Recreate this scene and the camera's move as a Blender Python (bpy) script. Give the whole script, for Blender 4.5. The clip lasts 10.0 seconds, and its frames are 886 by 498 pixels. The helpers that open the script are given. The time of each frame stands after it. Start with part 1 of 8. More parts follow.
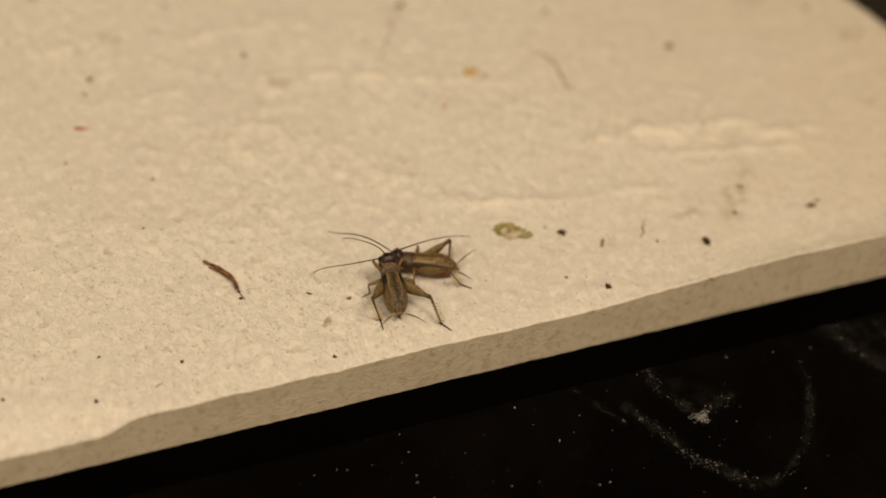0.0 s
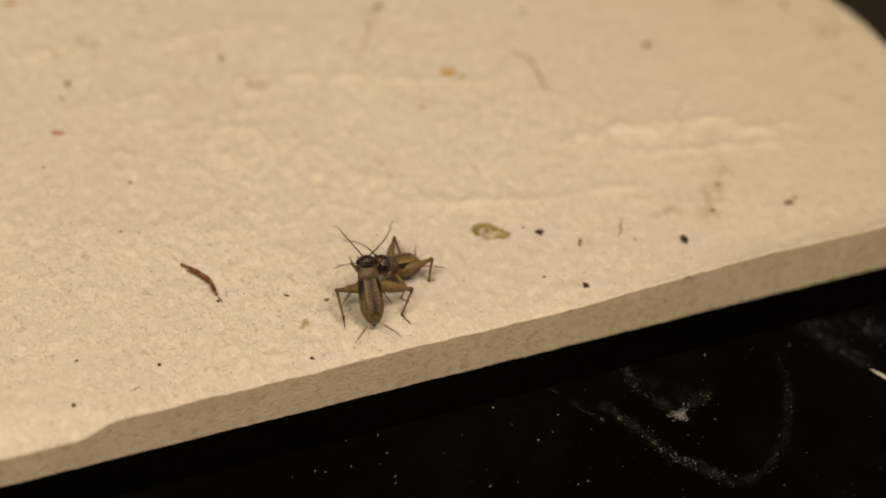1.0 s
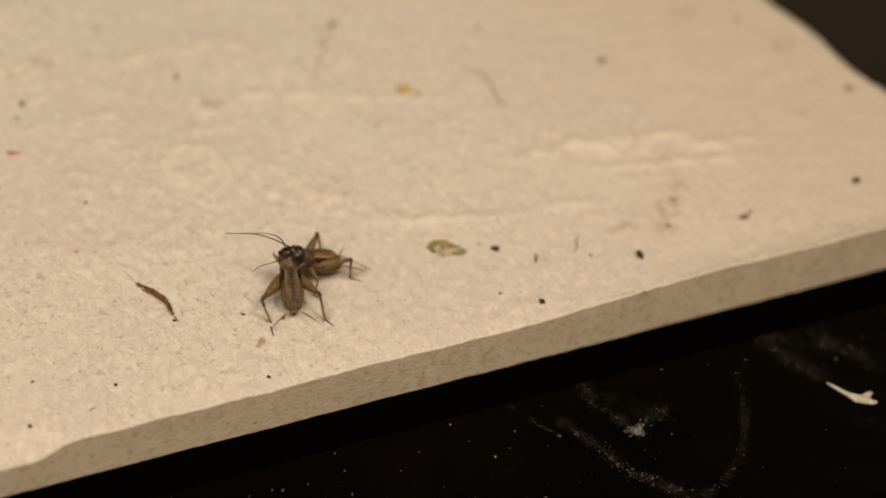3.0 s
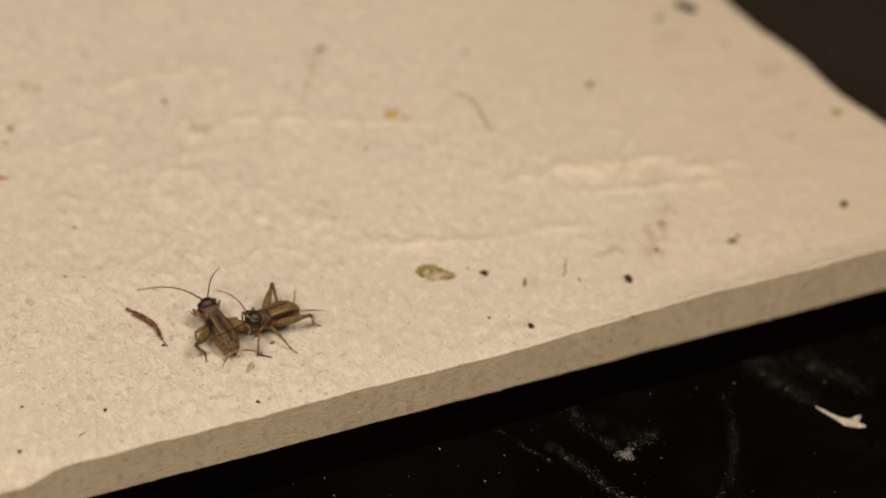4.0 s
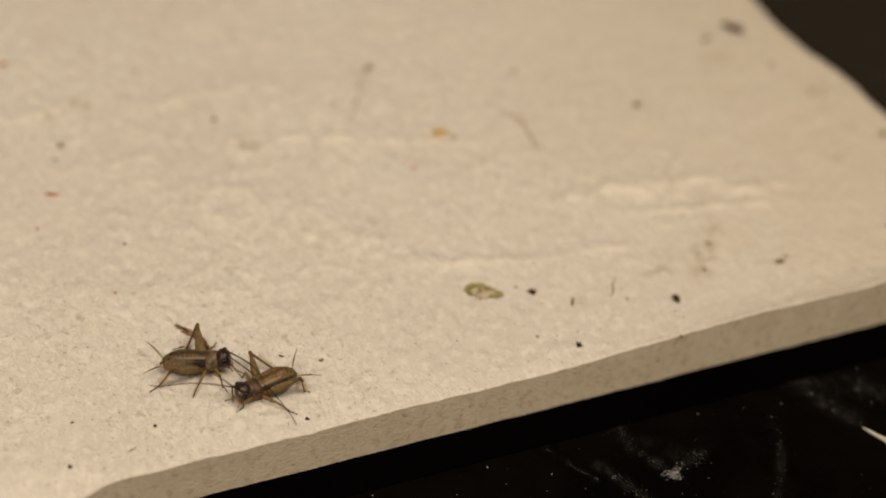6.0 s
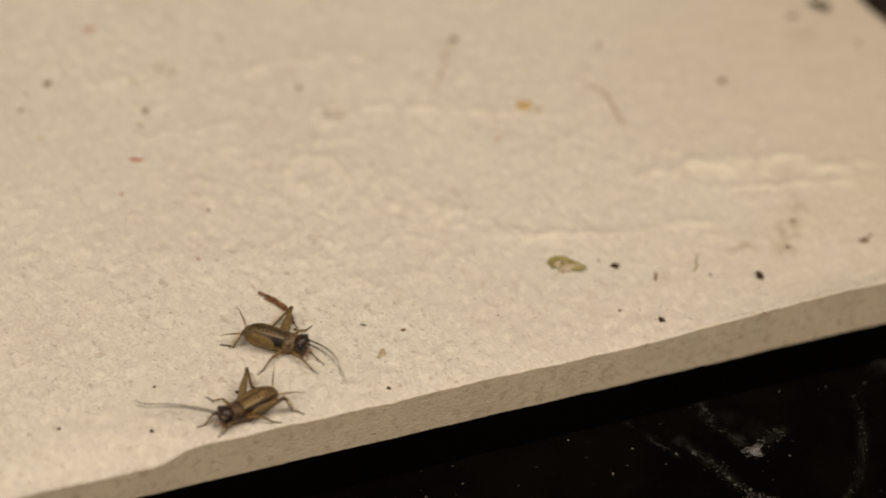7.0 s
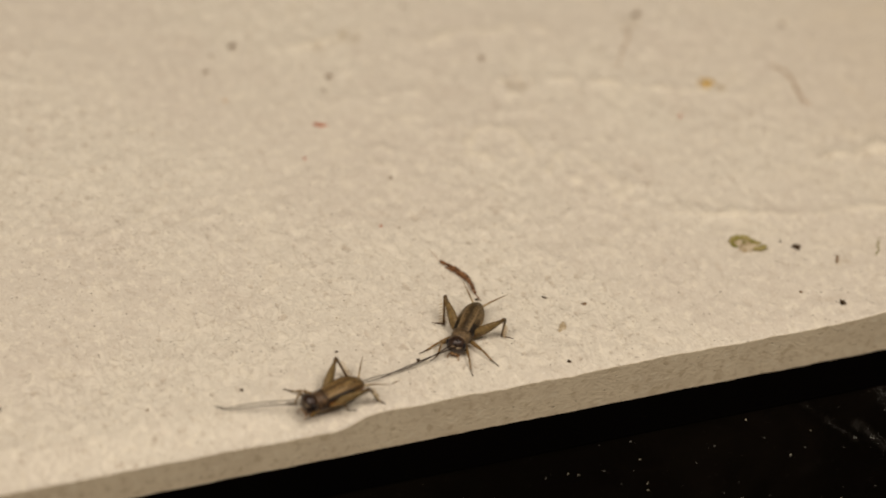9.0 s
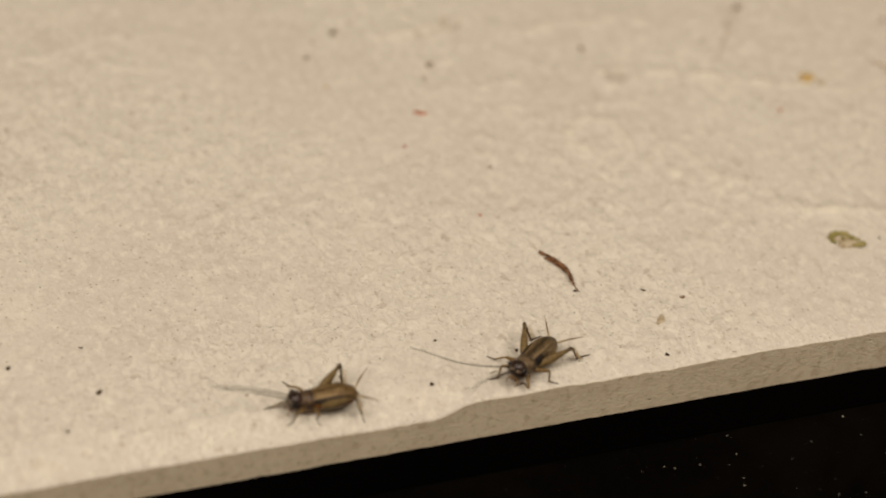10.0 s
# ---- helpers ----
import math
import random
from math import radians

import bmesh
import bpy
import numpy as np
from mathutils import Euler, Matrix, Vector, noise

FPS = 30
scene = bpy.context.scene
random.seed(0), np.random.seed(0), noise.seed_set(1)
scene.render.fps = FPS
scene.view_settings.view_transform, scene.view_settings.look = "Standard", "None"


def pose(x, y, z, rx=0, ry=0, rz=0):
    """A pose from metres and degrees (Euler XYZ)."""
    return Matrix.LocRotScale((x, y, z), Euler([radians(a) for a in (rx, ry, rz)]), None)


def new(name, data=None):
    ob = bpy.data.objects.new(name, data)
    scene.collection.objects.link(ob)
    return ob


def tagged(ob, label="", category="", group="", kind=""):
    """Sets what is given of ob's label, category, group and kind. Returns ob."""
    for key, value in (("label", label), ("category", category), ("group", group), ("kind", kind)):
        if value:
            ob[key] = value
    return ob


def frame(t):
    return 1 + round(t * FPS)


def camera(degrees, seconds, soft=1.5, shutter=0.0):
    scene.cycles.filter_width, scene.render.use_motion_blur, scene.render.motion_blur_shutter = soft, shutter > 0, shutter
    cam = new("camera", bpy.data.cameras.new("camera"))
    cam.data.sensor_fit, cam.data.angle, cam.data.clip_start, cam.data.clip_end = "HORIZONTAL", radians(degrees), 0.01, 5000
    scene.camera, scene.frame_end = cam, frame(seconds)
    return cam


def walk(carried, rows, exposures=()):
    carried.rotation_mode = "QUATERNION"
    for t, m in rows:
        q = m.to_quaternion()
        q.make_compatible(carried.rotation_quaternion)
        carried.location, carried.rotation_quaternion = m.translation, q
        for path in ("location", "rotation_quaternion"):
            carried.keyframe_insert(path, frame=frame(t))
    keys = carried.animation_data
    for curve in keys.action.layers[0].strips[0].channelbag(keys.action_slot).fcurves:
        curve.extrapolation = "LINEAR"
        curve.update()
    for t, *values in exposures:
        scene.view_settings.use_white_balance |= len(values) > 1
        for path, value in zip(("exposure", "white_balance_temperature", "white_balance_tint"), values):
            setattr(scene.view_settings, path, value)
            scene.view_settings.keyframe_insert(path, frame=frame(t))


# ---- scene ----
cam = camera(17.725, 10.0, soft=1.8, shutter=0.4)
PATH = [
    (0, pose(-0.18095, -0.33967, 0.35575, 48.570, -3.917, -22.524)),
    (0.5, pose(-0.18066, -0.33971, 0.35625, 48.524, -3.881, -22.505)),
    (1, pose(-0.17673, -0.34181, 0.35589, 48.640, -3.465, -22.855)),
    (1.5, pose(-0.17658, -0.34111, 0.35696, 48.583, -3.669, -23.178)),
    (2, pose(-0.17762, -0.34114, 0.35673, 48.700, -3.821, -23.295)),
    (2.5, pose(-0.17524, -0.34198, 0.35701, 48.728, -3.612, -23.451)),
    (4, pose(-0.17653, -0.34121, 0.35773, 49.363, -3.789, -24.041)),
    (4.5, pose(-0.17760, -0.34075, 0.35876, 49.433, -3.772, -23.968)),
    (5, pose(-0.17767, -0.34052, 0.35860, 49.558, -3.672, -23.808)),
    (6.3, pose(-0.18121, -0.34086, 0.35819, 49.699, -3.750, -22.986)),
    (6.5, pose(-0.18073, -0.34074, 0.35786, 49.339, -3.629, -22.501)),
    (7, pose(-0.18449, -0.33968, 0.35648, 49.189, -3.693, -21.725)),
    (7.5, pose(-0.18785, -0.33809, 0.35753, 48.785, -3.633, -20.782)),
    (8, pose(-0.19009, -0.33700, 0.35789, 48.588, -3.528, -20.135)),
    (8.5, pose(-0.19342, -0.33579, 0.35715, 48.525, -3.620, -19.525)),
    (9, pose(-0.19694, -0.33546, 0.35611, 48.421, -3.663, -18.732)),
    (9.5, pose(-0.20004, -0.33382, 0.35650, 48.099, -3.686, -17.865)),
    (10, pose(-0.20259, -0.33321, 0.35795, 47.896, -3.556, -16.994)),
]
EXPOSURES = [(0, 0.0, 7500, 10), (1.0, 0.0, 7450, 11), (2.5, 0.0, 7150, 14), (5, 0.0, 6840, 11), (8.5, 0.0, 6500, 10), (10, 0.0, 6500, 10)]
cam.data.dof.use_dof = True
cam.data.dof.focus_distance = 0.521
cam.data.dof.aperture_fstop = 7.0
MM = 0.001
TILE = 9.95            # thickness of the tile, mm
SLAB_L, SLAB_D = -190.0, 175.0


# ---- light: a room with ceiling panels ----
def room_world():
    world = bpy.data.worlds.new("room_dark")
    world.use_nodes = True
    world.node_tree.nodes["Background"].inputs[0].default_value = (0.9, 0.82, 0.7, 1)
    world.node_tree.nodes["Background"].inputs[1].default_value = 0.02
    scene.world = world


def ceiling_panel(x, y, power, size=(1.2, 0.6), colour=(1.0, 0.89, 0.78)):
    lamp = bpy.data.lights.new("ceiling_panel_lamp", "AREA")
    lamp.shape, lamp.size, lamp.size_y = "RECTANGLE", *size
    lamp.energy, lamp.color = power, colour
    ob = new("ceiling_panel_lamp", lamp)
    ob.matrix_world = pose(x, y, 1.34)
    return ob


room_world()
ceiling_panel(0.36, -0.60, 13.4, (0.6, 0.6))
ceiling_panel(-0.95, -0.60, 20.0, (1.2, 0.6))


# ---- materials ----
class Nodes:
    """A short way to write node trees."""

    def __init__(self, name):
        self.mat = bpy.data.materials.new(name)
        self.mat.use_nodes = True
        self.tree = self.mat.node_tree
        self.bsdf = self.tree.nodes["Principled BSDF"]

    def node(self, kind, **values):
        n = self.tree.nodes.new(kind)
        for key, value in values.items():
            setattr(n, key, value)
        return n

    def put(self, socket, value):
        if isinstance(value, bpy.types.NodeSocket):
            self.tree.links.new(value, socket)
        elif isinstance(value, (tuple, list)) and len(value) == 3 and socket.type == "RGBA":
            socket.default_value = (*value, 1)
        else:
            socket.default_value = value

    def coords(self, scale=1000.0):
        tc = self.node("ShaderNodeTexCoord")
        m = self.node("ShaderNodeVectorMath", operation="SCALE")
        self.put(m.inputs[0], tc.outputs["Object"])
        m.inputs["Scale"].default_value = scale
        return m.outputs[0]

    def split(self, vec):
        s = self.node("ShaderNodeSeparateXYZ")
        self.put(s.inputs[0], vec)
        return s.outputs[0], s.outputs[1], s.outputs[2]

    def stretch(self, vec, by):
        m = self.node("ShaderNodeVectorMath", operation="MULTIPLY")
        self.put(m.inputs[0], vec)
        m.inputs[1].default_value = by
        return m.outputs[0]

    def noise(self, vec, scale, detail=4.0, rough=0.55, warp=0.0):
        n = self.node("ShaderNodeTexNoise")
        self.put(n.inputs["Vector"], vec)
        n.inputs["Scale"].default_value = scale
        n.inputs["Detail"].default_value = detail
        n.inputs["Roughness"].default_value = rough
        n.inputs["Distortion"].default_value = warp
        return n.outputs["Fac"]

    def cells(self, vec, scale, feature="F1"):
        n = self.node("ShaderNodeTexVoronoi", feature=feature)
        self.put(n.inputs["Vector"], vec)
        n.inputs["Scale"].default_value = scale
        return n.outputs["Distance"]

    def math(self, op, a, b=0.0, c=0.0, clamp=False):
        n = self.node("ShaderNodeMath", operation=op, use_clamp=clamp)
        for s, v in zip(n.inputs, (a, b, c)):
            self.put(s, v)
        return n.outputs[0]

    def span(self, v, lo, hi, a=0.0, b=1.0):
        n = self.node("ShaderNodeMapRange", interpolation_type="SMOOTHSTEP")
        for s, x in zip(n.inputs, (v, lo, hi, a, b)):
            self.put(s, x)
        return n.outputs[0]

    def mix(self, fac, a, b):
        n = self.node("ShaderNodeMix", data_type="RGBA")
        self.put(n.inputs[0], fac)
        self.put(n.inputs[6], a)
        self.put(n.inputs[7], b)
        return n.outputs[2]

    def random(self):
        return self.node("ShaderNodeObjectInfo").outputs["Random"]

    def bump(self, height, strength, distance):
        n = self.node("ShaderNodeBump")
        n.inputs["Strength"].default_value = strength
        n.inputs["Distance"].default_value = distance
        self.put(n.inputs["Height"], height)
        self.put(self.bsdf.inputs["Normal"], n.outputs[0])

    def done(self, colour, rough=0.5, gloss=0.5, thin=0.0):
        self.put(self.bsdf.inputs["Base Color"], colour)
        self.put(self.bsdf.inputs["Roughness"], rough)
        self.bsdf.inputs["Specular IOR Level"].default_value = gloss
        if thin:
            self.bsdf.inputs["Subsurface Weight"].default_value = thin
            self.bsdf.inputs["Subsurface Radius"].default_value = (0.6, 0.35, 0.15)
            self.bsdf.inputs["Subsurface Scale"].default_value = 0.0008
        return self.mat


def tile_material():
    n = Nodes("unglazed_cream_tile")
    v = n.coords()
    broad = n.noise(v, 0.022, 3)
    patch = n.noise(v, 0.11, 5, 0.6, 0.6)
    lump = n.noise(n.stretch(v, (1.0, 0.68, 1.0)), 0.55, 3, 0.55, 0.4)
    grain = n.noise(n.stretch(v, (1.0, 0.68, 1.0)), 1.5, 3, 0.6)
    fleck = n.noise(n.stretch(v, (1.0, 0.9, 1.0)), 1.7, 3, 0.6, 0.3)
    curl = n.noise(n.stretch(v, (1.0, 0.66, 1.0)), 0.44, 2, 0.5, 0.9)
    line = n.math("ABSOLUTE", n.math("SUBTRACT", curl, 0.5))
    where = n.span(n.noise(v, 0.02, 3), 0.42, 0.58, 0.25, 1.0)
    welt = n.math("MULTIPLY", n.span(line, 0.05, 0.13), where)
    crease = n.math("MULTIPLY", n.math("MULTIPLY", n.span(line, 0.022, 0.004), n.span(lump, 0.42, 0.56)), where)
    c = n.mix(n.span(broad, 0.35, 0.65), (0.645, 0.583, 0.486), (0.675, 0.622, 0.516))
    c = n.mix(n.math("MULTIPLY", n.span(patch, 0.52, 0.70), 0.5), c, (0.75, 0.685, 0.555))
    c = n.mix(n.math("MULTIPLY", n.span(patch, 0.47, 0.30), 0.22), c, (0.56, 0.470, 0.380))
    c = n.mix(n.math("MULTIPLY", n.span(lump, 0.44, 0.30), 0.34), c, (0.50, 0.425, 0.325))
    c = n.mix(n.math("MULTIPLY", n.span(lump, 0.53, 0.65), 0.55), c, (0.80, 0.735, 0.600))
    c = n.mix(n.math("MULTIPLY", n.span(grain, 0.42, 0.29), 0.32), c, (0.43, 0.350, 0.260))
    c = n.mix(n.math("MULTIPLY", n.span(grain, 0.58, 0.68), 0.45), c, (0.84, 0.79, 0.69))
    c = n.mix(n.math("MULTIPLY", n.span(fleck, 0.34, 0.26), 0.75), c, (0.25, 0.19, 0.13))
    chip = n.noise(n.stretch(v, (0.8, 1.15, 1.0)), 0.8, 3, 0.62, 0.3)
    c = n.mix(n.math("MULTIPLY", n.span(chip, 0.32, 0.25), 0.6), c, (0.33, 0.25, 0.165))
    c = n.mix(n.math("MULTIPLY", welt, 0.36), c, (0.80, 0.735, 0.610))
    c = n.mix(n.math("MULTIPLY", crease, 0.40), c, (0.44, 0.365, 0.265))
    c = n.mix(n.math("MULTIPLY", n.span(fleck, 0.67, 0.74), 0.5), c, (0.90, 0.86, 0.78))
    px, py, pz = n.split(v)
    # Tile darkens towards +x: the light's fall-off to the right, put into the colour.
    end_dark = n.span(n.math("ADD", px, n.math("MULTIPLY", n.math("SUBTRACT", patch, 0.5), 90.0)), 10.0, 130.0)
    c = n.mix(n.math("MULTIPLY", end_dark, 0.75), c, (0.575, 0.490, 0.365))
    coat = n.node("ShaderNodeAttribute", attribute_name="smear").outputs["Fac"]
    soil = n.node("ShaderNodeAttribute", attribute_name="soil").outputs["Fac"]
    c = n.mix(n.math("MULTIPLY", n.span(n.math("ADD", coat, n.math("MULTIPLY", n.math("SUBTRACT", lump, 0.5), 0.5)), 0.12, 0.5), 0.5), c, (0.77, 0.70, 0.555))
    c = n.mix(n.math("MULTIPLY", n.span(n.math("ADD", soil, n.math("MULTIPLY", n.math("SUBTRACT", lump, 0.55), 1.4)), 0.15, 0.9), 0.5), c, (0.40, 0.32, 0.21))
    pit = n.span(n.noise(n.stretch(v, (0.75, 0.55, 1.0)), 0.7, 3, 0.55), 0.40, 0.29)
    c = n.mix(n.math("MULTIPLY", n.math("MULTIPLY", pit, where), 0.5), c, (0.45, 0.365, 0.27))
    h = n.math("ADD", n.math("MULTIPLY", grain, 0.5), n.math("MULTIPLY", lump, 1.0))
    h = n.math("SUBTRACT", n.math("ADD", h, n.math("MULTIPLY", welt, 0.16)), n.math("MULTIPLY", n.math("MULTIPLY", pit, where), 0.5))
    h = n.math("SUBTRACT", h, n.math("MULTIPLY", crease, 0.10))
    pores = n.math("MULTIPLY", n.span(n.cells(v, 0.9), 0.17, 0.05), n.span(n.noise(v, 0.3, 2), 0.5, 0.6))
    c = n.mix(n.math("MULTIPLY", pores, 0.45), c, (0.24, 0.185, 0.13))
    cut = n.node("ShaderNodeAttribute", attribute_name="cut").outputs["Fac"]
    raw = n.mix(n.span(patch, 0.35, 0.65), (0.62, 0.522, 0.370), (0.68, 0.580, 0.414))
    raw = n.mix(n.math("MULTIPLY", n.span(grain, 0.46, 0.30), 0.30), raw, (0.44, 0.34, 0.21))
    raw = n.mix(n.math("MULTIPLY", n.span(lump, 0.47, 0.33), 0.5), raw, (0.43, 0.335, 0.21))
    raw = n.mix(n.math("MULTIPLY", n.span(lump, 0.55, 0.66), 0.5), raw, (0.72, 0.64, 0.48))
    raw = n.mix(n.math("MULTIPLY", pores, 0.75), raw, (0.20, 0.155, 0.11))
    raw = n.mix(n.math("MULTIPLY", n.span(chip, 0.35, 0.27), 0.7), raw, (0.27, 0.20, 0.125))
    c = n.mix(cut, c, raw)
    h = n.math("SUBTRACT", n.mix(cut, h, n.math("MULTIPLY_ADD", grain, 0.6, 0.8)), pores)
    n.bump(h, 0.8, 0.00034)
    return n.done(c, 0.9, 0.2)


def table_material():
    n = Nodes("black_laminate")
    v = n.coords()
    film = n.noise(v, 0.035, 4, 0.6, 0.7)
    dust = n.noise(v, 0.9, 4, 0.7)
    wisp = n.noise(n.stretch(v, (1.6, 0.6, 1.0)), 0.55, 5, 0.7, 0.8)
    away = n.node("ShaderNodeVectorMath", operation="DISTANCE")
    n.put(away.inputs[0], v)
    away.inputs[1].default_value = (165.0, 105.0, -10.0)
    # Lighter patch right of the tile: the tabletop's sheen painted into its colour.
    far_sheen = n.span(n.math("ADD", away.outputs["Value"], n.math("MULTIPLY", film, 40.0)), 135.0, 70.0)
    c = n.mix(n.span(film, 0.40, 0.72), (0.0015, 0.0011, 0.0007), (0.0034, 0.0025, 0.0016))
    c = n.mix(n.math("MULTIPLY", far_sheen, 0.85), c, (0.028, 0.0225, 0.016))
    c = n.mix(n.math("MULTIPLY", n.span(dust, 0.64, 0.8), 0.25), c, (0.04, 0.037, 0.033))
    wiped = n.node("ShaderNodeAttribute", attribute_name="wiped").outputs["Fac"]
    veil = n.math("MULTIPLY", wiped, n.span(wisp, 0.40, 0.70, 0.05, 0.5))
    c = n.mix(n.math("MULTIPLY", veil, n.span(dust, 0.35, 0.65, 0.45, 1.0)), c, (0.105, 0.095, 0.082))
    n.bump(dust, 0.12, 0.0002)
    return n.done(c, n.span(film, 0.3, 0.7, 0.45, 0.6), 0.012)


def wing_material(name, tan, deep, vein, edge, black, stripe, patch_to):
    """Veined wing case in the insect's own millimetres; stripe: angles of the dark side band; patch_to: how far back it runs."""
    n = Nodes(name)
    v = n.coords()
    x, y, z = n.split(v)
    ay = n.math("ABSOLUTE", y)
    turn = n.math("ARCTAN2", ay, n.math("SUBTRACT", z, 2.1))
    mottle = n.noise(v, 1.1, 5, 0.65, 0.4)
    fine = n.noise(v, 5.0, 3, 0.6)
    wob = n.math("ADD", turn, n.math("MULTIPLY", n.math("SUBTRACT", mottle, 0.5), 0.22))
    c = n.mix(n.span(mottle, 0.36, 0.64), deep, tan)
    ribs = n.math("FRACT", n.math("MULTIPLY", wob, 3.6))
    rib = n.math("MULTIPLY", n.span(n.math("ABSOLUTE", n.math("SUBTRACT", ribs, 0.5)), 0.16, 0.03), n.span(fine, 0.3, 0.55))
    c = n.mix(n.math("MULTIPLY", rib, 0.5), c, vein)
    net = n.node("ShaderNodeTexVoronoi", feature="DISTANCE_TO_EDGE")
    n.put(net.inputs["Vector"], n.stretch(v, (0.7, 1.3, 1.0)))
    net.inputs["Scale"].default_value = 1.5
    c = n.mix(n.math("MULTIPLY", n.span(net.outputs["Distance"], 0.09, 0.02), 0.45), c, vein)
    ring = n.math("FRACT", n.math("MULTIPLY", n.math("ADD", x, 10.0), 1.0 / 0.78))
    marks = n.math("MULTIPLY", n.math("MULTIPLY", n.span(ring, 0.12, 0.25), n.span(ring, 0.62, 0.48)), n.math("MULTIPLY", n.span(ay, 0.42, 0.6), n.span(ay, 1.25, 1.0)))
    c = n.mix(n.math("MULTIPLY", n.math("MULTIPLY", marks, n.span(fine, 0.35, 0.6)), 0.6), c, edge)
    c = n.mix(n.math("MULTIPLY", n.span(ay, 0.40, 0.14), 0.62), c, vein)
    rim = n.math("MULTIPLY", n.span(wob, stripe[0] - 0.26, stripe[0] - 0.14), n.span(wob, stripe[0] + 0.02, stripe[0] - 0.05))
    c = n.mix(n.math("MULTIPLY", rim, 0.75), c, edge)
    band = n.math("MULTIPLY", n.span(wob, stripe[0] - 0.03, stripe[0] + 0.05), n.span(wob, stripe[1] + 0.06, stripe[1] - 0.06))
    band = n.math("MULTIPLY", band, n.span(x, patch_to - 0.7, patch_to + 0.7))
    c = n.mix(n.math("MULTIPLY", band, n.span(fine, 0.70, 0.45, 0.7, 0.97)), c, black)
    n.bump(n.math("SUBTRACT", n.math("MULTIPLY", fine, 0.5), rib), 0.35, 0.00018)
    return n.done(c, n.span(fine, 0.3, 0.7, 0.36, 0.55), 0.25, 0.06)


def plain_paint(name, a, b, rough=0.85, scale=0.01):
    n = Nodes(name)
    v = n.coords()
    f = n.noise(v, scale, 5)
    n.bump(n.noise(v, 0.5, 3), 0.1, 0.0005)
    return n.done(n.mix(n.span(f, 0.35, 0.65), a, b), rough, 0.3)


def speck_material(name, a, b, rough=0.75, scale=1.4):
    n = Nodes(name)
    v = n.coords()
    f = n.noise(v, scale, 4, 0.6)
    n.bump(n.noise(v, 5.0, 3), 0.6, 0.0002)
    return n.done(n.mix(n.span(f, 0.38, 0.62), a, b), rough, 0.12)


def powder_material():
    n = Nodes("white_plaster_powder")
    g = n.node("ShaderNodeNewGeometry").outputs["Random Per Island"]
    return n.done(n.mix(n.math("POWER", g, 2.2), (0.02, 0.018, 0.016), (0.50, 0.475, 0.435)), 0.9, 0.2)


def dust_material():
    n = Nodes("brown_dust")
    g = n.node("ShaderNodeNewGeometry").outputs["Random Per Island"]
    return n.done(n.mix(n.span(g, 0.35, 0.9), (0.09, 0.06, 0.04), (0.40, 0.30, 0.20)), 0.85, 0.2)


def back_material(name, top, pale, dark, side, belly, mid=0.3, mid_dark=0.7, band=(0.8, 1.3), band_dark=0.95, reach=-9.0, seams=0.3):
    """Banded shell of an insect's hind body, in the insect's own millimetres."""
    n = Nodes(name)
    v = n.coords()
    x, y, z = n.split(v)
    ay = n.math("ABSOLUTE", y)
    turn = n.math("ARCTAN2", ay, n.math("SUBTRACT", z, 2.1))
    mottle = n.noise(v, 1.5, 5, 0.7, 0.4)
    fine = n.noise(v, 5.0, 4, 0.65)
    wob = n.math("ADD", turn, n.math("MULTIPLY", n.math("SUBTRACT", mottle, 0.5), 0.3))
    c = n.mix(n.span(mottle, 0.38, 0.62), top, pale)
    ring = n.math("FRACT", n.math("MULTIPLY", n.math("ADD", x, 10.0), 1.0 / 0.92))
    seam = n.math("MULTIPLY", n.span(ring, 0.22, 0.04), n.span(fine, 0.35, 0.6))
    c = n.mix(n.math("MULTIPLY", seam, seams), c, dark)
    c = n.mix(n.math("MULTIPLY", n.span(fine, 0.42, 0.28), 0.6), c, dark)
    spots = n.math("MULTIPLY", n.math("MULTIPLY", n.span(ring, 0.25, 0.4), n.span(ring, 0.75, 0.6)),
                   n.math("MULTIPLY", n.span(ay, 0.45, 0.6), n.span(ay, 0.95, 0.8)))
    c = n.mix(n.math("MULTIPLY", n.math("MULTIPLY", spots, n.span(x, -1.5, -2.5)), seams * 2), c, dark)
    c = n.mix(n.math("MULTIPLY", n.span(ay, mid, mid * 0.4), mid_dark), c, dark)
    stripe = n.math("MULTIPLY", n.span(wob, band[0] - 0.06, band[0] + 0.06), n.span(wob, band[1] + 0.08, band[1] - 0.08))
    stripe = n.math("MULTIPLY", stripe, n.span(x, reach - 1.6, reach + 1.6))
    stripe = n.math("MULTIPLY", stripe, n.span(mottle, 0.62, 0.52, 0.6, 1.0))
    rim = n.math("MULTIPLY", n.span(wob, band[0] - 0.20, band[0] - 0.12), n.span(wob, band[0] + 0.02, band[0] - 0.06))
    c = n.mix(n.math("MULTIPLY", rim, 0.6 * (band_dark > 0.9)), c, (0.36, 0.25, 0.09))
    low = n.mix(n.span(mottle, 0.35, 0.65), side, belly)
    low = n.mix(n.math("MULTIPLY", n.span(fine, 0.40, 0.28), 0.5), low, (0.12, 0.055, 0.02))
    low = n.mix(n.span(wob, 1.95, 2.4), low, (0.085, 0.052, 0.026))
    c = n.mix(n.span(wob, 1.05, 1.4), c, low)
    c = n.mix(n.math("MULTIPLY", stripe, band_dark), c, dark)
    n.bump(n.math("ADD", fine, n.math("MULTIPLY", ring, 0.08)), 0.3, 0.0002)
    return n.done(c, n.span(fine, 0.3, 0.7, 0.38, 0.55), 0.2, 0.18)


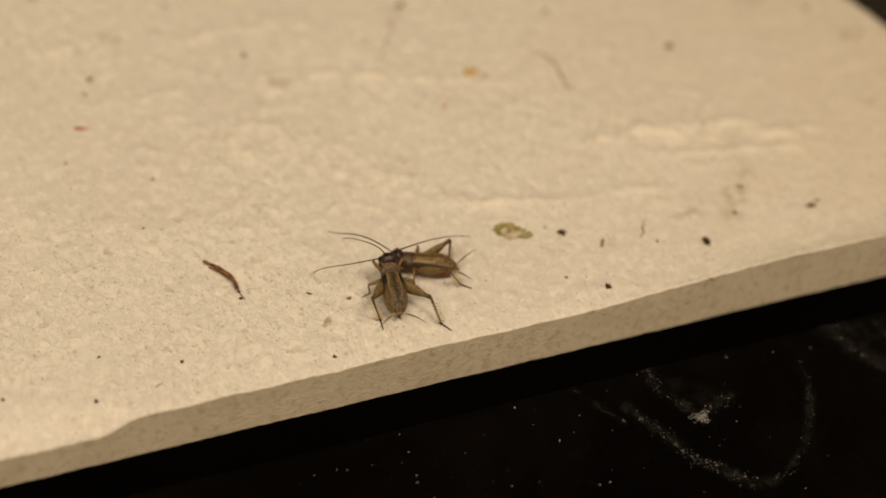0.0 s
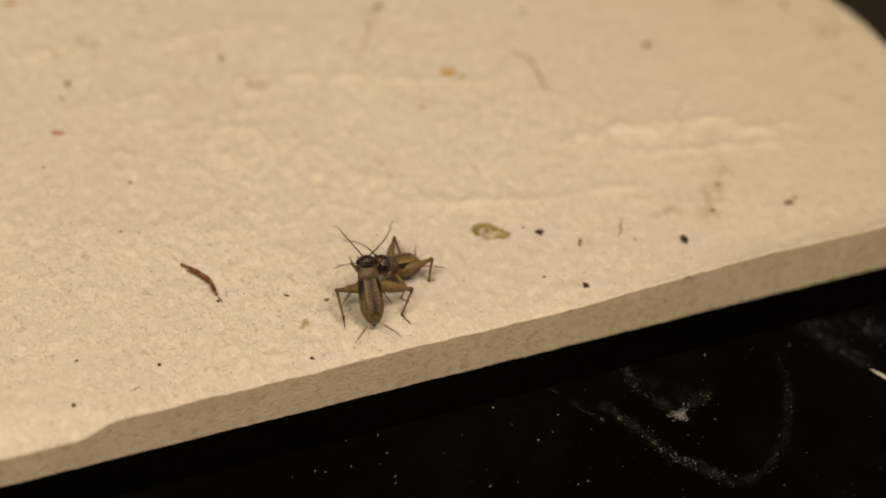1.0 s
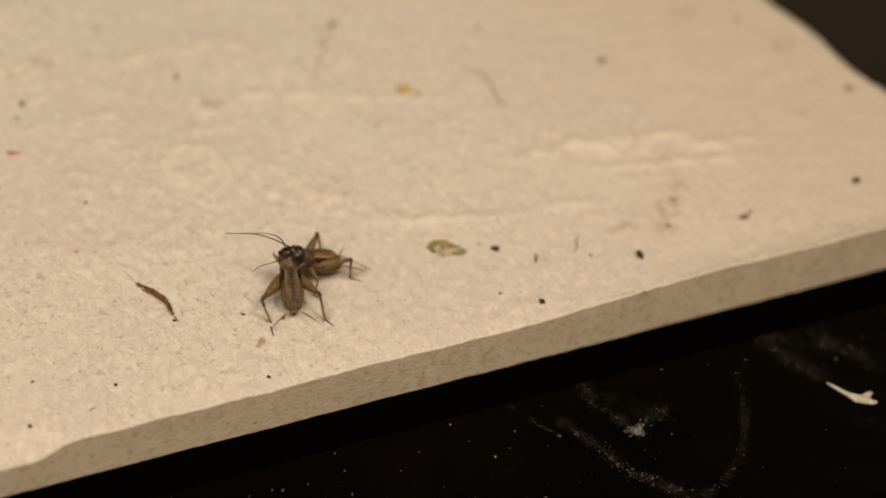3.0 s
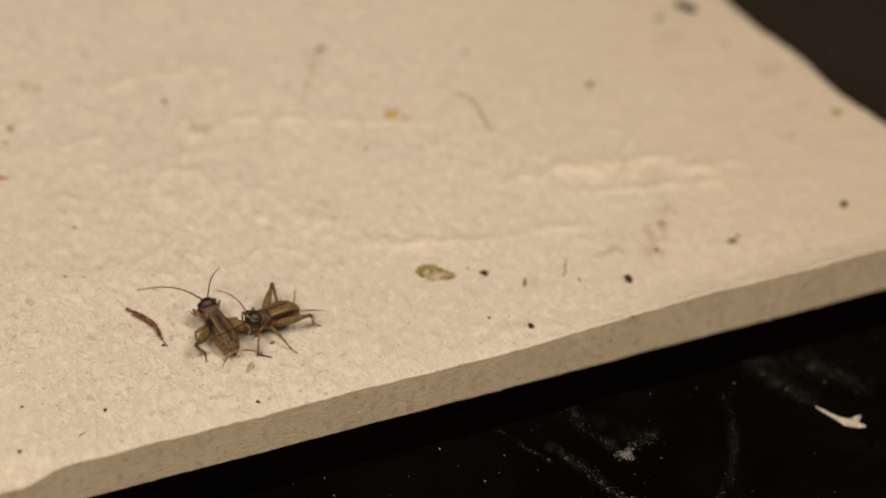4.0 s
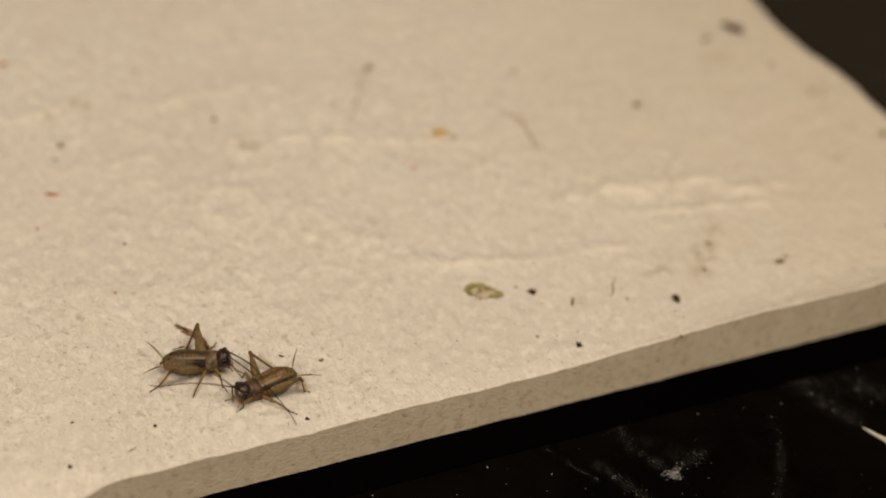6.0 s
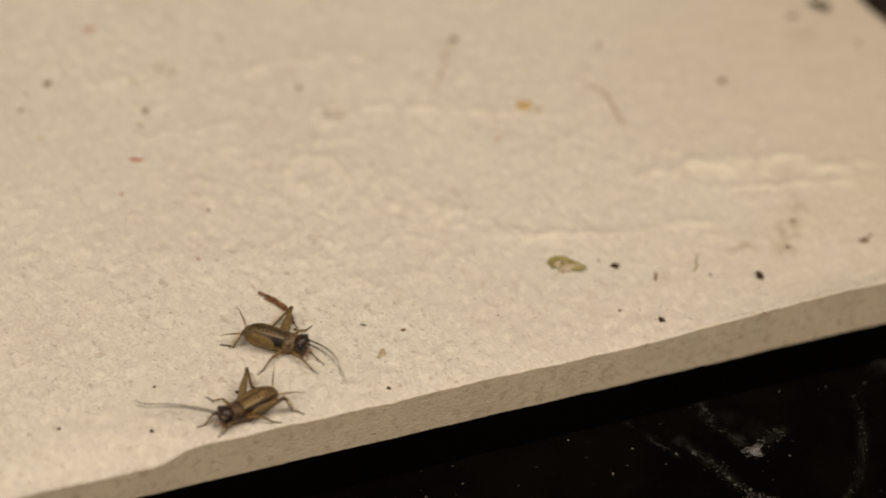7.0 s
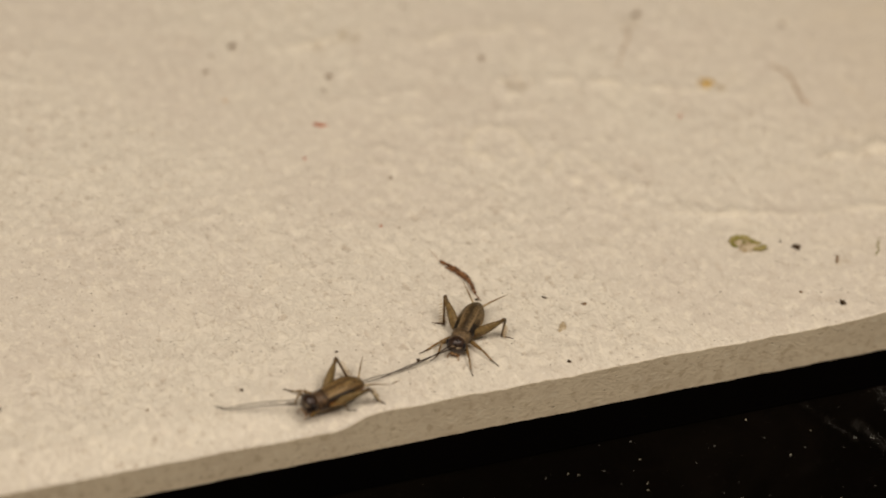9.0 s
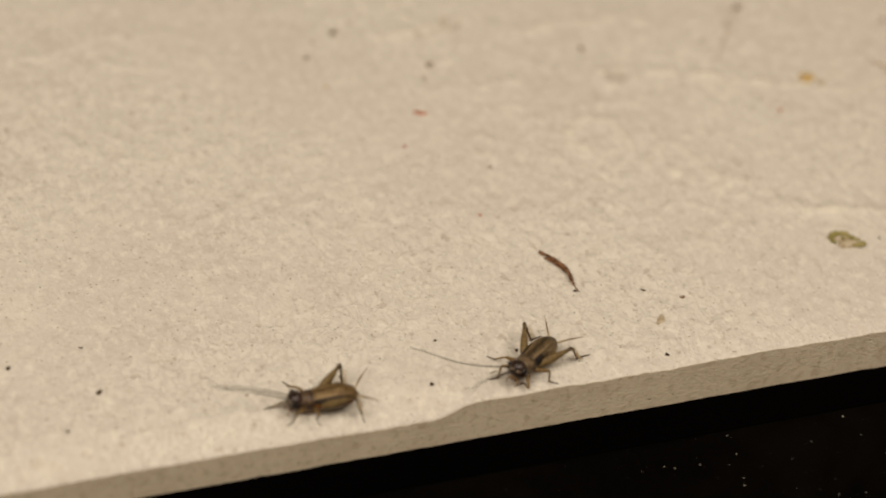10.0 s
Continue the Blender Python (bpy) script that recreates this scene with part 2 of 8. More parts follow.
def shell_material(name, a, b, dark, scale=1.1, rough=0.33, amount=0.8, thin=0.1, gloss=0.28):
    n = Nodes(name)
    v = n.coords()
    big = n.noise(v, scale, 4, 0.62, 0.5)
    small = n.noise(v, scale * 4.5, 3, 0.6)
    c = n.mix(n.span(big, 0.36, 0.64), a, b)
    c = n.mix(n.math("MULTIPLY", n.span(small, 0.47, 0.33), amount), c, dark)
    n.bump(small, 0.3, 0.0002)
    return n.done(c, rough, gloss, thin)


def leg_material(name, pale, deep, tip, length, thin=0.25, end_dark=0.5):
    """Amber leg that darkens to its far joint; length in millimetres."""
    n = Nodes(name)
    v = n.coords()
    x, y, z = n.split(v)
    f = n.noise(v, 1.5, 4, 0.6)
    c = n.mix(n.span(f, 0.35, 0.65), pale, deep)
    bars = n.noise(n.stretch(v, (1.0, 0.35, 0.35)), 2.2, 2)
    c = n.mix(n.math("MULTIPLY", n.span(bars, 0.53, 0.66), 0.55), c, tip)
    comb = n.math("FRACT", n.math("MULTIPLY", n.math("ADD", x, n.math("MULTIPLY", n.math("ABSOLUTE", z), 0.9)), 1.9))
    c = n.mix(n.math("MULTIPLY", n.span(n.math("ABSOLUTE", n.math("SUBTRACT", comb, 0.5)), 0.14, 0.02), 0.35), c, tip)
    c = n.mix(n.math("MULTIPLY", n.span(x, length * 0.80, length), end_dark), c, tip)
    n.bump(n.noise(v, 7.0, 3), 0.3, 0.0002)
    return n.done(c, 0.45, 0.22, thin)


TILE_MAT = tile_material()
TABLE_MAT = table_material()
LEG_MAT = plain_paint("black_leg_paint", (0.004, 0.003, 0.002), (0.007, 0.006, 0.005), 0.5)
# Near-black sheet added to draw the dark band along the tile's foot.
SHEET_MAT = plain_paint("added_black_sheet", (0.0004, 0.0003, 0.0003), (0.0008, 0.0006, 0.0005), 0.95)
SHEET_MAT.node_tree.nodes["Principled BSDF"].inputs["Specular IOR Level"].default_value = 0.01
WALL_MAT = plain_paint("wall_paint", (0.66, 0.60, 0.51), (0.70, 0.64, 0.55))
CEIL_MAT = plain_paint("ceiling_paint", (0.76, 0.73, 0.68), (0.80, 0.77, 0.72))
FLOOR_MAT = plain_paint("grey_floor", (0.20, 0.18, 0.16), (0.26, 0.24, 0.21), 0.6)
CRUMB_MATS = {
    "dark": speck_material("dark_crumb", (0.026, 0.016, 0.008), (0.095, 0.058, 0.028)),
    "brown": speck_material("brown_crumb", (0.15, 0.095, 0.050), (0.29, 0.195, 0.115)),
    "red": speck_material("rust_red_crumb", (0.40, 0.075, 0.018), (0.48, 0.14, 0.045)),
    "orange": speck_material("orange_crumb", (0.50, 0.27, 0.07), (0.62, 0.40, 0.15)),
}
GREEN_MAT = speck_material("dried_green_leaf", (0.21, 0.195, 0.035), (0.36, 0.300, 0.120), 0.7, 0.6)
STRAW_MAT = speck_material("straw_scrap", (0.41, 0.32, 0.195), (0.55, 0.46, 0.32), 0.75, 0.7)
ORANGE_MAT = speck_material("orange_flake", (0.50, 0.29, 0.06), (0.68, 0.50, 0.20), 0.6, 0.7)
TWIG_MAT = speck_material("dry_brown_stalk", (0.085, 0.040, 0.018), (0.27, 0.135, 0.062), 0.6, 1.6)
FIBRE_MAT = speck_material("pale_brown_fibre", (0.42, 0.29, 0.17), (0.52, 0.38, 0.25), 0.7)
POWDER_MAT = powder_material()
PLASTER_MAT = speck_material("set_plaster", (0.44, 0.39, 0.29), (0.62, 0.57, 0.46), 0.9)
DUST_MAT = dust_material()


# ---- mesh helpers ----
def part(name, bm, material, parent=None, label="", smooth=True):
    mesh = bpy.data.meshes.new(name)
    if smooth:
        for face in bm.faces:
            face.smooth = True
    bmesh.ops.recalc_face_normals(bm, faces=bm.faces[:])
    bm.to_mesh(mesh)
    bm.free()
    mesh.materials.append(material)
    ob = new(name, mesh)
    ob.parent = parent
    return tagged(ob, label) if label else ob


def loft(bm, rings, sides=16, caps=True):
    """A closed skin over rings of (centre, half-axis u, half-axis v), in millimetres."""
    rows = []
    for c, u, v in rings:
        c, u, v = Vector(c), Vector(u), Vector(v)
        rows.append([bm.verts.new((c + u * math.cos(a) + v * math.sin(a)) * MM)
                     for a in (2 * math.pi * k / sides for k in range(sides))])
    for p, q in zip(rows, rows[1:]):
        for k in range(sides):
            bm.faces.new((p[k], p[(k + 1) % sides], q[(k + 1) % sides], q[k]))
    if caps:
        bm.faces.new(rows[0])
        bm.faces.new(rows[-1][::-1])
    return bm


def body_rings(sections):
    """Rings across x from rows of x, mid height, half width, half height."""
    return [((x, 0, zc), (0, w, 0), (0, 0, h)) for x, zc, w, h in sections]


def tube(bm, points, radii, sides=8, flat=1.0):
    """A tapering tube along points, in millimetres."""
    pts = [Vector(p) for p in points]
    rings = []
    side = None
    for k, p in enumerate(pts):
        way = (pts[min(k + 1, len(pts) - 1)] - pts[max(k - 1, 0)]).normalized()
        if side is None:
            side = way.orthogonal()
            if abs(way.z) < 0.95:
                side = way.cross(Vector((0, 0, 1)))
        side = (side - way * side.dot(way)).normalized()
        rings.append((p, side * radii[k], side.cross(way) * radii[k] * flat))
    return loft(bm, rings, sides)


def ball(bm, centre, radii, rings=10, sides=14, turn=None):
    made = bmesh.ops.create_uvsphere(bm, u_segments=sides, v_segments=rings, radius=1.0)["verts"]
    m = Matrix.Translation(Vector(centre) * MM) @ (turn or Matrix()) @ Matrix.Diagonal((*[r * MM for r in radii], 1))
    bmesh.ops.transform(bm, matrix=m, verts=made)
    return made


# ---- the tile, the table and the room ----
def edge_drop(x):
    """How far the worn front arris lies under the top face, in millimetres."""
    step = 1 / (1 + math.exp((x + 75.5) * 0.8))
    wave = 0.5 + 0.5 * noise.noise(Vector((x * 0.045, 3.1, 0)))
    rise = min(1.0, max(0.0, (x - 12) / 48))
    chips = 0.32 * noise.noise(Vector((x * 0.15, 5.5, 0))) + 0.22 * noise.noise(Vector((x * 0.42, 1.9, 0)))
    return 0.25 + 0.5 * wave * wave + chips + step * (2.7 + 0.8 * noise.noise(Vector((x * 0.03, 7.7, 0)))) - 1.8 * rise * rise * (3 - 2 * rise)


def front_line(x):
    return 0.16 * noise.noise(Vector((x * 0.12, 0.3, 0))) + 0.10 * noise.noise(Vector((x * 0.5, 9.3, 0)))


def right_line(y):
    bend = 0.7 * math.exp(-((y - 64) / 7) ** 2) - 0.9 * math.exp(-((y - 51) / 8) ** 2) + 1.6 * max(0.0, (y - 84) / 10)
    return 130.0 - 0.325 * y + 0.00085 * y * y + bend + 0.5 * noise.noise(Vector((y * 0.1, 1.7, 4)))


STREAKS = [(35, 45, 56, 42, 2.0, 0.7), (46, 46, 70, 40.8, 1.8, 0.8), (44, 37.5, 82, 29.5, 1.0, 0.6), (52, 42, 84, 33.5, 2.6, 0.6), (-7, 82, 27, 68, 1.2, 1.1), (-33, 100, -7, 101, 2.2, 0.7),
           (-7, 103, -3, 94, 2.0, 0.6), (-3, 39.6, 30, 27, 1.6, 0.45), (-99, 59, -88, 75, 1.8, 0.45), (-58, 104, -40, 108, 2.2, 0.6), (50, 18, 62, 20, 3.0, 0.4)]
BUMPS = [(-25.5, 65, 6.0), (-13.6, 55, 5.0), (-9.7, 47, 4.0), (-15.8, 82, 3.5), (-51, 108, 4), (36.8, 26, 4.5), (-82, 73.5, 4.5), (-49, 67, 3.5), (44, 20, 3.5), (-4, 44, 3)]
SOIL = [(54, 17, 5), (46, 19, 4), (58, 22, 4), (62, 27, 3), (-15.8, 82, 4), (-44, 105, 4), (27, 15, 2.5), (104, 60, 5), (90, 78, 5), (-50, 104, 3), (98, 40, 4), (15, 95, 3)]


ARCS = [([(-32.6, 63.9), (-29.1, 69.0), (-25.0, 70.0), (-21.4, 67.6), (-20.1, 62.4), (-20.9, 58.6)], 1.0, 0.55),
        ([(-19.5, 52.9), (-16.5, 57.7), (-12.2, 59.0), (-9.0, 54.0), (-7.8, 49.6), (-8.6, 43.8), (-8.6, 39.6)], 0.9, 0.5),
        ([(-29.5, 62.0), (-26.0, 66.0), (-23.5, 62.0)], 0.8, 0.35), ([(-15.0, 50.0), (-12.0, 54.0), (-11.5, 47.0)], 0.8, 0.4),
        ([(34.9, 44.8), (50.2, 45.5), (68.7, 41.5), (79.7, 30.4)], 0.8, 0.45), ([(37.7, 42.9), (52.2, 36.5), (79.1, 29.3)], 0.7, 0.4),
        ([(1.7, 35.6), (25.5, 29.6), (45.4, 27.7)], 0.9, 0.4), ([(-99, 79), (-112, 76), (-124, 81), (-131, 90)], 1.2, 0.4),
        ([(-92, 66), (-98, 60), (-110, 57), (-119, 62)], 1.1, 0.4), ([(-75, 67), (-72, 72), (-66, 71), (-64, 66)], 0.9, 0.35)]


def arc_at(x, y):
    """Height of the curved trowel ridges, in millimetres."""
    h = 0.0
    for points, w, top in ARCS:
        best = 9.0
        for (x0, y0), (x1, y1) in zip(points, points[1:]):
            if min(x0, x1) - 3 < x < max(x0, x1) + 3 and min(y0, y1) - 4 < y < max(y0, y1) + 4:
                dx, dy = x1 - x0, y1 - y0
                s = min(1.0, max(0.0, ((x - x0) * dx + (y - y0) * dy) / (dx * dx + dy * dy)))
                best = min(best, math.hypot(x - x0 - s * dx, (y - y0 - s * dy) * 0.8))
        if best < 3 * w:
            best += 0.6 * noise.noise(Vector((x * 0.4, y * 0.4, 12.0)))
            h += 0.75 * top * (0.65 + 0.5 * noise.noise(Vector((x * 0.25, y * 0.25, 14.0)))) * math.exp(-(best / w) ** 2)
    return h


def coat_at(x, y):
    """Thickness of the dried plaster smears on the tile, in millimetres."""
    h = 0.0
    for x0, y0, x1, y1, w, top in STREAKS:
        dx, dy = x1 - x0, y1 - y0
        s = ((x - x0) * dx + (y - y0) * dy) / (dx * dx + dy * dy)
        if -0.1 < s < 1.1:
            d = abs((x - x0) * dy - (y - y0) * dx) / math.hypot(dx, dy)
            if d < 2.5 * w:
                ends = min(1.0, (s + 0.1) * 5, (1.1 - s) * 5)
                ragged = 0.55 + 1.0 * noise.noise(Vector((x * 0.22, y * 0.35, 1.0))) + 0.4 * noise.noise(Vector((x * 0.7, y * 0.7, 3.0)))
                h += 0.85 * top * ends * max(0.0, ragged) * math.exp(-(d / w) ** 2)
    for bx, by, r in BUMPS:
        d = math.hypot((x - bx) / 1.25, y - by)
        if d < 2.2 * r:
            ragged = 0.5 + 0.9 * noise.noise(Vector((x * 0.3, y * 0.3, 6.0))) + 0.4 * noise.noise(Vector((x * 0.8, y * 0.8, 2.0)))
            h += 0.34 * max(0.0, ragged) * (math.exp(-((d - r * 0.8) / (0.32 * r)) ** 2) + 0.25 * math.exp(-(d / r) ** 2))
    return h + arc_at(x, y)


def soil_at(x, y):
    h = 0.0
    for bx, by, r in SOIL:
        d = math.hypot(x - bx, y - by) / r
        if d < 2:
            h += math.exp(-d * d * 1.5) * max(0.0, 0.7 + noise.noise(Vector((x * 0.5, y * 0.5, 4.0))))
    return min(1.0, h)


def relief(x, y):
    """Height of dried smears and roughness on the tile's top, in millimetres."""
    h = 0.14 * noise.noise(Vector((x * 0.05, y * 0.08, 0))) + 0.12 * noise.noise(Vector((x * 0.19, y * 0.20, 2.0)))
    rough = noise.noise(Vector((x * 0.02, y * 0.03, 5.0)))
    h += 0.34 * max(0.0, 0.5 + rough) * noise.noise(Vector((x * 0.5, y * 0.42, 8.0)))
    wander = Vector((x * 0.11 + 0.6 * noise.noise(Vector((x * 0.09, y * 0.09, 3.0))), y * 0.095, 11.0))
    patch = max(0.0, 0.15 + noise.noise(Vector((x * 0.022, y * 0.028, 21.0))))
    h += 0.7 * patch * (1 - abs(noise.noise(wander))) ** 9 * (0.6 + 0.5 * noise.noise(Vector((x * 0.6, y * 0.6, 1.5))))
    return h + coat_at(x, y)


def tile_slab():
    nx, ny = 560, 290
    xs = np.linspace(0, 1, nx)
    ys = np.concatenate([np.linspace(0, 8, 18)[:-1], np.linspace(8, SLAB_D, ny - 17)])
    verts, faces, coats, soils = [], [], [], []
    for y in ys:
        xr = right_line(y)
        for u in xs:
            x = SLAB_L + (xr - SLAB_L) * u
            coats.append(coat_at(x, y))
            soils.append(soil_at(x, y))
            near = max(0.0, 1 - y / 9.0)
            z = relief(x, y) * min(1.0, 0.3 + y / 4) - edge_drop(x) * near ** 2.2
            z -= 0.8 * max(0.0, 1 - (xr - x) / 3.0) ** 2
            verts.append((x * MM, (y + front_line(x) * max(0.0, 1 - y / 3)) * MM, z * MM))
    total = len(ys)
    for j in range(total - 1):
        for i in range(nx - 1):
            a = j * nx + i
            faces.append((a, a + 1, a + nx + 1, a + nx))
    rim = [*range(nx), *(j * nx + nx - 1 for j in range(1, total)), *((total - 1) * nx + i for i in range(nx - 2, -1, -1)),
           *(j * nx for j in range(total - 2, 0, -1))]
    last = rim
    tops = len(coats)
    depth = 10
    for k in range(1, depth + 1):
        row = []
        for r in rim:
            x, y, z = verts[r]
            s = (0.022, 0.05, 0.12, 0.24, 0.36, 0.5, 0.62, 0.75, 0.88, 1.0)[k - 1]
            rough = (0.03 * noise.noise(Vector((x * 900, z * 900 + k * 3.1, y * 900))) + 0.02 * noise.noise(Vector((x * 250, k * 2.7, y * 250)))) * MM if 2 < k < depth else 0
            row.append(len(verts))
            verts.append((x, y + rough, z * (1 - s) - (TILE - 0.1) * MM * s))
        for a, b, c, d in zip(last, last[1:] + last[:1], row[1:] + row[:1], row):
            faces.append((b, a, d, c))
        last = row
    base = len(verts)
    verts += [verts[r] for r in last]
    faces.append(tuple(range(base, base + len(last))))
    mesh = bpy.data.meshes.new("tile_slab")
    mesh.from_pydata(verts, [], faces)
    mesh.polygons.foreach_set("use_smooth", [len(f) == 4 for f in faces])
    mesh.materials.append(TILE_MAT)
    for key, values in (("smear", coats), ("soil", soils), ("cut", [0.0] * tops + [1.0] * (len(verts) - tops))):
        layer = mesh.attributes.new(key, "FLOAT", "POINT")
        layer.data.foreach_set("value", values + [0.0] * (len(verts) - len(values)))
    mesh.update()
    ob = new("tile_slab", mesh)
    return tagged(ob, "cream unglazed tile with chipped edge lying on black table", "tile")


def box_bm(x0, y0, z0, x1, y1, z1, bevel=0.0):
    bm = bmesh.new()
    made = bmesh.ops.create_cube(bm, size=1.0)["verts"]
    bmesh.ops.transform(bm, verts=made, matrix=Matrix.Translation(((x0 + x1) / 2, (y0 + y1) / 2, (z0 + z1) / 2))
                        @ Matrix.Diagonal((x1 - x0, y1 - y0, z1 - z0, 1)))
    if bevel:
        bmesh.ops.bevel(bm, geom=bm.edges[:], offset=bevel, segments=3, affect="EDGES")
    return bm


SHEET = 0.4            # thickness of the added black sheet under the tile, mm
TABLE_Z = -(TILE - 0.1) - SHEET
WIPES = [
    ([(9.5, -9.0), (12.4, -15.9), (14.9, -19.8)], 0.7, 0.5),
    ([(17.0, -17.0), (20.2, -24.2), (22.9, -32.5), (26.5, -36.3), (30.6, -42.4), (34.4, -42.3)], 1.5, 0.70),
    ([(25.1, -9.0), (24.4, -13.1), (27.2, -20.0), (29.3, -23.3)], 1.6, 0.45),
    ([(26.0, -12.5), (31.0, -16.0), (33.0, -20.5), (30.0, -23.0)], 2.4, 0.22),
    ([(29.3, -23.3), (36.3, -20.1)], 1.6, 0.4),
    ([(53.5, -15.7), (52.0, -22.2), (49.5, -28.0), (45.3, -34.8), (39.3, -40.0), (34.4, -42.3)], 1.0, 0.30),
    ([(63.3, -8.5), (65.3, -15.6), (68.8, -21.2)], 3.2, 0.5),
    ([(73.8, -12.3), (76.4, -16.9), (80.5, -22.7)], 3.4, 0.5),
    ([(66.0, -10.0), (74.0, -16.0), (79.0, -19.0)], 3.5, 0.35),
    ([(1.0, -25.0), (6.0, -23.5)], 1.2, 0.10), ([(70.0, -36.0), (84.0, -42.0)], 3.0, 0.14),
]


def wiped_at(x, y):
    """How thick the wiped powder film lies on the table."""
    f = 0.0
    for points, w, top in WIPES:
        for (x0, y0), (x1, y1) in zip(points, points[1:]):
            dx, dy = x1 - x0, y1 - y0
            s = min(1.0, max(0.0, ((x - x0) * dx + (y - y0) * dy) / (dx * dx + dy * dy)))
            d = math.hypot(x - x0 - s * dx, y - y0 - s * dy) + 0.9 * noise.noise(Vector((x * 0.35, y * 0.35, 2.5)))
            if d < 2.2 * w:
                f = max(f, top * (0.7 + 0.5 * noise.noise(Vector((x * 0.22, y * 0.3, 6.5)))) * math.exp(-max(0.0, d / (0.62 * w)) ** 2))
    return max(0.0, f)


def table_board(z):
    """The tabletop, 30 mm thick, with a fine grid where powder was wiped over it."""
    xs = [-700, -300, *np.arange(0.0, 96.0, 0.75), 300, 700]
    ys = [-500, -200, *np.arange(-54.0, 2.0, 0.75), 200, 600]
    nx, ny = len(xs), len(ys)
    verts = [(x * MM, y * MM, z) for y in ys for x in xs]
    wiped = [wiped_at(x, y) for y in ys for x in xs]
    faces = [(j * nx + i, j * nx + i + 1, (j + 1) * nx + i + 1, (j + 1) * nx + i) for j in range(ny - 1) for i in range(nx - 1)]
    rim = [*range(nx), *(j * nx + nx - 1 for j in range(1, ny)), *((ny - 1) * nx + i for i in range(nx - 2, -1, -1)), *(j * nx for j in range(ny - 2, 0, -1))]
    base = len(verts)
    verts += [(verts[r][0], verts[r][1], z - 0.03) for r in rim]
    m = len(rim)
    faces += [(rim[(k + 1) % m], rim[k], base + k, base + (k + 1) % m) for k in range(m)]
    faces.append(tuple(range(base + m - 1, base - 1, -1)))
    mesh = bpy.data.meshes.new("tabletop")
    mesh.from_pydata(verts, [], faces)
    mesh.materials.append(TABLE_MAT)
    layer = mesh.attributes.new("wiped", "FLOAT", "POINT")
    layer.data.foreach_set("value", wiped + [0.0] * m)
    mesh.update()
    return mesh


def table():
    z = TABLE_Z * MM
    top = tagged(new("table"), "black laminate table with wiped white plaster dust", "table")
    top.location = (0, 0, -0.76)
    board = new("tabletop", table_board(z))
    board.parent = top
    board.location = (0, 0, 0.76)
    for sx in (-0.62, 0.62):
        for sy in (-0.42, 0.52):
            leg = part("leg", box_bm(sx - 0.025, sy - 0.025, -0.76, sx + 0.025, sy + 0.025, z - 0.03, 0.002),
                       LEG_MAT, top, smooth=False)
            leg.location = (0, 0, 0.76)
    return top


def dark_band_sheet():
    """An added thin black sheet that juts out in front of the tile as its dark band."""
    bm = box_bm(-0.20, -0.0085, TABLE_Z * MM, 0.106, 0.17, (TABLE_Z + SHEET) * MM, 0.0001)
    return tagged(part("dark_band_sheet", bm, SHEET_MAT, smooth=False), "added thin matt black sheet, the dark band before the cream tile", "sheet")


def shell():
    def slab(name, *box, material=WALL_MAT):
        return tagged(part(name, box_bm(*box), material, smooth=False), kind="structure")
    slab("floor", -2.6, -2.6, -0.86, 2.6, 2.6, -0.76, material=FLOOR_MAT)
    slab("ceiling", -2.6, -2.6, 1.35, 2.6, 2.6, 1.45, material=CEIL_MAT)
    slab("wall_north", -2.5, 2.5, -0.76, 2.5, 2.6, 1.35)
    slab("wall_south", -2.5, -2.6, -0.76, 2.5, -2.5, 1.35)
    slab("wall_east", 2.5, -2.6, -0.76, 2.6, 2.6, 1.35)
    slab("wall_west", -2.6, -2.6, -0.76, -2.5, 2.6, 1.35)


shell()
table()
dark_band_sheet()
tile_slab()


# ---- the two insects ----
def head_material():
    n = Nodes("dark_head")
    v = n.coords()
    x, y, z = n.split(v)
    f = n.noise(v, 1.6, 4, 0.6)
    ay = n.math("ABSOLUTE", y)
    c = n.mix(n.span(f, 0.38, 0.62), (0.014, 0.007, 0.005), (0.042, 0.021, 0.012))
    brow = n.math("ADD", z, n.math("MULTIPLY", ay, 0.25))
    line = n.math("MULTIPLY", n.span(brow, 3.55, 3.65), n.span(brow, 3.95, 3.82))
    c = n.mix(n.math("MULTIPLY", n.math("MULTIPLY", line, n.span(f, 0.42, 0.5)), 0.8), c, (0.30, 0.22, 0.14))
    c = n.mix(n.span(z, 2.2, 1.5), c, (0.17, 0.085, 0.035))
    n.bump(n.noise(v, 7.0, 3), 0.25, 0.0002)
    return n.done(c, n.span(f, 0.3, 0.7, 0.26, 0.42), 0.42)


def cercus_material():
    n = Nodes("brown_cercus")
    v = n.coords()
    x, y, z = n.split(v)
    c = n.mix(n.span(n.noise(v, 2.0, 3), 0.4, 0.6), (0.15, 0.09, 0.038), (0.23, 0.145, 0.065))
    c = n.mix(n.span(x, -7.3, -6.3), c, (0.42, 0.32, 0.18))
    return n.done(c, 0.5, 0.2)


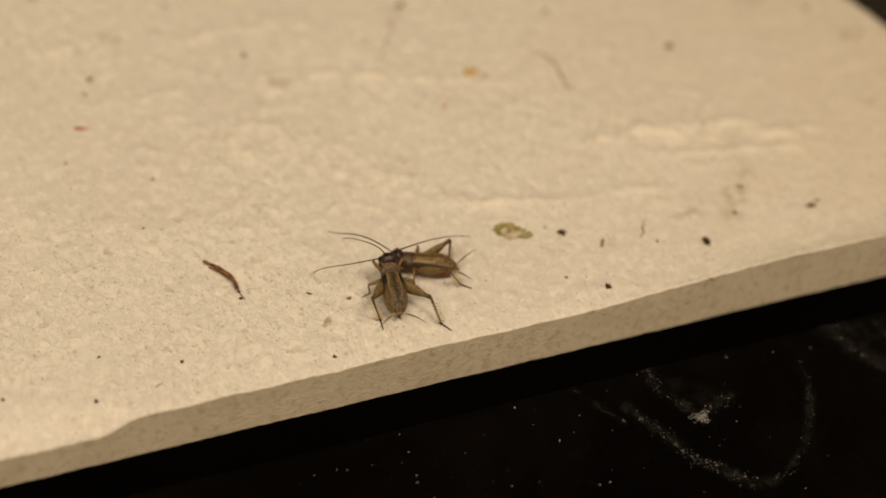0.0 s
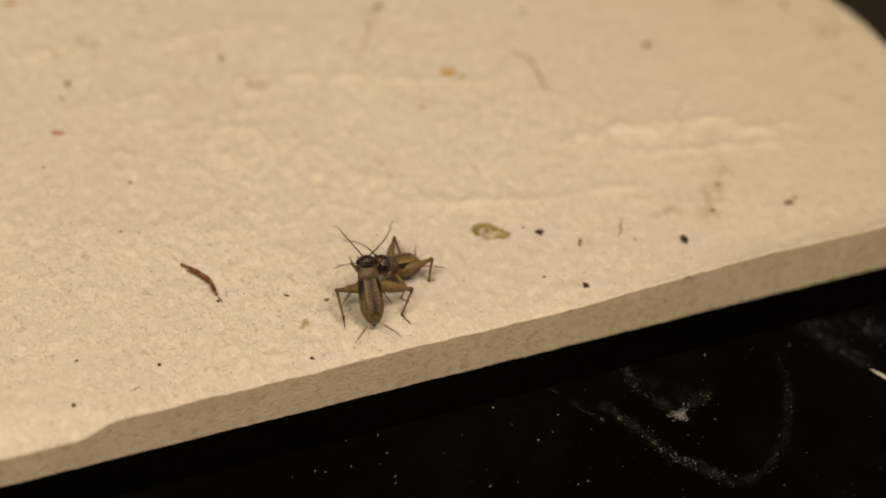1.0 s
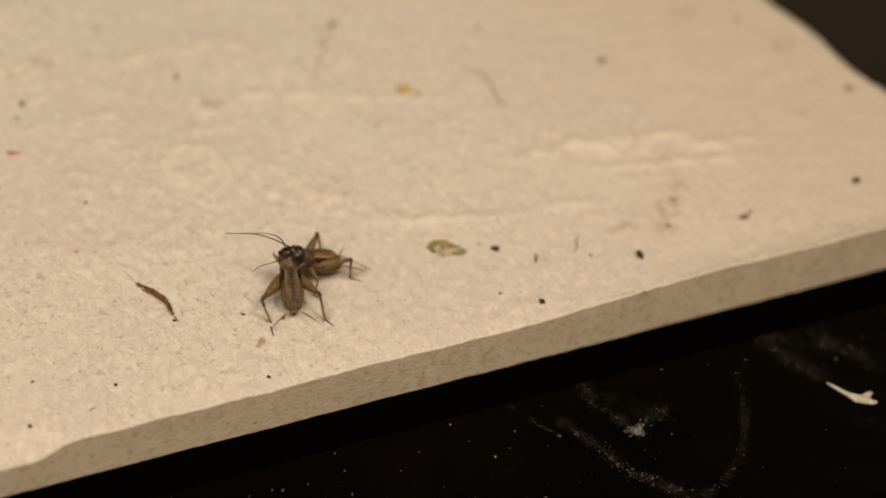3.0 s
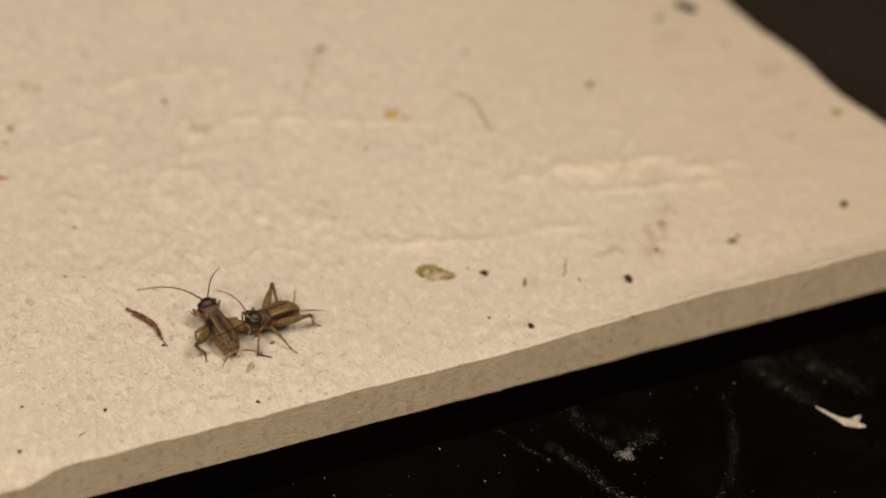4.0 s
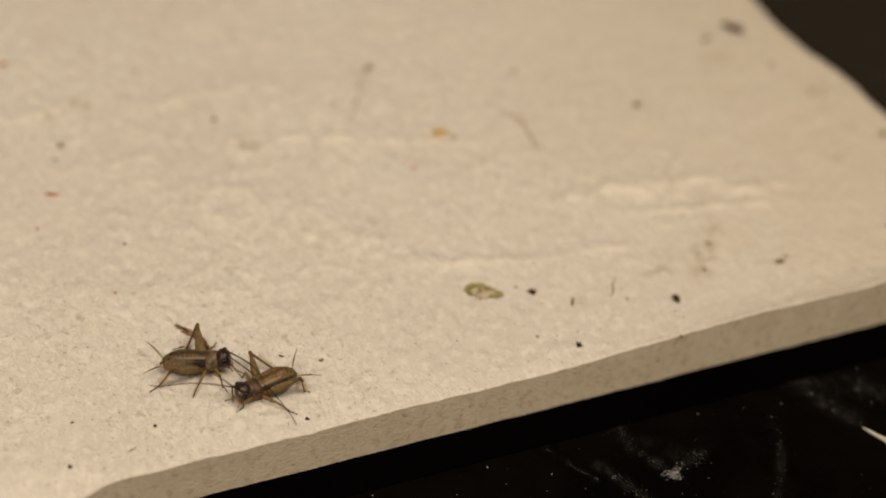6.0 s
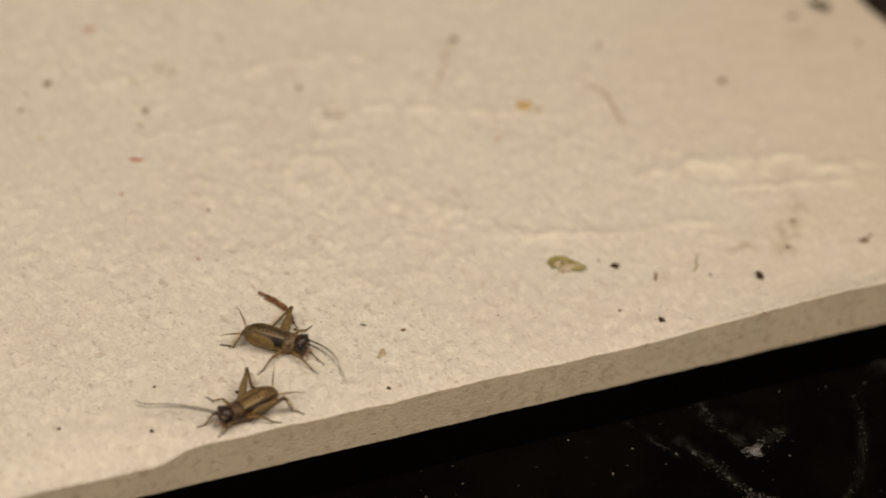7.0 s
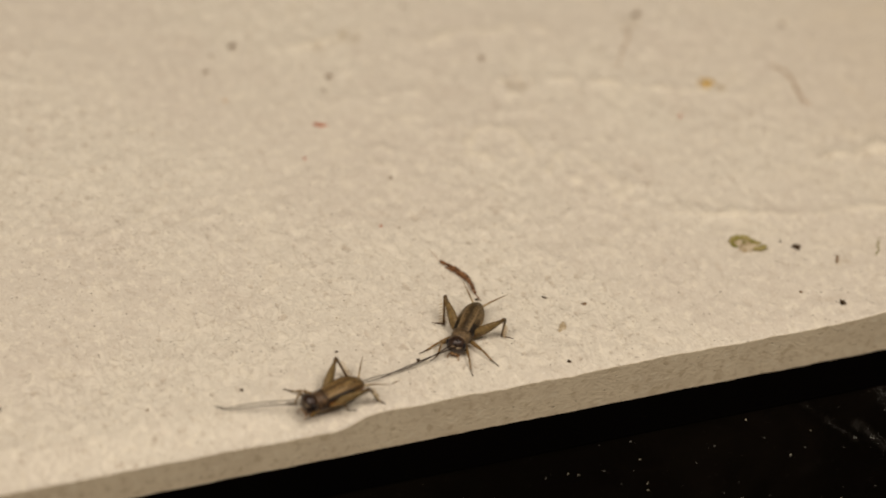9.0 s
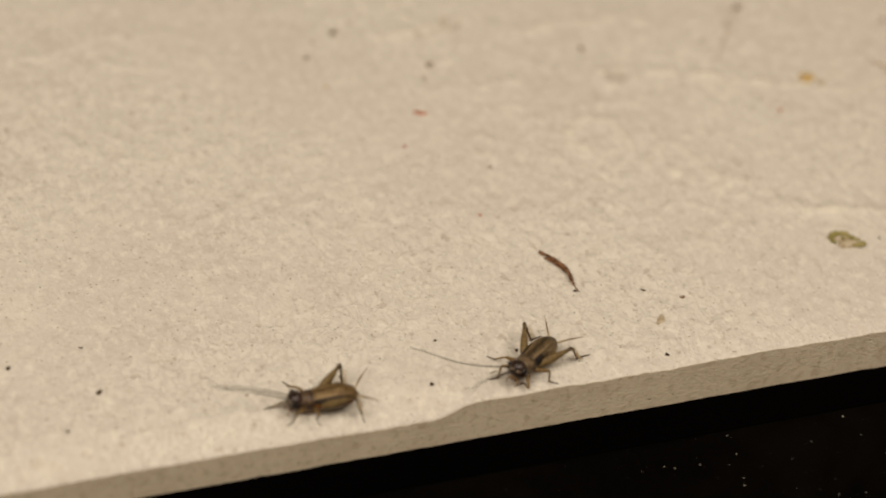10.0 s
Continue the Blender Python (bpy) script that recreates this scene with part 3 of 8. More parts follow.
SHELLS = {
    "dark": dict(
        back=back_material("grey_brown_back", (0.097, 0.066, 0.032), (0.176, 0.122, 0.060), (0.020, 0.012, 0.007), (0.190, 0.116, 0.036), (0.250, 0.158, 0.052),
                           0.22, 0.42, (0.48, 0.76), 0.30, -2.8, 0.42),
        wing=wing_material("grey_brown_wing", (0.136, 0.091, 0.040), (0.070, 0.045, 0.020), (0.026, 0.016, 0.008), (0.229, 0.155, 0.076), (0.006, 0.004, 0.003), (0.60, 1.60), -0.5),
        shield=shell_material("grey_brown_shield", (0.075, 0.049, 0.026), (0.211, 0.144, 0.076), (0.030, 0.018, 0.010), 0.8, 0.4, 0.85, 0.1, 0.25)),
    "pale": dict(
        back=back_material("straw_back", (0.119, 0.071, 0.026), (0.207, 0.128, 0.050), (0.014, 0.008, 0.005), (0.145, 0.052, 0.013), (0.220, 0.097, 0.025),
                           0.16, 0.45, (0.78, 1.06), 0.9, -5.2, 0.42),
        wing=wing_material("straw_wing", (0.242, 0.153, 0.058), (0.136, 0.081, 0.029), (0.050, 0.030, 0.013), (0.317, 0.214, 0.096), (0.008, 0.005, 0.004), (0.74, 1.22), -3.6),
        shield=shell_material("brown_shield", (0.050, 0.030, 0.017), (0.145, 0.088, 0.046), (0.018, 0.011, 0.007), 0.8, 0.4, 0.9, 0.1, 0.25)),
}
HEAD_MAT = head_material()
FACE_MAT = shell_material("amber_face", (0.22, 0.12, 0.05), (0.34, 0.21, 0.10), (0.08, 0.045, 0.02))
PALE_MAT = shell_material("pale_cuticle", (0.42, 0.33, 0.20), (0.52, 0.43, 0.28), (0.35, 0.25, 0.14))
SPINE_MAT = shell_material("pale_spine", (0.46, 0.35, 0.20), (0.58, 0.46, 0.28), (0.24, 0.14, 0.06))
EYE_MAT = shell_material("black_eye", (0.008, 0.006, 0.006), (0.014, 0.010, 0.010), (0.006, 0.005, 0.005), 2.0, 0.12, 0.5, 0.0)
CHEST_MAT = shell_material("orange_chest", (0.176, 0.069, 0.018), (0.264, 0.126, 0.040), (0.079, 0.030, 0.010))
TAIL_MAT = cercus_material()
FEELER_MAT = shell_material("dark_feeler", (0.020, 0.011, 0.006), (0.040, 0.022, 0.011), (0.014, 0.008, 0.005), 0.8, 0.6, 0.8, 0.0, 0.08)
THIGH_MAT = leg_material("amber_thigh", (0.225, 0.152, 0.058), (0.150, 0.097, 0.034), (0.050, 0.027, 0.012), 6.9, 0.4, 0.8)
SHIN_MAT = leg_material("amber_shin", (0.150, 0.092, 0.036), (0.092, 0.054, 0.022), (0.048, 0.025, 0.012), 5.2, 0.1, 0.5)
SMALL_LEG_MAT = leg_material("amber_small_leg", (0.275, 0.175, 0.062), (0.175, 0.106, 0.036), (0.062, 0.034, 0.015), 3.0)
FOOT_MAT = leg_material("brown_foot", (0.088, 0.047, 0.021), (0.055, 0.029, 0.013), (0.03, 0.018, 0.012), 1.8, 0.0)


def hind_femur():
    bm = bmesh.new()
    rows = [(0, .30, .42, 0), (.4, .52, .82, .02), (1.1, .68, 1.10, .06), (2.2, .72, 1.16, .08), (3.4, .65, 1.02, .06), (4.6, .52, .78, .03),
            (5.6, .35, .49, 0), (6.2, .31, .42, 0), (6.6, .36, .48, 0), (6.95, .31, .40, 0), (7.1, .14, .2, 0)]
    return loft(bm, [((x, 0, z), (0, w, 0), (0, 0, h)) for x, w, h, z in rows], 14)


def hind_tibia():
    bm = bmesh.new()
    tube(bm, [(0, 0, 0), (.4, 0, .06), (1.6, 0, .05), (3.2, 0, 0), (4.6, 0, 0), (5.2, 0, 0)], [.27, .27, .23, .21, .22, .25], 8)
    for s in (-1, 0, 1):
        tube(bm, [(5.1, .12 * s, -.05), (5.75, .32 * s, -.12)], [.085, .015], 5)
    return bm


def spine_row(side):
    bm = bmesh.new()
    for k in range(7):
        x = 1.4 + 0.55 * k
        tube(bm, [(x, .10 * side, .06), (x + .18, .50 * side, .32), (x + .40, .92 * side, .60)], [.13, .10, .02], 5)
    return bm


def small_femur(length, r):
    bm = bmesh.new()
    tube(bm, [(0, 0, 0), (length * .25, 0, .04), (length * .6, 0, .02), (length * .92, 0, 0), (length, 0, 0)],
         [r * .75, r, r * .85, r * .6, r * .55], 8, 1.2)
    return bm


def small_tibia(length, r):
    bm = bmesh.new()
    tube(bm, [(0, 0, 0), (length * .3, 0, .03), (length * .8, 0, 0), (length, 0, 0)], [r * .8, r, r * .75, r * .9], 8)
    for s in (-1, 1):
        tube(bm, [(length * .95, .05 * s, 0), (length * 1.12, .14 * s, -.05)], [.04, .008], 4)
    return bm


def foot(length, r):
    bm = bmesh.new()
    tube(bm, [(0, 0, 0), (length * .42, 0, 0), (length * .46, 0, 0), (length * .62, 0, 0), (length * .66, 0, 0), (length * .9, 0, .02), (length, 0, 0)],
         [r * .8, r, r * .6, r * .9, r * .6, r * .8, r * .5], 7)
    for s in (-1, 1):
        tube(bm, [(length * .95, 0, 0), (length * 1.06, .12 * s, .03), (length * 1.12, .16 * s, -.08)], [.05, .035, .008], 4)
    return bm


def feeler(side, bend, length):
    bm = bmesh.new()
    pts, radii = [], []
    for k in range(26):
        s = k / 25
        hook = max(0.0, s - 0.75) ** 2 * 16
        pts.append((length * s - hook * 0.6, side * (bend * math.sin(math.pi * s) + hook), 1.1 * math.sin(math.pi * s)))
        radii.append(0.075 * (1 - s) + 0.060)
    return tube(bm, pts, radii, 6)


def cercus(side):
    bm = bmesh.new()
    pts, radii = [], []
    for k in range(9):
        s = k / 8
        pts.append((-5.9 - 3.6 * s, side * (0.6 + 4.3 * s - 0.5 * s * s), 2.2 + 1.5 * s + 0.3 * math.sin(math.pi * s)))
        radii.append(0.20 * (1 - s) ** 0.8 + 0.025)
    return tube(bm, pts, radii, 7)


def wing_case(girth, side, x0, x1, a0, a1, lift, tip=0.5):
    """A thin ribbed plate folded over the back between two stations and two angles from the top (degrees); tip rounds its rear end."""
    bm = bmesh.new()
    nu, nv = 22, 14
    outer, inner = {}, {}
    for i in range(nu + 1):
        for j in range(nv + 1):
            u, v = i / nu, j / nv
            round_off = 1 - tip * abs(2 * v - 0.75) ** 2.4
            x = x0 + (x1 - x0) * u * round_off
            ang = radians(a0 + (a1 - a0) * v)
            w, h = girth(max(x, -5.6))
            ridge = 0.035 * math.cos(v * nv * 1.9) + 0.05 * noise.noise(Vector((x * 0.9, v * 3, side)))
            rim = min(1.0, 6 * v, 6 * (1 - v), 8 * (1 - u) + 0.3, 8 * u + 0.3)
            for grid, up in ((outer, lift + ridge * rim + 0.05 * rim), (inner, lift - 0.12)):
                flat = min(math.cos(ang), 0.90 + 0.10 * math.cos(ang))
                grid[i, j] = bm.verts.new(Vector((x, side * (w + up) * math.sin(ang), 2.24 + (h + up) * flat)) * MM)
    for i in range(nu):
        for j in range(nv):
            ring = ((i, j), (i + 1, j), (i + 1, j + 1), (i, j + 1))
            bm.faces.new([outer[k] for k in ring])
            bm.faces.new([inner[k] for k in reversed(ring)])
    rim = [(k, 0) for k in range(nu)] + [(nu, k) for k in range(nv)] + [(k, nv) for k in range(nu, 0, -1)] + [(0, k) for k in range(nv, 0, -1)]
    for p, q in zip(rim, rim[1:] + rim[:1]):
        bm.faces.new((outer[p], inner[p], inner[q], outer[q]))
    return bm


def cricket(tone, label, bulk=1.0, size=1.0):
    root = tagged(new("cricket"), label, "cricket", "two crickets")
    back, shield = SHELLS[tone]["back"], SHELLS[tone]["shield"]
    made = {}
    wing = SHELLS[tone]["wing"]
    reach, flank = (-4.9, -1.9) if tone == "dark" else (-4.0, -3.6)

    head_bm = bmesh.new()
    ball(head_bm, (4.88, 0, 2.66), (1.55, 1.86, 2.02), 18, 26, pose(0, 0, 0, 0, 14, 0))
    head = part("head", head_bm, HEAD_MAT, root, "glossy dark brown head")
    for s in (1, -1):
        bm = bmesh.new()
        ball(bm, (5.22, 1.50 * s, 3.28), (.55, .48, .68))
        part("eye", bm, EYE_MAT, head, "black bead eye")
        bm = bmesh.new()
        ball(bm, (6.12, .66 * s, 3.45), (.20, .24, .24), 8, 10)
        part("feeler_socket", bm, PALE_MAT, head, "pale ring at the feeler's base")
        bm = bmesh.new()
        tube(bm, [(5.9, .75 * s, 1.4), (6.35, 1.05 * s, .95), (6.55, 1.05 * s, .45), (6.45, .9 * s, .15)], [.14, .13, .11, .14], 7)
        part("palp", bm, FACE_MAT, head)
        bm = bmesh.new()
        ball(bm, (5.73, .42 * s, 1.05), (.40, .45, .52), 8, 10)
        part("jaw", bm, HEAD_MAT, head)
    bm = bmesh.new()
    ball(bm, (6.1, 0, 1.70), (.30, .72, .50), 10, 14, pose(0, 0, 0, 0, 24, 0))
    part("face_plate", bm, FACE_MAT, head, "amber face plate")

    bm = bmesh.new()
    loft(bm, body_rings([(3.95, 2.55, 1.35, 1.35), (3.88, 2.55, 1.6, 1.62), (3.7, 2.52, 1.70, 1.68), (3.0, 2.45, 1.82, 1.72),
                         (2.2, 2.42, 1.90, 1.73), (1.85, 2.4, 1.93, 1.72), (1.75, 2.4, 1.7, 1.45)]), 26)
    part("neck_shield", bm, shield, root, "mottled brown neck shield")
    bm = bmesh.new()
    loft(bm, body_rings([(4.2, 1.7, .6, .5), (3.6, 1.45, 1.3, .95), (2.2, 1.35, 1.55, 1.1), (.6, 1.3, 1.6, 1.1), (-.4, 1.5, 1.3, .9)]), 18)
    part("chest", bm, CHEST_MAT, root, "orange-brown chest")

    edges = [1.75, .83, -.09, -1.01, -1.93, -2.85, -3.77, -4.69, -5.5, -6.15]

    def girth(x):
        s = (1.75 - x) / 8.05
        w = 1.86 + .46 * math.sin(math.pi * min(1.0, s * 0.95))
        close = math.sqrt(max(0.02, 1 - (max(0.0, s - .58) / .46) ** 2))
        return w * close * bulk, w * close * bulk * 0.93

    for a, b in zip(edges, edges[1:]):
        bm = bmesh.new()
        zc = 2.24
        def at(x, k=1.0):
            w, h = girth(x)
            return (x, zc, w * k, h * k)
        rows = [at(a + .12, .93), at(a + .01, .985), at(a - .04), at(a - .12), at((a + b) / 2), at(b + .12), at(b + .03, 1.002), at(b - .02, .992), at(b - .04, .88)]
        loft(bm, body_rings(rows), 28)
        part("back_segment", bm, back, root)
    bm = bmesh.new()
    w, h = girth(-6.15)
    loft(bm, body_rings([(-6.0, 2.18, w * .9, h * .9), (-6.25, 2.16, w * .85, h * .8), (-6.42, 2.14, w * .5, h * .5)]), 18)
    part("tail_plate", bm, FACE_MAT, root, "tan plate at the tail")
    bm = bmesh.new()
    ball(bm, (-6.4, 0, 1.95), (.40, .36, .34), 8, 12)
    part("tail_tip", bm, EYE_MAT, root, "black tail tip")

    for s in (1, -1):
        part("wing_case", wing_case(girth, s, 1.95, reach, -6 if s > 0 else -2, 40 if tone == "dark" else 48, 0.16 if s > 0 else 0.10), wing, root, "veined brown wing case")
        part("wing_flank", wing_case(girth, s, 1.95, flank, 38 if tone == "dark" else 44, 86 if tone == "dark" else 72, 0.08, 0.4), wing, root, "dark folded-down side of the wing")
        part("cercus", cercus(s), TAIL_MAT, root, "thin brown tail bristle")
        key = "l" if s > 0 else "r"
        made["ant_" + key] = part("feeler", feeler(s, 1.5 if s > 0 else 0.8, 19.0 if tone == "dark" else 16.5), FEELER_MAT, root, "long thin dark feeler")
        for leg in ("fore", "mid", "hind"):
            if leg == "hind":
                meshes = (("hind_femur", hind_femur(), THIGH_MAT), ("hind_tibia", hind_tibia(), SHIN_MAT), ("hind_foot", foot(2.4, .16), FOOT_MAT))
            else:
                a, b, c = {"fore": (2.9, 2.5, 1.5), "mid": (3.1, 2.8, 1.6)}[leg]
                meshes = ((leg + "_femur", small_femur(a, .38), SMALL_LEG_MAT), (leg + "_tibia", small_tibia(b, .2), SMALL_LEG_MAT), (leg + "_foot", foot(c, .12), FOOT_MAT))
            for piece, (name, bm, material) in zip(("femur", "tibia", "tarsus"), meshes):
                made["_".join((leg, key, piece))] = part(name, bm, material, root)
                if name == "hind_tibia":
                    for row in (1, -1):
                        part("spine_row", spine_row(row), SPINE_MAT, made["_".join((leg, key, piece))], "row of pale shin spines")
    for ob in root.children_recursive:
        ob.data.transform(Matrix.Scale(size, 4))
    return root, made


dark_one, dark_one_parts = cricket("dark", "grey-brown cricket with dark side patches walking on cream tile", 0.97, 1.0)
pale_one, pale_one_parts = cricket("pale", "straw-coloured cricket with black side stripes standing on cream tile", 1.0)


# ---- crumbs and scraps on the tile ----
def ground_at(x, y):
    return relief(x, y) * min(1.0, 0.3 + y / 4) - edge_drop(x) * max(0.0, 1 - y / 9.0) ** 2.2


CRUMB_LABELS = {"dark": "tiny dark brown crumb on cream tile", "brown": "tiny faded brown crumb on cream tile",
                "red": "tiny rust-red crumb on cream tile", "orange": "tiny orange crumb on cream tile"}


def crumb(tone, x, y, w, d, h, seed, turn=None):
    """A lumpy crumb of w by d by h millimetres."""
    bm = bmesh.new()
    bmesh.ops.create_icosphere(bm, subdivisions=2, radius=1.0)
    for v in bm.verts:
        k = 0.72 + 0.75 * noise.noise(v.co * 1.3 + Vector((seed * 3.7, seed * 1.3, 0)))
        flat = -0.55 if v.co.z < -0.55 else v.co.z
        v.co = Vector((v.co.x * w / 2 * k, v.co.y * d / 2 * k, (flat + 0.55) * h * 0.62 * k)) * MM * 1.15
    ob = part("crumb", bm, CRUMB_MATS[tone], smooth=False)
    ob.location = Vector((x, y, ground_at(x, y) - 0.03)) * MM
    ob.rotation_euler = (0, 0, radians((seed * 47) % 50 - 45 if turn is None else turn))
    return tagged(ob, CRUMB_LABELS[tone], "crumb", "crumbs on the tile")


crumb("dark", 19.9, 21.3, 2.08, 1.38, 0.55, 0)
crumb("dark", 45.3, 10.1, 1.56, 2.76, 0.70, 1)
crumb("dark", 21.9, 4.6, 1.25, 1.53, 0.60, 2)
crumb("brown", 15.4, 9.5, 0.73, 0.77, 0.30, 3)
crumb("dark", 17.5, 23.8, 0.52, 0.61, 0.25, 4)
crumb("dark", 36.5, 13.5, 0.52, 0.61, 0.25, 5)
crumb("brown", 65.6, 68.3, 1.98, 2.14, 0.70, 6)
crumb("brown", 17.0, 98.0, 1.98, 1.99, 0.60, 7)
crumb("dark", -60.3, 10.5, 0.73, 0.77, 0.35, 8)
crumb("dark", -77.8, 6.0, 0.83, 0.92, 0.40, 9)
crumb("dark", -32.2, 20.4, 1.25, 0.61, 0.30, 10)
crumb("dark", -93.2, 11.2, 0.73, 0.77, 0.35, 11)
crumb("dark", -33.6, 3.3, 0.83, 0.77, 0.30, 12)
crumb("brown", -49.5, 60.4, 0.62, 0.77, 0.30, 13)
crumb("brown", -19.6, 91.9, 1.67, 1.38, 0.40, 14)
crumb("brown", -51.9, 93.5, 1.25, 1.23, 0.40, 15)
crumb("brown", -54.1, 89.4, 0.94, 0.77, 0.30, 16)
crumb("brown", 70.1, 13.4, 2.71, 1.38, 0.40, 17)
crumb("brown", 45.9, 87.4, 1.46, 1.23, 0.40, 18)
crumb("brown", 5.5, 88.8, 1.04, 0.92, 0.30, 19)
crumb("brown", 12.9, 93.1, 1.25, 0.92, 0.30, 20)
crumb("dark", 96.6, 15.9, 1.88, 1.53, 0.60, 21)
crumb("brown", 99.8, 71.8, 1.25, 1.38, 0.40, 22)
crumb("brown", 72.0, 14.6, 1.46, 0.92, 0.30, 23)
crumb("brown", -75.5, 101.1, 1.04, 1.07, 0.45, 24)
crumb("brown", -73.1, 105.8, 0.83, 0.92, 0.35, 25)
crumb("brown", -68.1, 107.8, 1.56, 1.84, 0.50, 26)
crumb("orange", -74.1, 91.3, 0.73, 0.61, 0.25, 27)
crumb("red", -57.8, 79.2, 3.3, 1.0, 0.40, 28, -18)
crumb("red", -63.9, 70.1, 0.73, 0.77, 0.30, 29)
crumb("red", 13.3, 64.3, 0.83, 0.92, 0.30, 30)
crumb("red", -54.7, 123.4, 2.9, 1.3, 0.30, 31, -18)
crumb("red", -55.7, 47.3, 0.73, 0.61, 0.30, 32)
crumb("dark", -135.8, 17.2, 1.04, 1.23, 0.45, 33)
crumb("dark", -150.1, 26.9, 0.83, 0.92, 0.35, 34)
crumb("brown", -25.6, 16.8, 1.15, 0.77, 0.30, 35)
crumb("dark", -74.0, 16.4, 0.62, 0.61, 0.25, 36)
crumb("dark", -143.0, 9.3, 0.73, 0.77, 0.30, 37)
crumb("dark", -44.7, 23.1, 0.94, 0.77, 0.35, 38)
crumb("brown", -29.6, 113.0, 0.94, 0.92, 0.30, 39)
crumb("brown", 40.8, -0.8, 0.73, 0.92, 0.30, 40)
crumb("brown", 54.5, 16.2, 1.25, 0.92, 0.30, 41)
crumb("brown", 59.3, 23.2, 2.08, 0.77, 0.25, 42)
crumb("dark", -136.6, 29.3, 0.73, 0.61, 0.25, 43)
crumb("brown", -110.6, 10.8, 0.62, 0.61, 0.20, 44)
crumb("brown", 26.1, 16.3, 0.62, 3.06, 0.20, 45)


def flake(name, x, y, w, d, h, material, label, seed, turn=0, holes=0.0):
    """A crinkled scrap with a ragged outline, in millimetres."""
    bm = bmesh.new()
    n = 26
    grid = {}
    for i in range(n + 1):
        for j in range(n + 1):
            u, v = i / n * 2 - 1, j / n * 2 - 1
            r = math.hypot(u, v)
            lim = 0.78 + 0.42 * noise.noise(Vector((math.atan2(v, u) * 0.9, seed, r * 0.5))) + 0.3 * noise.noise(Vector((u * 4.5, v * 4.5, seed)))
            gap = noise.noise(Vector((u * 1.7 + seed, v * 1.7, 3)))
            if r < lim and gap > -0.62 + holes:
                z = h * (0.25 + 0.75 * abs(noise.noise(Vector((u * 2.2, v * 2.2, seed * 2.0)))) + 0.25 * (1 - r))
                grid[i, j] = (u * w / 2, v * d / 2, z)
    cells = [(i, j) for i, j in grid if all(k in grid for k in ((i + 1, j), (i, j + 1), (i + 1, j + 1)))]
    used = {k for i, j in cells for k in ((i, j), (i + 1, j), (i, j + 1), (i + 1, j + 1))}
    top = {k: bm.verts.new(Vector(grid[k]) * MM) for k in used}
    low = {k: bm.verts.new(Vector((grid[k][0], grid[k][1], max(0.0, grid[k][2] - 0.22))) * MM) for k in used}
    for i, j in cells:
        ring = ((i, j), (i + 1, j), (i + 1, j + 1), (i, j + 1))
        bm.faces.new([top[k] for k in ring])
        bm.faces.new([low[k] for k in reversed(ring)])
        for a, b in zip(ring, ring[1:] + ring[:1]):
            other = (2 * i + 1 - 0, 2 * j + 1)
            mid = (a[0] + b[0], a[1] + b[1])
            nb = (i + (mid[0] - other[0]), j + (mid[1] - other[1]))
            if nb not in cells:
                bm.faces.new((top[a], low[a], low[b], top[b]))
    ob = part(name, bm, material)
    ob.location = Vector((x, y, ground_at(x, y) - 0.02)) * MM
    ob.rotation_euler = (0, 0, radians(turn))
    return tagged(ob, label, "scrap")


def leaf_scrap():
    """A curled leaf scrap: a shrivelled pale blade between thick green folds, in two lobes."""
    root = flake("leaf_scrap", 10.6, 24.4, 6.4, 4.2, 0.5, STRAW_MAT, "crumpled yellow-green dried leaf scrap lying on cream tile", 3, -20, 0.1)
    rng = random.Random(8)
    folds = [([(-3.0, 0.2), (-2.6, 1.2), (-1.2, 1.9), (0.2, 1.7), (0.9, 0.9)], 0.62), ([(0.7, 1.0), (1.8, 0.6), (2.9, 0.5)], 0.5),
             ([(1.6, -1.0), (2.4, -1.3), (3.2, -0.9), (3.5, 0.0)], 0.72), ([(-2.9, 0.0), (-2.5, -0.7), (-1.9, -1.0)], 0.34), ([(-0.7, 0.5), (-0.1, 0.0)], 0.34)]
    for points, r in folds:
        bm = bmesh.new()
        pts, radii = [], []
        for (x0, y0), (x1, y1) in zip(points, points[1:]):
            for k in range(4):
                u = k / 4
                pts.append((x0 + (x1 - x0) * u + rng.uniform(-.12, .12), y0 + (y1 - y0) * u + rng.uniform(-.12, .12), 0.35 + rng.uniform(0, .25)))
                radii.append(r * rng.uniform(0.55, 1.1))
        pts.append((*points[-1], 0.3))
        radii.append(0.15 * r)
        tube(bm, pts, radii, 8, 0.7)
        part("leaf_fold", bm, GREEN_MAT, root, "thick green curled fold")
    return root


leaf_scrap()
flake("leaf_scrap", 110.6, 42.6, 3.8, 2.0, 0.5, GREEN_MAT, "small faded green leaf scrap on cream tile", 5, -30, 0.12)
flake("orange_flake", 22.3, 72.6, 4.2, 4.4, 0.9, ORANGE_MAT, "orange-yellow food flake on cream tile", 12, -25, 0.2)
flake("straw_scrap", 25.0, 70.9, 3.0, 1.6, 0.4, STRAW_MAT, "pale straw scrap beside an orange flake", 6, -40)
flake("straw_scrap", -31.7, 11.9, 2.0, 3.6, 0.4, STRAW_MAT, "pale straw-coloured scrap on cream tile", 4, -22)
flake("bark_scrap", 98.0, 85.8, 7.4, 3.2, 1.5, CRUMB_MATS["dark"], "dark brown bark scrap on cream tile", 9, -48)
flake("bark_scrap", 90.6, 84.3, 3.6, 1.6, 0.5, CRUMB_MATS["brown"], "faded brown bark scrap on cream tile", 11, -10)


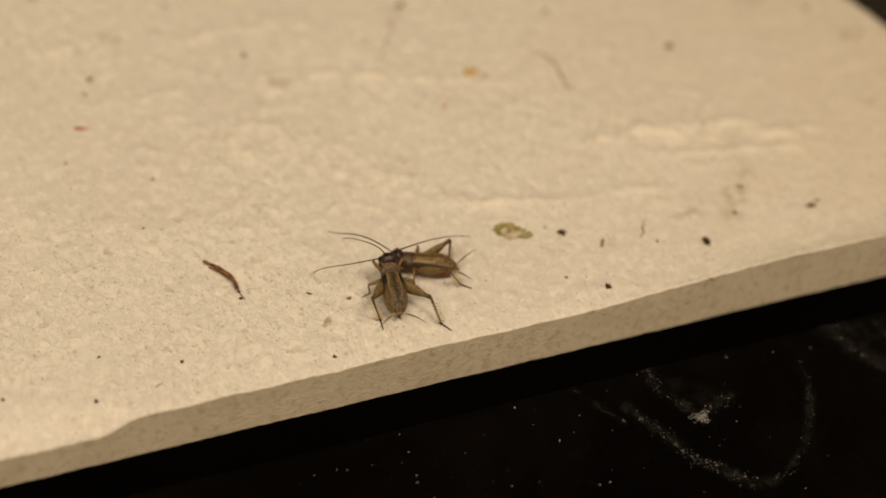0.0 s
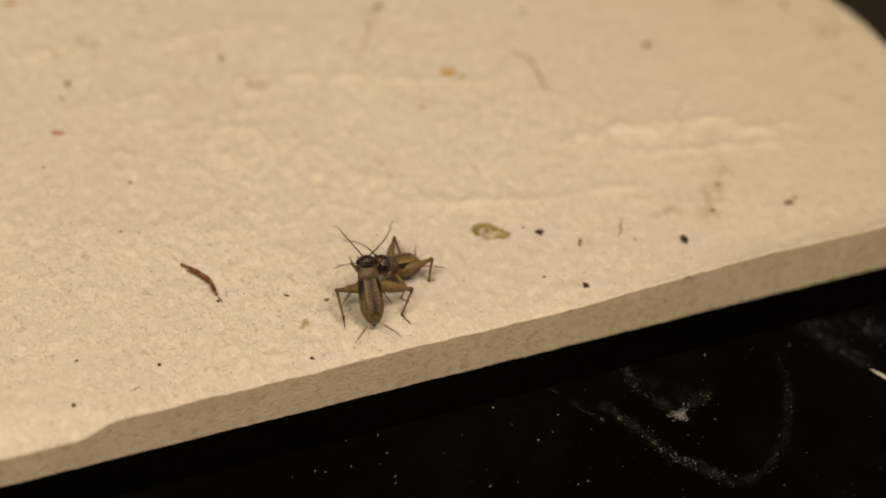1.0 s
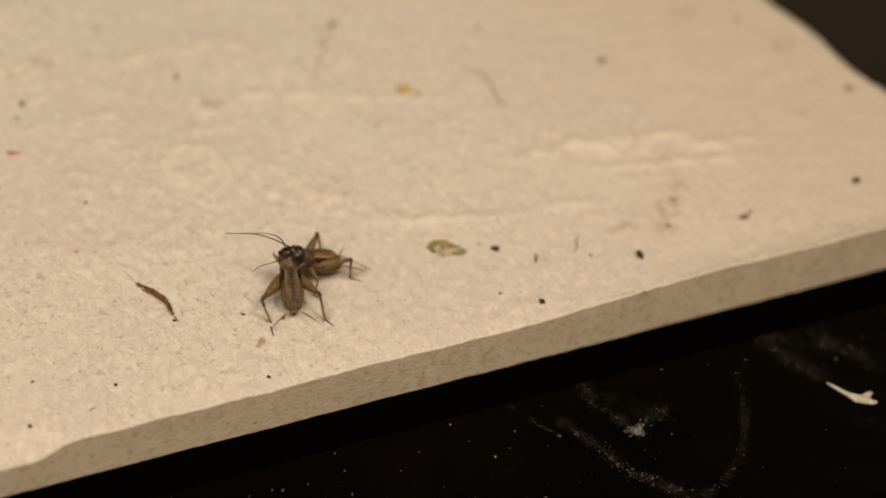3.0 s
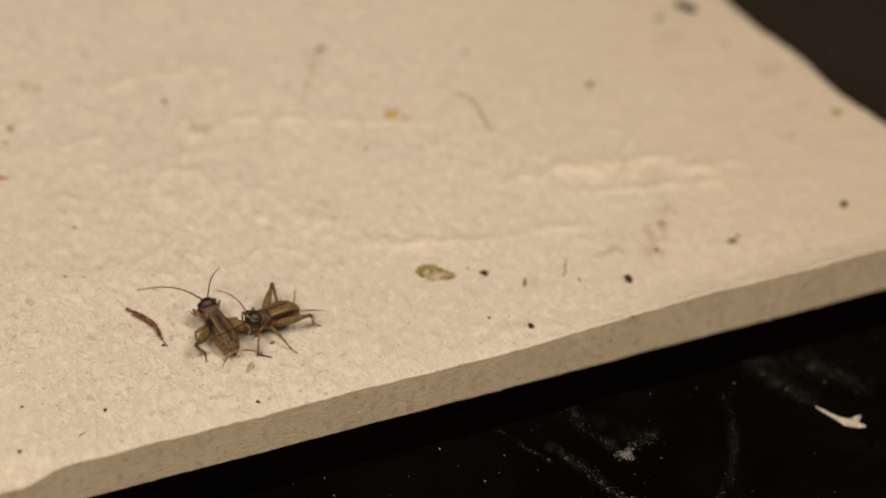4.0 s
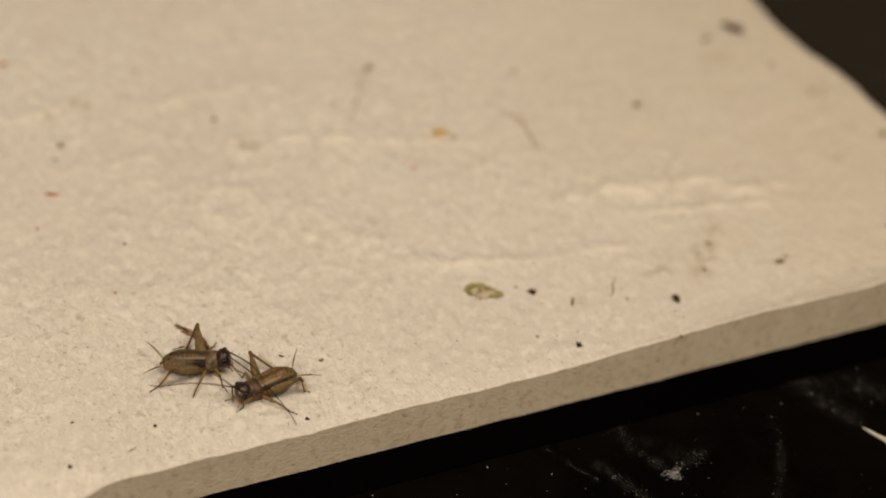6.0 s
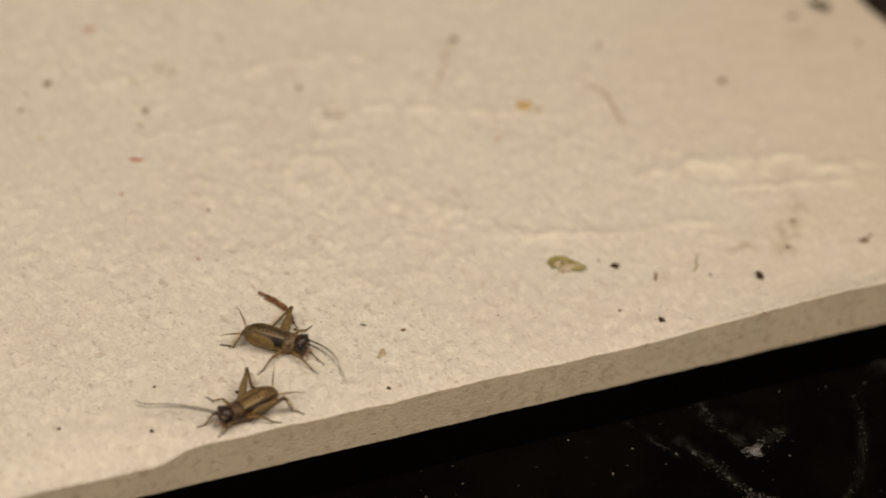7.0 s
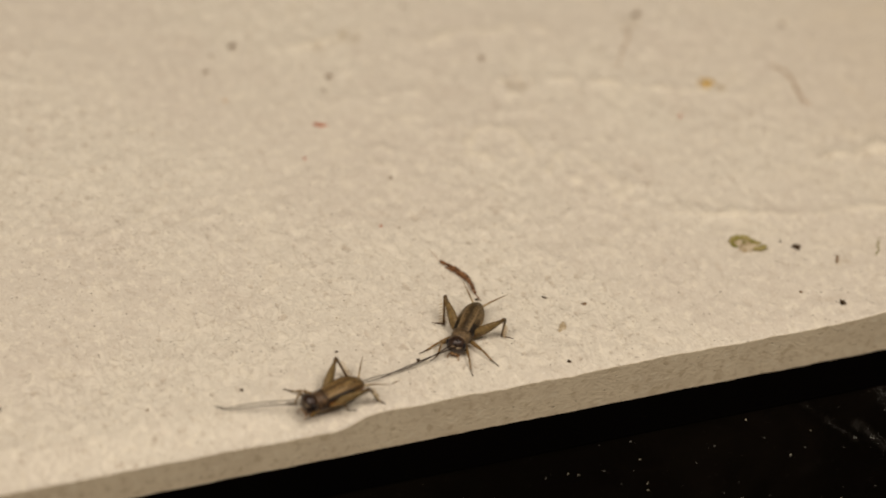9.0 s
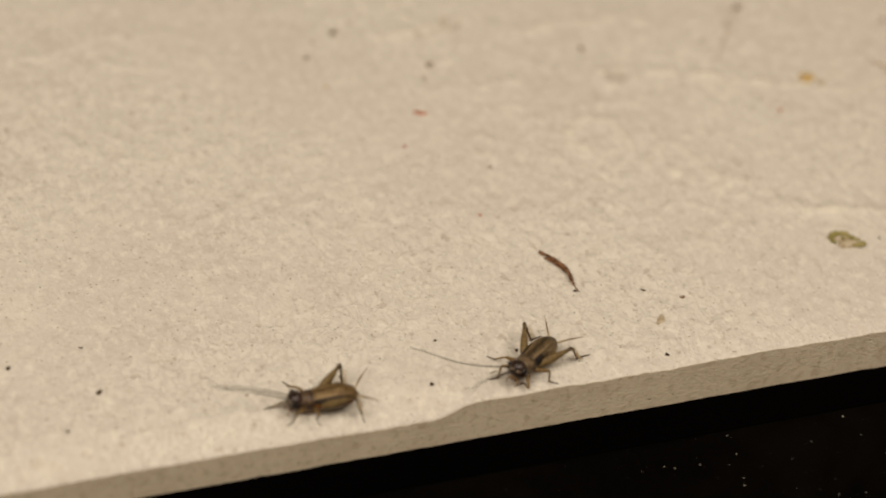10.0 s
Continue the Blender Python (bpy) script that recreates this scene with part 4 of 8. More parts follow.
def thread(name, points, radius, material, label, lift=0.12, taper=0.5, category="fibre"):
    """A thin crooked stalk or fibre lying along points on the tile, in millimetres."""
    pts, radii = [], []
    for k, (p, q) in enumerate(zip(points, points[1:])):
        for s in range(6):
            u = s / 6
            x, y = p[0] + (q[0] - p[0]) * u, p[1] + (q[1] - p[1]) * u
            g = (k + u) / (len(points) - 1)
            pts.append((x + .10 * noise.noise(Vector((x, y, 1))), y + .10 * noise.noise(Vector((x, y, 7))), ground_at(x, y) + radius * 0.7 + lift * math.sin(math.pi * g)))
            radii.append(radius * (1 - taper * abs(2 * g - 1)) * (0.85 + 0.5 * noise.noise(Vector((x * 1.3, y * 1.3, 4)))))
    x0, y0 = points[0]
    bm = bmesh.new()
    tube(bm, [(x - x0, y - y0, z) for x, y, z in pts], radii, 7)
    ob = part(name, bm, material)
    ob.location = (x0 * MM, y0 * MM, 0)
    return tagged(ob, label, category)


thread("dry_stalk", [(-48.0, 34.7), (-46.6, 32.7), (-45.3, 30.1), (-44.6, 28.3), (-44.5, 26.1), (-44.5, 24.2)], 0.62, TWIG_MAT,
       "broken reddish-brown dry stalk lying on cream tile", 0.35, 0.55, "stalk")
thread("dry_stalk", [(-47.4, 33.0), (-45.9, 30.6), (-45.0, 28.9)], 0.30, TWIG_MAT, "thin brown splinter against a dry stalk", 0.3, 0.5, "stalk")
thread("stalk_fibre", [(-44.5, 24.6), (-44.3, 23.4), (-44.0, 22.4)], 0.13, TWIG_MAT, "thin brown fibre at the stalk's end")
thread("stalk_fibre", [(-48.7, 38.6), (-48.2, 36.2), (-47.9, 34.6)], 0.07, FIBRE_MAT, "hair-thin pale fibre at the stalk's end")
thread("fibre", [(37.9, 75.2), (39.8, 73.0), (40.3, 69.3), (39.7, 65.1), (39.5, 62.3), (41.2, 60.8)], 0.26, FIBRE_MAT, "thin pale brown fibre curled on cream tile")
thread("fibre", [(12.1, 94.7), (13.1, 92.7), (12.8, 91.2), (9.9, 87.7), (6.3, 81.2)], 0.14, FIBRE_MAT, "faint brown hair lying curled on cream tile")
thread("fibre", [(-66.9, 5.8), (-66.0, 6.1), (-65.2, 6.5)], 0.10, CRUMB_MATS["brown"], "short dark curled fibre on cream tile")
thread("fibre", [(36.8, 19.8), (35.5, 18.1), (35.0, 16.6), (33.5, 15.0)], 0.16, GREEN_MAT, "short dried green thread on cream tile")


def grain_stuff(name, spots, material, label, category, seed):
    """Many loose grains as one mesh; spots are x, y, z, size in millimetres."""
    rng = random.Random(seed)
    verts, faces = [], []
    for x, y, z, r in spots:
        a = rng.uniform(0, 6.28)
        ca, sa = math.cos(a), math.sin(a)
        long, wide, tall = r * rng.uniform(0.8, 1.9), r * rng.uniform(0.45, 0.9), r * rng.uniform(0.35, 0.7)
        base = len(verts)
        for px, py, pz in ((1, 0.1, 0), (-0.2, 1, 0), (-1, -0.1, 0), (0.15, -1, 0), (rng.uniform(-.4, .4), rng.uniform(-.4, .4), 1)):
            u, v = px * long, py * wide
            verts.append(((x + u * ca - v * sa) * MM, (y + u * sa + v * ca) * MM, (z + pz * tall) * MM))
        faces += [(base, base + 1, base + 4), (base + 1, base + 2, base + 4), (base + 2, base + 3, base + 4), (base + 3, base, base + 4), (base + 3, base + 2, base + 1, base)]
    mesh = bpy.data.meshes.new(name)
    mesh.from_pydata(verts, [], faces)
    mesh.materials.append(material)
    return tagged(new(name, mesh), label, category, kind="stuff")


def tile_dust():
    rng = random.Random(5)
    spots = []
    while len(spots) < 4200:
        x, y = rng.uniform(-165, 118), rng.uniform(1.0, 120) ** 1.0
        if rng.random() > 0.35 + 0.9 * (noise.noise(Vector((x * .035, y * .05, 2))) + 0.25):
            continue
        r = 0.055 + 0.15 * rng.random() ** 4
        spots.append((x, y, ground_at(x, y) - 0.01, r))
    grain_stuff("tile_dust", spots, DUST_MAT, "fine brown dust scattered over the cream tile", "dust", 6)


def smear(points, width, count, rng, big=0.16):
    out = []
    z = TABLE_Z
    for _ in range(count * 5):
        k = rng.randrange(len(points) - 1)
        u = rng.random()
        (x0, y0), (x1, y1) = points[k], points[k + 1]
        x, y = x0 + (x1 - x0) * u, y0 + (y1 - y0) * u
        x, y = x + 0.15 + rng.gauss(0, width), y + 0.4 + rng.gauss(0, width)
        if noise.noise(Vector((x * .5, y * .5, 9))) < -0.12:
            continue
        out.append((x, y, z, 0.024 + 0.6 * big * rng.random() ** 7))
    return out


def table_powder():
    rng = random.Random(11)
    marks = [
        ([(9.4, -9.4), (12.3, -16.3), (14.8, -20.2)], 0.25, 60, 0.12),
        ([(16.8, -17.4), (20.1, -24.6), (22.8, -32.9), (26.4, -36.7), (30.5, -42.8)], 0.9, 260, 0.16),
        ([(25.0, -9.4), (24.3, -13.5), (27.1, -20.4), (29.2, -23.7)], 0.9, 90, 0.12),
        ([(28.6, -23.4), (29.6, -24.2)], 0.75, 260, 0.30),
        ([(29.2, -23.7), (36.2, -20.5)], 0.9, 70, 0.18),
        ([(53.4, -16.1), (51.9, -22.6), (49.4, -28.4), (45.2, -35.2), (39.2, -40.4), (34.3, -42.7)], 0.6, 110, 0.14),
        ([(63.2, -8.9), (65.2, -16.0), (68.7, -21.6)], 1.7, 150, 0.14),
        ([(73.7, -12.7), (76.3, -17.3), (80.4, -23.1)], 1.8, 150, 0.15),
    ]
    spots = []
    for points, width, count, big in marks:
        spots += smear(points, width, count, rng, big)
    grain_stuff("plaster_powder", spots, POWDER_MAT, "white plaster powder smeared on the black table", "powder", 3)
    loose = [(rng.uniform(-110, 115), rng.uniform(-60, -9), TABLE_Z, 0.03 + 0.14 * rng.random() ** 6) for _ in range(900)]
    loose += [(rng.uniform(112, 190), rng.uniform(10, 150), TABLE_Z, 0.05 + 0.25 * rng.random() ** 5) for _ in range(350)]
    grain_stuff("table_dust", loose, POWDER_MAT, "white dust specks on the black table", "dust", 4)


def plaster_grain(x, y, size, seed):
    bm = bmesh.new()
    bmesh.ops.create_icosphere(bm, subdivisions=2, radius=1.0)
    for v in bm.verts:
        k = 0.8 + 0.6 * noise.noise(v.co * 1.4 + Vector((seed * 2.1, 0, seed)))
        v.co = Vector((v.co.x * size * k, v.co.y * size * k * 0.8, (max(v.co.z, -0.5) + 0.5) * size * 0.7 * k)) * MM
    ob = part("plaster_grain", bm, PLASTER_MAT, smooth=False)
    ob.location = Vector((x + 0.15, y + 0.4, TABLE_Z - 0.01)) * MM
    return tagged(ob, "tiny white plaster grain on the black table", "grain", "plaster grains")


def plaster_drip():
    bm = bmesh.new()
    z = 0.35
    x0, y0 = 70.8, -29.4
    for pts, radii in (([(68.7, -25.0), (69.4, -26.4), (70.1, -27.8), (71.0, -29.3), (72.0, -30.8), (73.2, -31.6), (74.2, -31.2)],
                        [.22, .38, .42, .6, 1.1, 1.25, .8]),
                       ([(73.0, -31.3), (74.3, -30.7), (75.4, -30.2)], [1.0, .75, .4]), ([(72.6, -31.2), (74.0, -32.5), (75.0, -33.0)], [.8, .7, .4])):
        tube(bm, [(x - x0, y - y0, z * .6) for x, y in pts], radii, 9, 0.5)
    for v in bm.verts:
        v.co += Vector((0, 0, 1)) * 0.12 * MM * noise.noise(v.co * 1800)
        v.co.z = max(v.co.z, 0.0)
    ob = part("plaster_drip", bm, PLASTER_MAT)
    ob.location = Vector((x0 + 0.15, y0 + 0.4, TABLE_Z)) * MM
    return tagged(ob, "dried cream plaster drip stuck on the black table", "drip")


tile_dust()
table_powder()
plaster_drip()
for seed, (gx, gy, gs) in enumerate([(-3.0, -10.6, .32), (7.5, -16.3, .22), (1.4, -21.0, .3), (-39.7, -14.8, .22), (-38.0, -15.6, .25), (-26.7, -20.8, .25),
                                     (-27.2, -22.4, .25), (5.7, -33.5, .25), (-25.8, -14.9, .25)]):
    plaster_grain(gx, gy, gs * 0.6, seed)


def motions():
    """Keys the camera, both insects, and their legs and feelers."""
    def at(x, y, z, rx, ry, rz):
        return pose(x * MM, y * MM, z * MM, rx, ry, rz)

    walk(cam, PATH, EXPOSURES)
    walk(dark_one, [(0, at(-18.07, 14.73, 1.38, 0, -16, 80)), (0.5, at(-19.69, 11.66, 4.36, 0, -42, 97)), (1, at(-19.55, 12.28, 4.35, 0, -42, 82)), (1.5, at(-21.26, 13.47, 4.51, 0, -43, 94)),
        (2, at(-20.48, 21.26, 3.99, 0, -38, 90)), (2.5, at(-21.49, 19.08, 4.76, 0, -45, 85)), (2.7, at(-20.90, 21.46, 3.73, 0, -36, 75)), (3.8, at(-31.86, 23.36, 1.32, 0, -15, 90)),
        (4, at(-34.60, 21.55, 0.81, 0, -11, 97)), (4.3, at(-36.93, 25.12, -0.18, 0, -2, 91)), (4.5, at(-37.72, 23.45, 2.42, 0, -24, 71)), (4.7, at(-37.11, 22.59, 1.92, 0, -20, 42)),
        (5, at(-35.56, 25.12, 1.68, 0, -18, 18)), (5.2, at(-36.24, 24.34, 2.79, 0, -27, 15)), (6.3, at(-50.49, 21.16, 0.11, 0, -1, -29)), (6.5, at(-50.45, 21.06, 0.11, 0, -1, -26)),
        (6.8, at(-50.99, 17.57, 0.11, 0, -1, -54)), (7, at(-49.79, 19.30, 0.11, 0, -1, -40)), (7.3, at(-49.69, 18.25, 0.11, 0, -1, -34)), (7.5, at(-46.79, 14.93, 0.11, 0, -1, -55)),
        (7.8, at(-47.38, 15.62, 0.11, 0, -1, -56)), (8, at(-49.90, 13.40, 1.48, 0, -8, -78)), (8.2, at(-50.15, 13.51, 1.31, 0, -6, -78)), (8.5, at(-50.46, 12.45, 1.51, 0, -8, -121)),
        (8.8, at(-50.30, 12.48, 0.79, 0, -2, -125)), (9, at(-49.93, 14.16, 0.06, 0, 5, -130)), (9.3, at(-50.83, 9.64, 1.16, 0, -5, -133)), (9.5, at(-55.53, 6.64, 1.16, 0, -5, -134)),
        (9.8, at(-58.57, 5.85, 1.25, 0, -6, -143)), (10, at(-59.27, 4.91, 0.94, 0, -3, -144))])
    walk(dark_one_parts["fore_l_femur"], [(0, at(3.30, 1.10, 1.50, -19, -26, 40)), (0.5, at(3.30, 1.10, 1.50, -19, -26, 40)), (1, at(3.30, 1.10, 1.50, -19, -26, 40)), (1.5, at(3.30, 1.10, 1.50, -19, -26, 40)),
        (2, at(3.30, 1.10, 1.50, -19, -26, 40)), (2.5, at(3.30, 1.10, 1.50, -19, -26, 40)), (2.7, at(3.30, 1.10, 1.50, -19, -26, 40)), (3.8, at(3.30, 1.10, 1.50, -19, -26, 40)),
        (4, at(3.30, 1.10, 1.50, -19, -26, 40)), (4.3, at(3.30, 1.10, 1.50, -19, -26, 40)), (4.5, at(3.30, 1.10, 1.50, -19, -26, 40)), (4.7, at(3.30, 1.10, 1.50, -19, -26, 40)),
        (5, at(3.30, 1.10, 1.50, -19, -26, 40)), (5.2, at(3.30, 1.10, 1.50, -19, -26, 40)), (6.3, at(3.30, 1.10, 1.50, -17, 5, -29)), (6.5, at(3.30, 1.10, 1.50, -17, 5, -29)),
        (6.8, at(3.30, 1.10, 1.50, -18, 6, -20)), (7, at(3.30, 1.10, 1.50, -19, 7, -14)), (7.3, at(3.30, 1.10, 1.50, -19, 6, -0)), (7.5, at(3.30, 1.10, 1.50, -19, 6, 8)),
        (7.8, at(3.30, 1.10, 1.50, -18, -17, 31)), (8, at(3.30, 1.10, 1.50, -12, 19, 51)), (8.2, at(3.30, 1.10, 1.50, -14, 13, 41)), (8.5, at(3.30, 1.10, 1.50, -20, 36, 25)),
        (8.8, at(3.30, 1.10, 1.50, -16, 12, 33)), (9, at(3.30, 1.10, 1.50, -16, -1, 35)), (9.3, at(3.30, 1.10, 1.50, -10, 9, 58)), (9.5, at(3.30, 1.10, 1.50, -0, 33, 89)),
        (9.8, at(3.30, 1.10, 1.50, 7, 36, 110)), (10, at(3.30, 1.10, 1.50, -14, 32, 45))])
    walk(dark_one_parts["fore_l_tibia"], [(0, at(5.31, 2.77, 2.76, -121, 70, -91)), (0.5, at(5.31, 2.77, 2.76, -121, 70, -91)), (1, at(5.31, 2.77, 2.76, -121, 70, -91)), (1.5, at(5.31, 2.77, 2.76, -121, 70, -91)),
        (2, at(5.31, 2.77, 2.76, -121, 70, -91)), (2.5, at(5.31, 2.77, 2.76, -121, 70, -91)), (2.7, at(5.31, 2.77, 2.76, -121, 70, -91)), (3.8, at(5.31, 2.77, 2.76, -121, 70, -91)),
        (4, at(5.31, 2.77, 2.76, -121, 70, -91)), (4.3, at(5.31, 2.77, 2.76, -121, 70, -91)), (4.5, at(5.31, 2.77, 2.76, -121, 70, -91)), (4.7, at(5.31, 2.77, 2.76, -121, 70, -91)),
        (5, at(5.31, 2.77, 2.76, -121, 70, -91)), (5.2, at(5.31, 2.77, 2.76, -121, 70, -91)), (6.3, at(5.83, -0.30, 1.26, -91, 20, -34)), (6.5, at(5.83, -0.30, 1.26, -91, 20, -34)),
        (6.8, at(6.01, 0.10, 1.20, -20, 21, -25)), (7, at(6.10, 0.42, 1.16, -20, 21, -19)), (7.3, at(6.18, 1.09, 1.17, -21, 21, -6)), (7.5, at(6.16, 1.51, 1.20, -20, 21, 3)),
        (7.8, at(5.67, 2.54, 2.35, -42, 63, -13)), (8, at(5.01, 3.24, 0.54, -140, 72, -86)), (8.2, at(5.41, 2.97, 0.82, -93, 76, -48)), (8.5, at(5.43, 2.07, -0.21, -25, 51, 16)),
        (8.8, at(5.68, 2.64, 0.91, -20, 39, 23)), (9, at(5.68, 2.76, 1.56, -17, 14, 30)), (9.15, at(5.26, 3.14, 1.30, -38, 59, 15)), (9.3, at(4.83, 3.52, 1.04, -155, 65, -98)),
        (9.5, at(3.36, 3.53, -0.08, -180, 24, -91)), (9.8, at(2.50, 3.31, -0.20, 174, 24, -77)), (10, at(5.05, 2.85, -0.02, -167, 18, -124))])
    walk(dark_one_parts["fore_l_tarsus"], [(0, at(5.29, 1.94, 0.40, 6, -0, 23)), (0.5, at(5.29, 1.94, 0.40, 6, 0, 23)), (1, at(5.29, 1.94, 0.40, 6, -0, 23)), (1.5, at(5.29, 1.94, 0.40, 6, 0, 23)),
        (2, at(5.29, 1.94, 0.40, 6, -0, 23)), (2.5, at(5.29, 1.94, 0.40, 6, 0, 23)), (2.7, at(5.29, 1.94, 0.40, 6, -0, 23)), (3.8, at(5.29, 1.94, 0.40, 6, 0, 23)),
        (4, at(5.29, 1.94, 0.40, 6, -0, 23)), (4.3, at(5.29, 1.94, 0.40, 6, 13, 23)), (4.5, at(5.29, 1.94, 0.40, 6, -0, 23)), (4.7, at(5.29, 1.94, 0.40, 6, 0, 23)),
        (5, at(5.29, 1.94, 0.40, 6, -0, 23)), (5.2, at(5.29, 1.94, 0.40, 6, -0, 23)), (6.3, at(7.79, -1.60, 0.41, 4, 21, -31)), (6.5, at(7.79, -1.60, 0.41, 4, 21, -31)),
        (6.8, at(8.12, -0.90, 0.31, 7, 17, -23)), (7, at(8.30, -0.34, 0.25, 9, 15, -16)), (7.3, at(8.50, 0.86, 0.27, 12, 16, -3)), (7.5, at(8.49, 1.62, 0.33, 14, 18, 6)),
        (7.8, at(6.78, 2.29, 0.12, 18, 10, 19)), (8, at(5.06, 2.47, -1.84, 21, 15, 39)), (8.2, at(5.82, 2.52, -1.60, 18, 14, 30)), (8.5, at(6.95, 2.52, -2.15, 16, 17, 22)),
        (8.8, at(7.46, 3.40, -0.67, 18, 10, 29)), (9, at(7.77, 3.99, 0.97, 19, 6, 33)), (9.3, at(4.69, 2.48, -1.23, 20, 12, 46)), (9.5, at(3.32, 1.25, -1.11, 24, 9, 83)),
        (9.65, at(3.18, 1.17, -1.16, 16, 2, 133)), (9.8, at(3.03, 1.09, -1.21, 5, 3, -177)), (9.9, at(3.38, 0.97, -1.00, -2, 4, -103)), (10, at(3.73, 0.86, -0.78, -3, 11, -29))])
    walk(dark_one_parts["mid_l_femur"], [(0, at(1.90, 1.35, 1.40, 6, -2, 106)), (0.5, at(1.90, 1.35, 1.40, 15, 42, 136)), (1, at(1.90, 1.35, 1.40, 15, 42, 136)), (1.5, at(1.90, 1.35, 1.40, 16, 41, 137)),
        (2, at(1.90, 1.35, 1.40, 15, 43, 132)), (2.5, at(1.90, 1.35, 1.40, 16, 40, 139)), (2.7, at(1.90, 1.35, 1.40, 14, 44, 130)), (3.8, at(1.90, 1.35, 1.40, 6, 5, 108)),
        (4, at(1.90, 1.35, 1.40, 5, -4, 105)), (4.3, at(1.90, 1.35, 1.40, 6, -37, 101)), (4.5, at(1.90, 1.35, 1.40, 9, 24, 118)), (4.7, at(1.90, 1.35, 1.40, 7, 14, 112)),
        (5, at(1.90, 1.35, 1.40, 7, 12, 111)), (5.2, at(1.90, 1.35, 1.40, 11, 31, 122)), (6.3, at(1.90, 1.35, 1.40, -5, -2, 74)), (6.5, at(1.90, 1.35, 1.40, -5, -2, 74)),
        (6.8, at(1.90, 1.35, 1.40, -5, -2, 74)), (7, at(1.90, 1.35, 1.40, -5, -2, 74)), (7.3, at(1.90, 1.35, 1.40, -5, -2, 74)), (7.5, at(1.90, 1.35, 1.40, -5, 3, 75)),
        (7.8, at(1.90, 1.35, 1.40, -5, 3, 75)), (8, at(1.90, 1.35, 1.40, -5, 17, 75)), (8.2, at(1.90, 1.35, 1.40, -5, 17, 74)), (8.5, at(1.90, 1.35, 1.40, -6, 21, 72)),
        (8.8, at(1.90, 1.35, 1.40, -7, 12, 70)), (9, at(1.90, 1.35, 1.40, -7, 0, 68)), (9.3, at(1.90, 1.35, 1.40, 0, -6, 90)), (9.5, at(1.90, 1.35, 1.40, 7, -9, 108)),
        (9.8, at(1.90, 1.35, 1.40, 6, -8, 108)), (10, at(1.90, 1.35, 1.40, 8, -14, 111))])
    walk(dark_one_parts["mid_l_tibia"], [(0, at(1.05, 4.33, 1.50, 150, 79, -104)), (0.5, at(0.25, 2.96, -0.67, 21, 56, 143)), (1, at(0.25, 2.96, -0.67, 21, 56, 143)), (1.5, at(0.19, 2.94, -0.64, 21, 55, 144)),
        (2, at(0.38, 3.01, -0.73, 20, 58, 139)), (2.5, at(0.10, 2.91, -0.59, 21, 54, 146)), (2.7, at(0.47, 3.05, -0.76, 19, 58, 137)), (3.8, at(0.94, 4.29, 1.14, 142, 80, -110)),
        (4, at(1.09, 4.33, 1.63, 151, 79, -103)), (4.3, at(1.44, 3.78, 3.27, 76, 85, -179)), (4.5, at(0.57, 3.84, 0.12, 53, 80, 167)), (4.7, at(0.76, 4.13, 0.63, 111, 82, -139)),
        (5, at(0.80, 4.17, 0.74, 121, 82, -129)), (5.2, at(0.48, 3.59, -0.20, 33, 73, 149)), (6.3, at(2.73, 4.33, 1.52, -6, 29, 71)), (6.5, at(2.73, 4.33, 1.52, -6, 29, 71)),
        (6.8, at(2.73, 4.33, 1.52, -6, 29, 71)), (7, at(2.73, 4.33, 1.52, -6, 29, 71)), (7.3, at(2.73, 4.33, 1.52, -6, 29, 71)), (7.5, at(2.70, 4.34, 1.22, -5, 18, 74)),
        (7.8, at(2.70, 4.34, 1.22, -5, 18, 74)), (8, at(2.67, 4.21, 0.47, -6, 32, 73)), (8.2, at(2.73, 4.20, 0.51, -6, 32, 72)), (8.5, at(2.78, 4.10, 0.27, -7, 36, 70)),
        (8.8, at(2.94, 4.20, 0.78, -7, 26, 68)), (9, at(3.04, 4.23, 1.38, -8, 15, 66)), (9.3, at(1.90, 4.43, 1.73, 0, 75, 90)), (9.5, at(0.95, 4.26, 1.91, 79, 83, -172)),
        (9.8, at(0.96, 4.27, 1.81, 56, 82, 164)), (10, at(0.82, 4.16, 2.16, 69, 82, -179))])
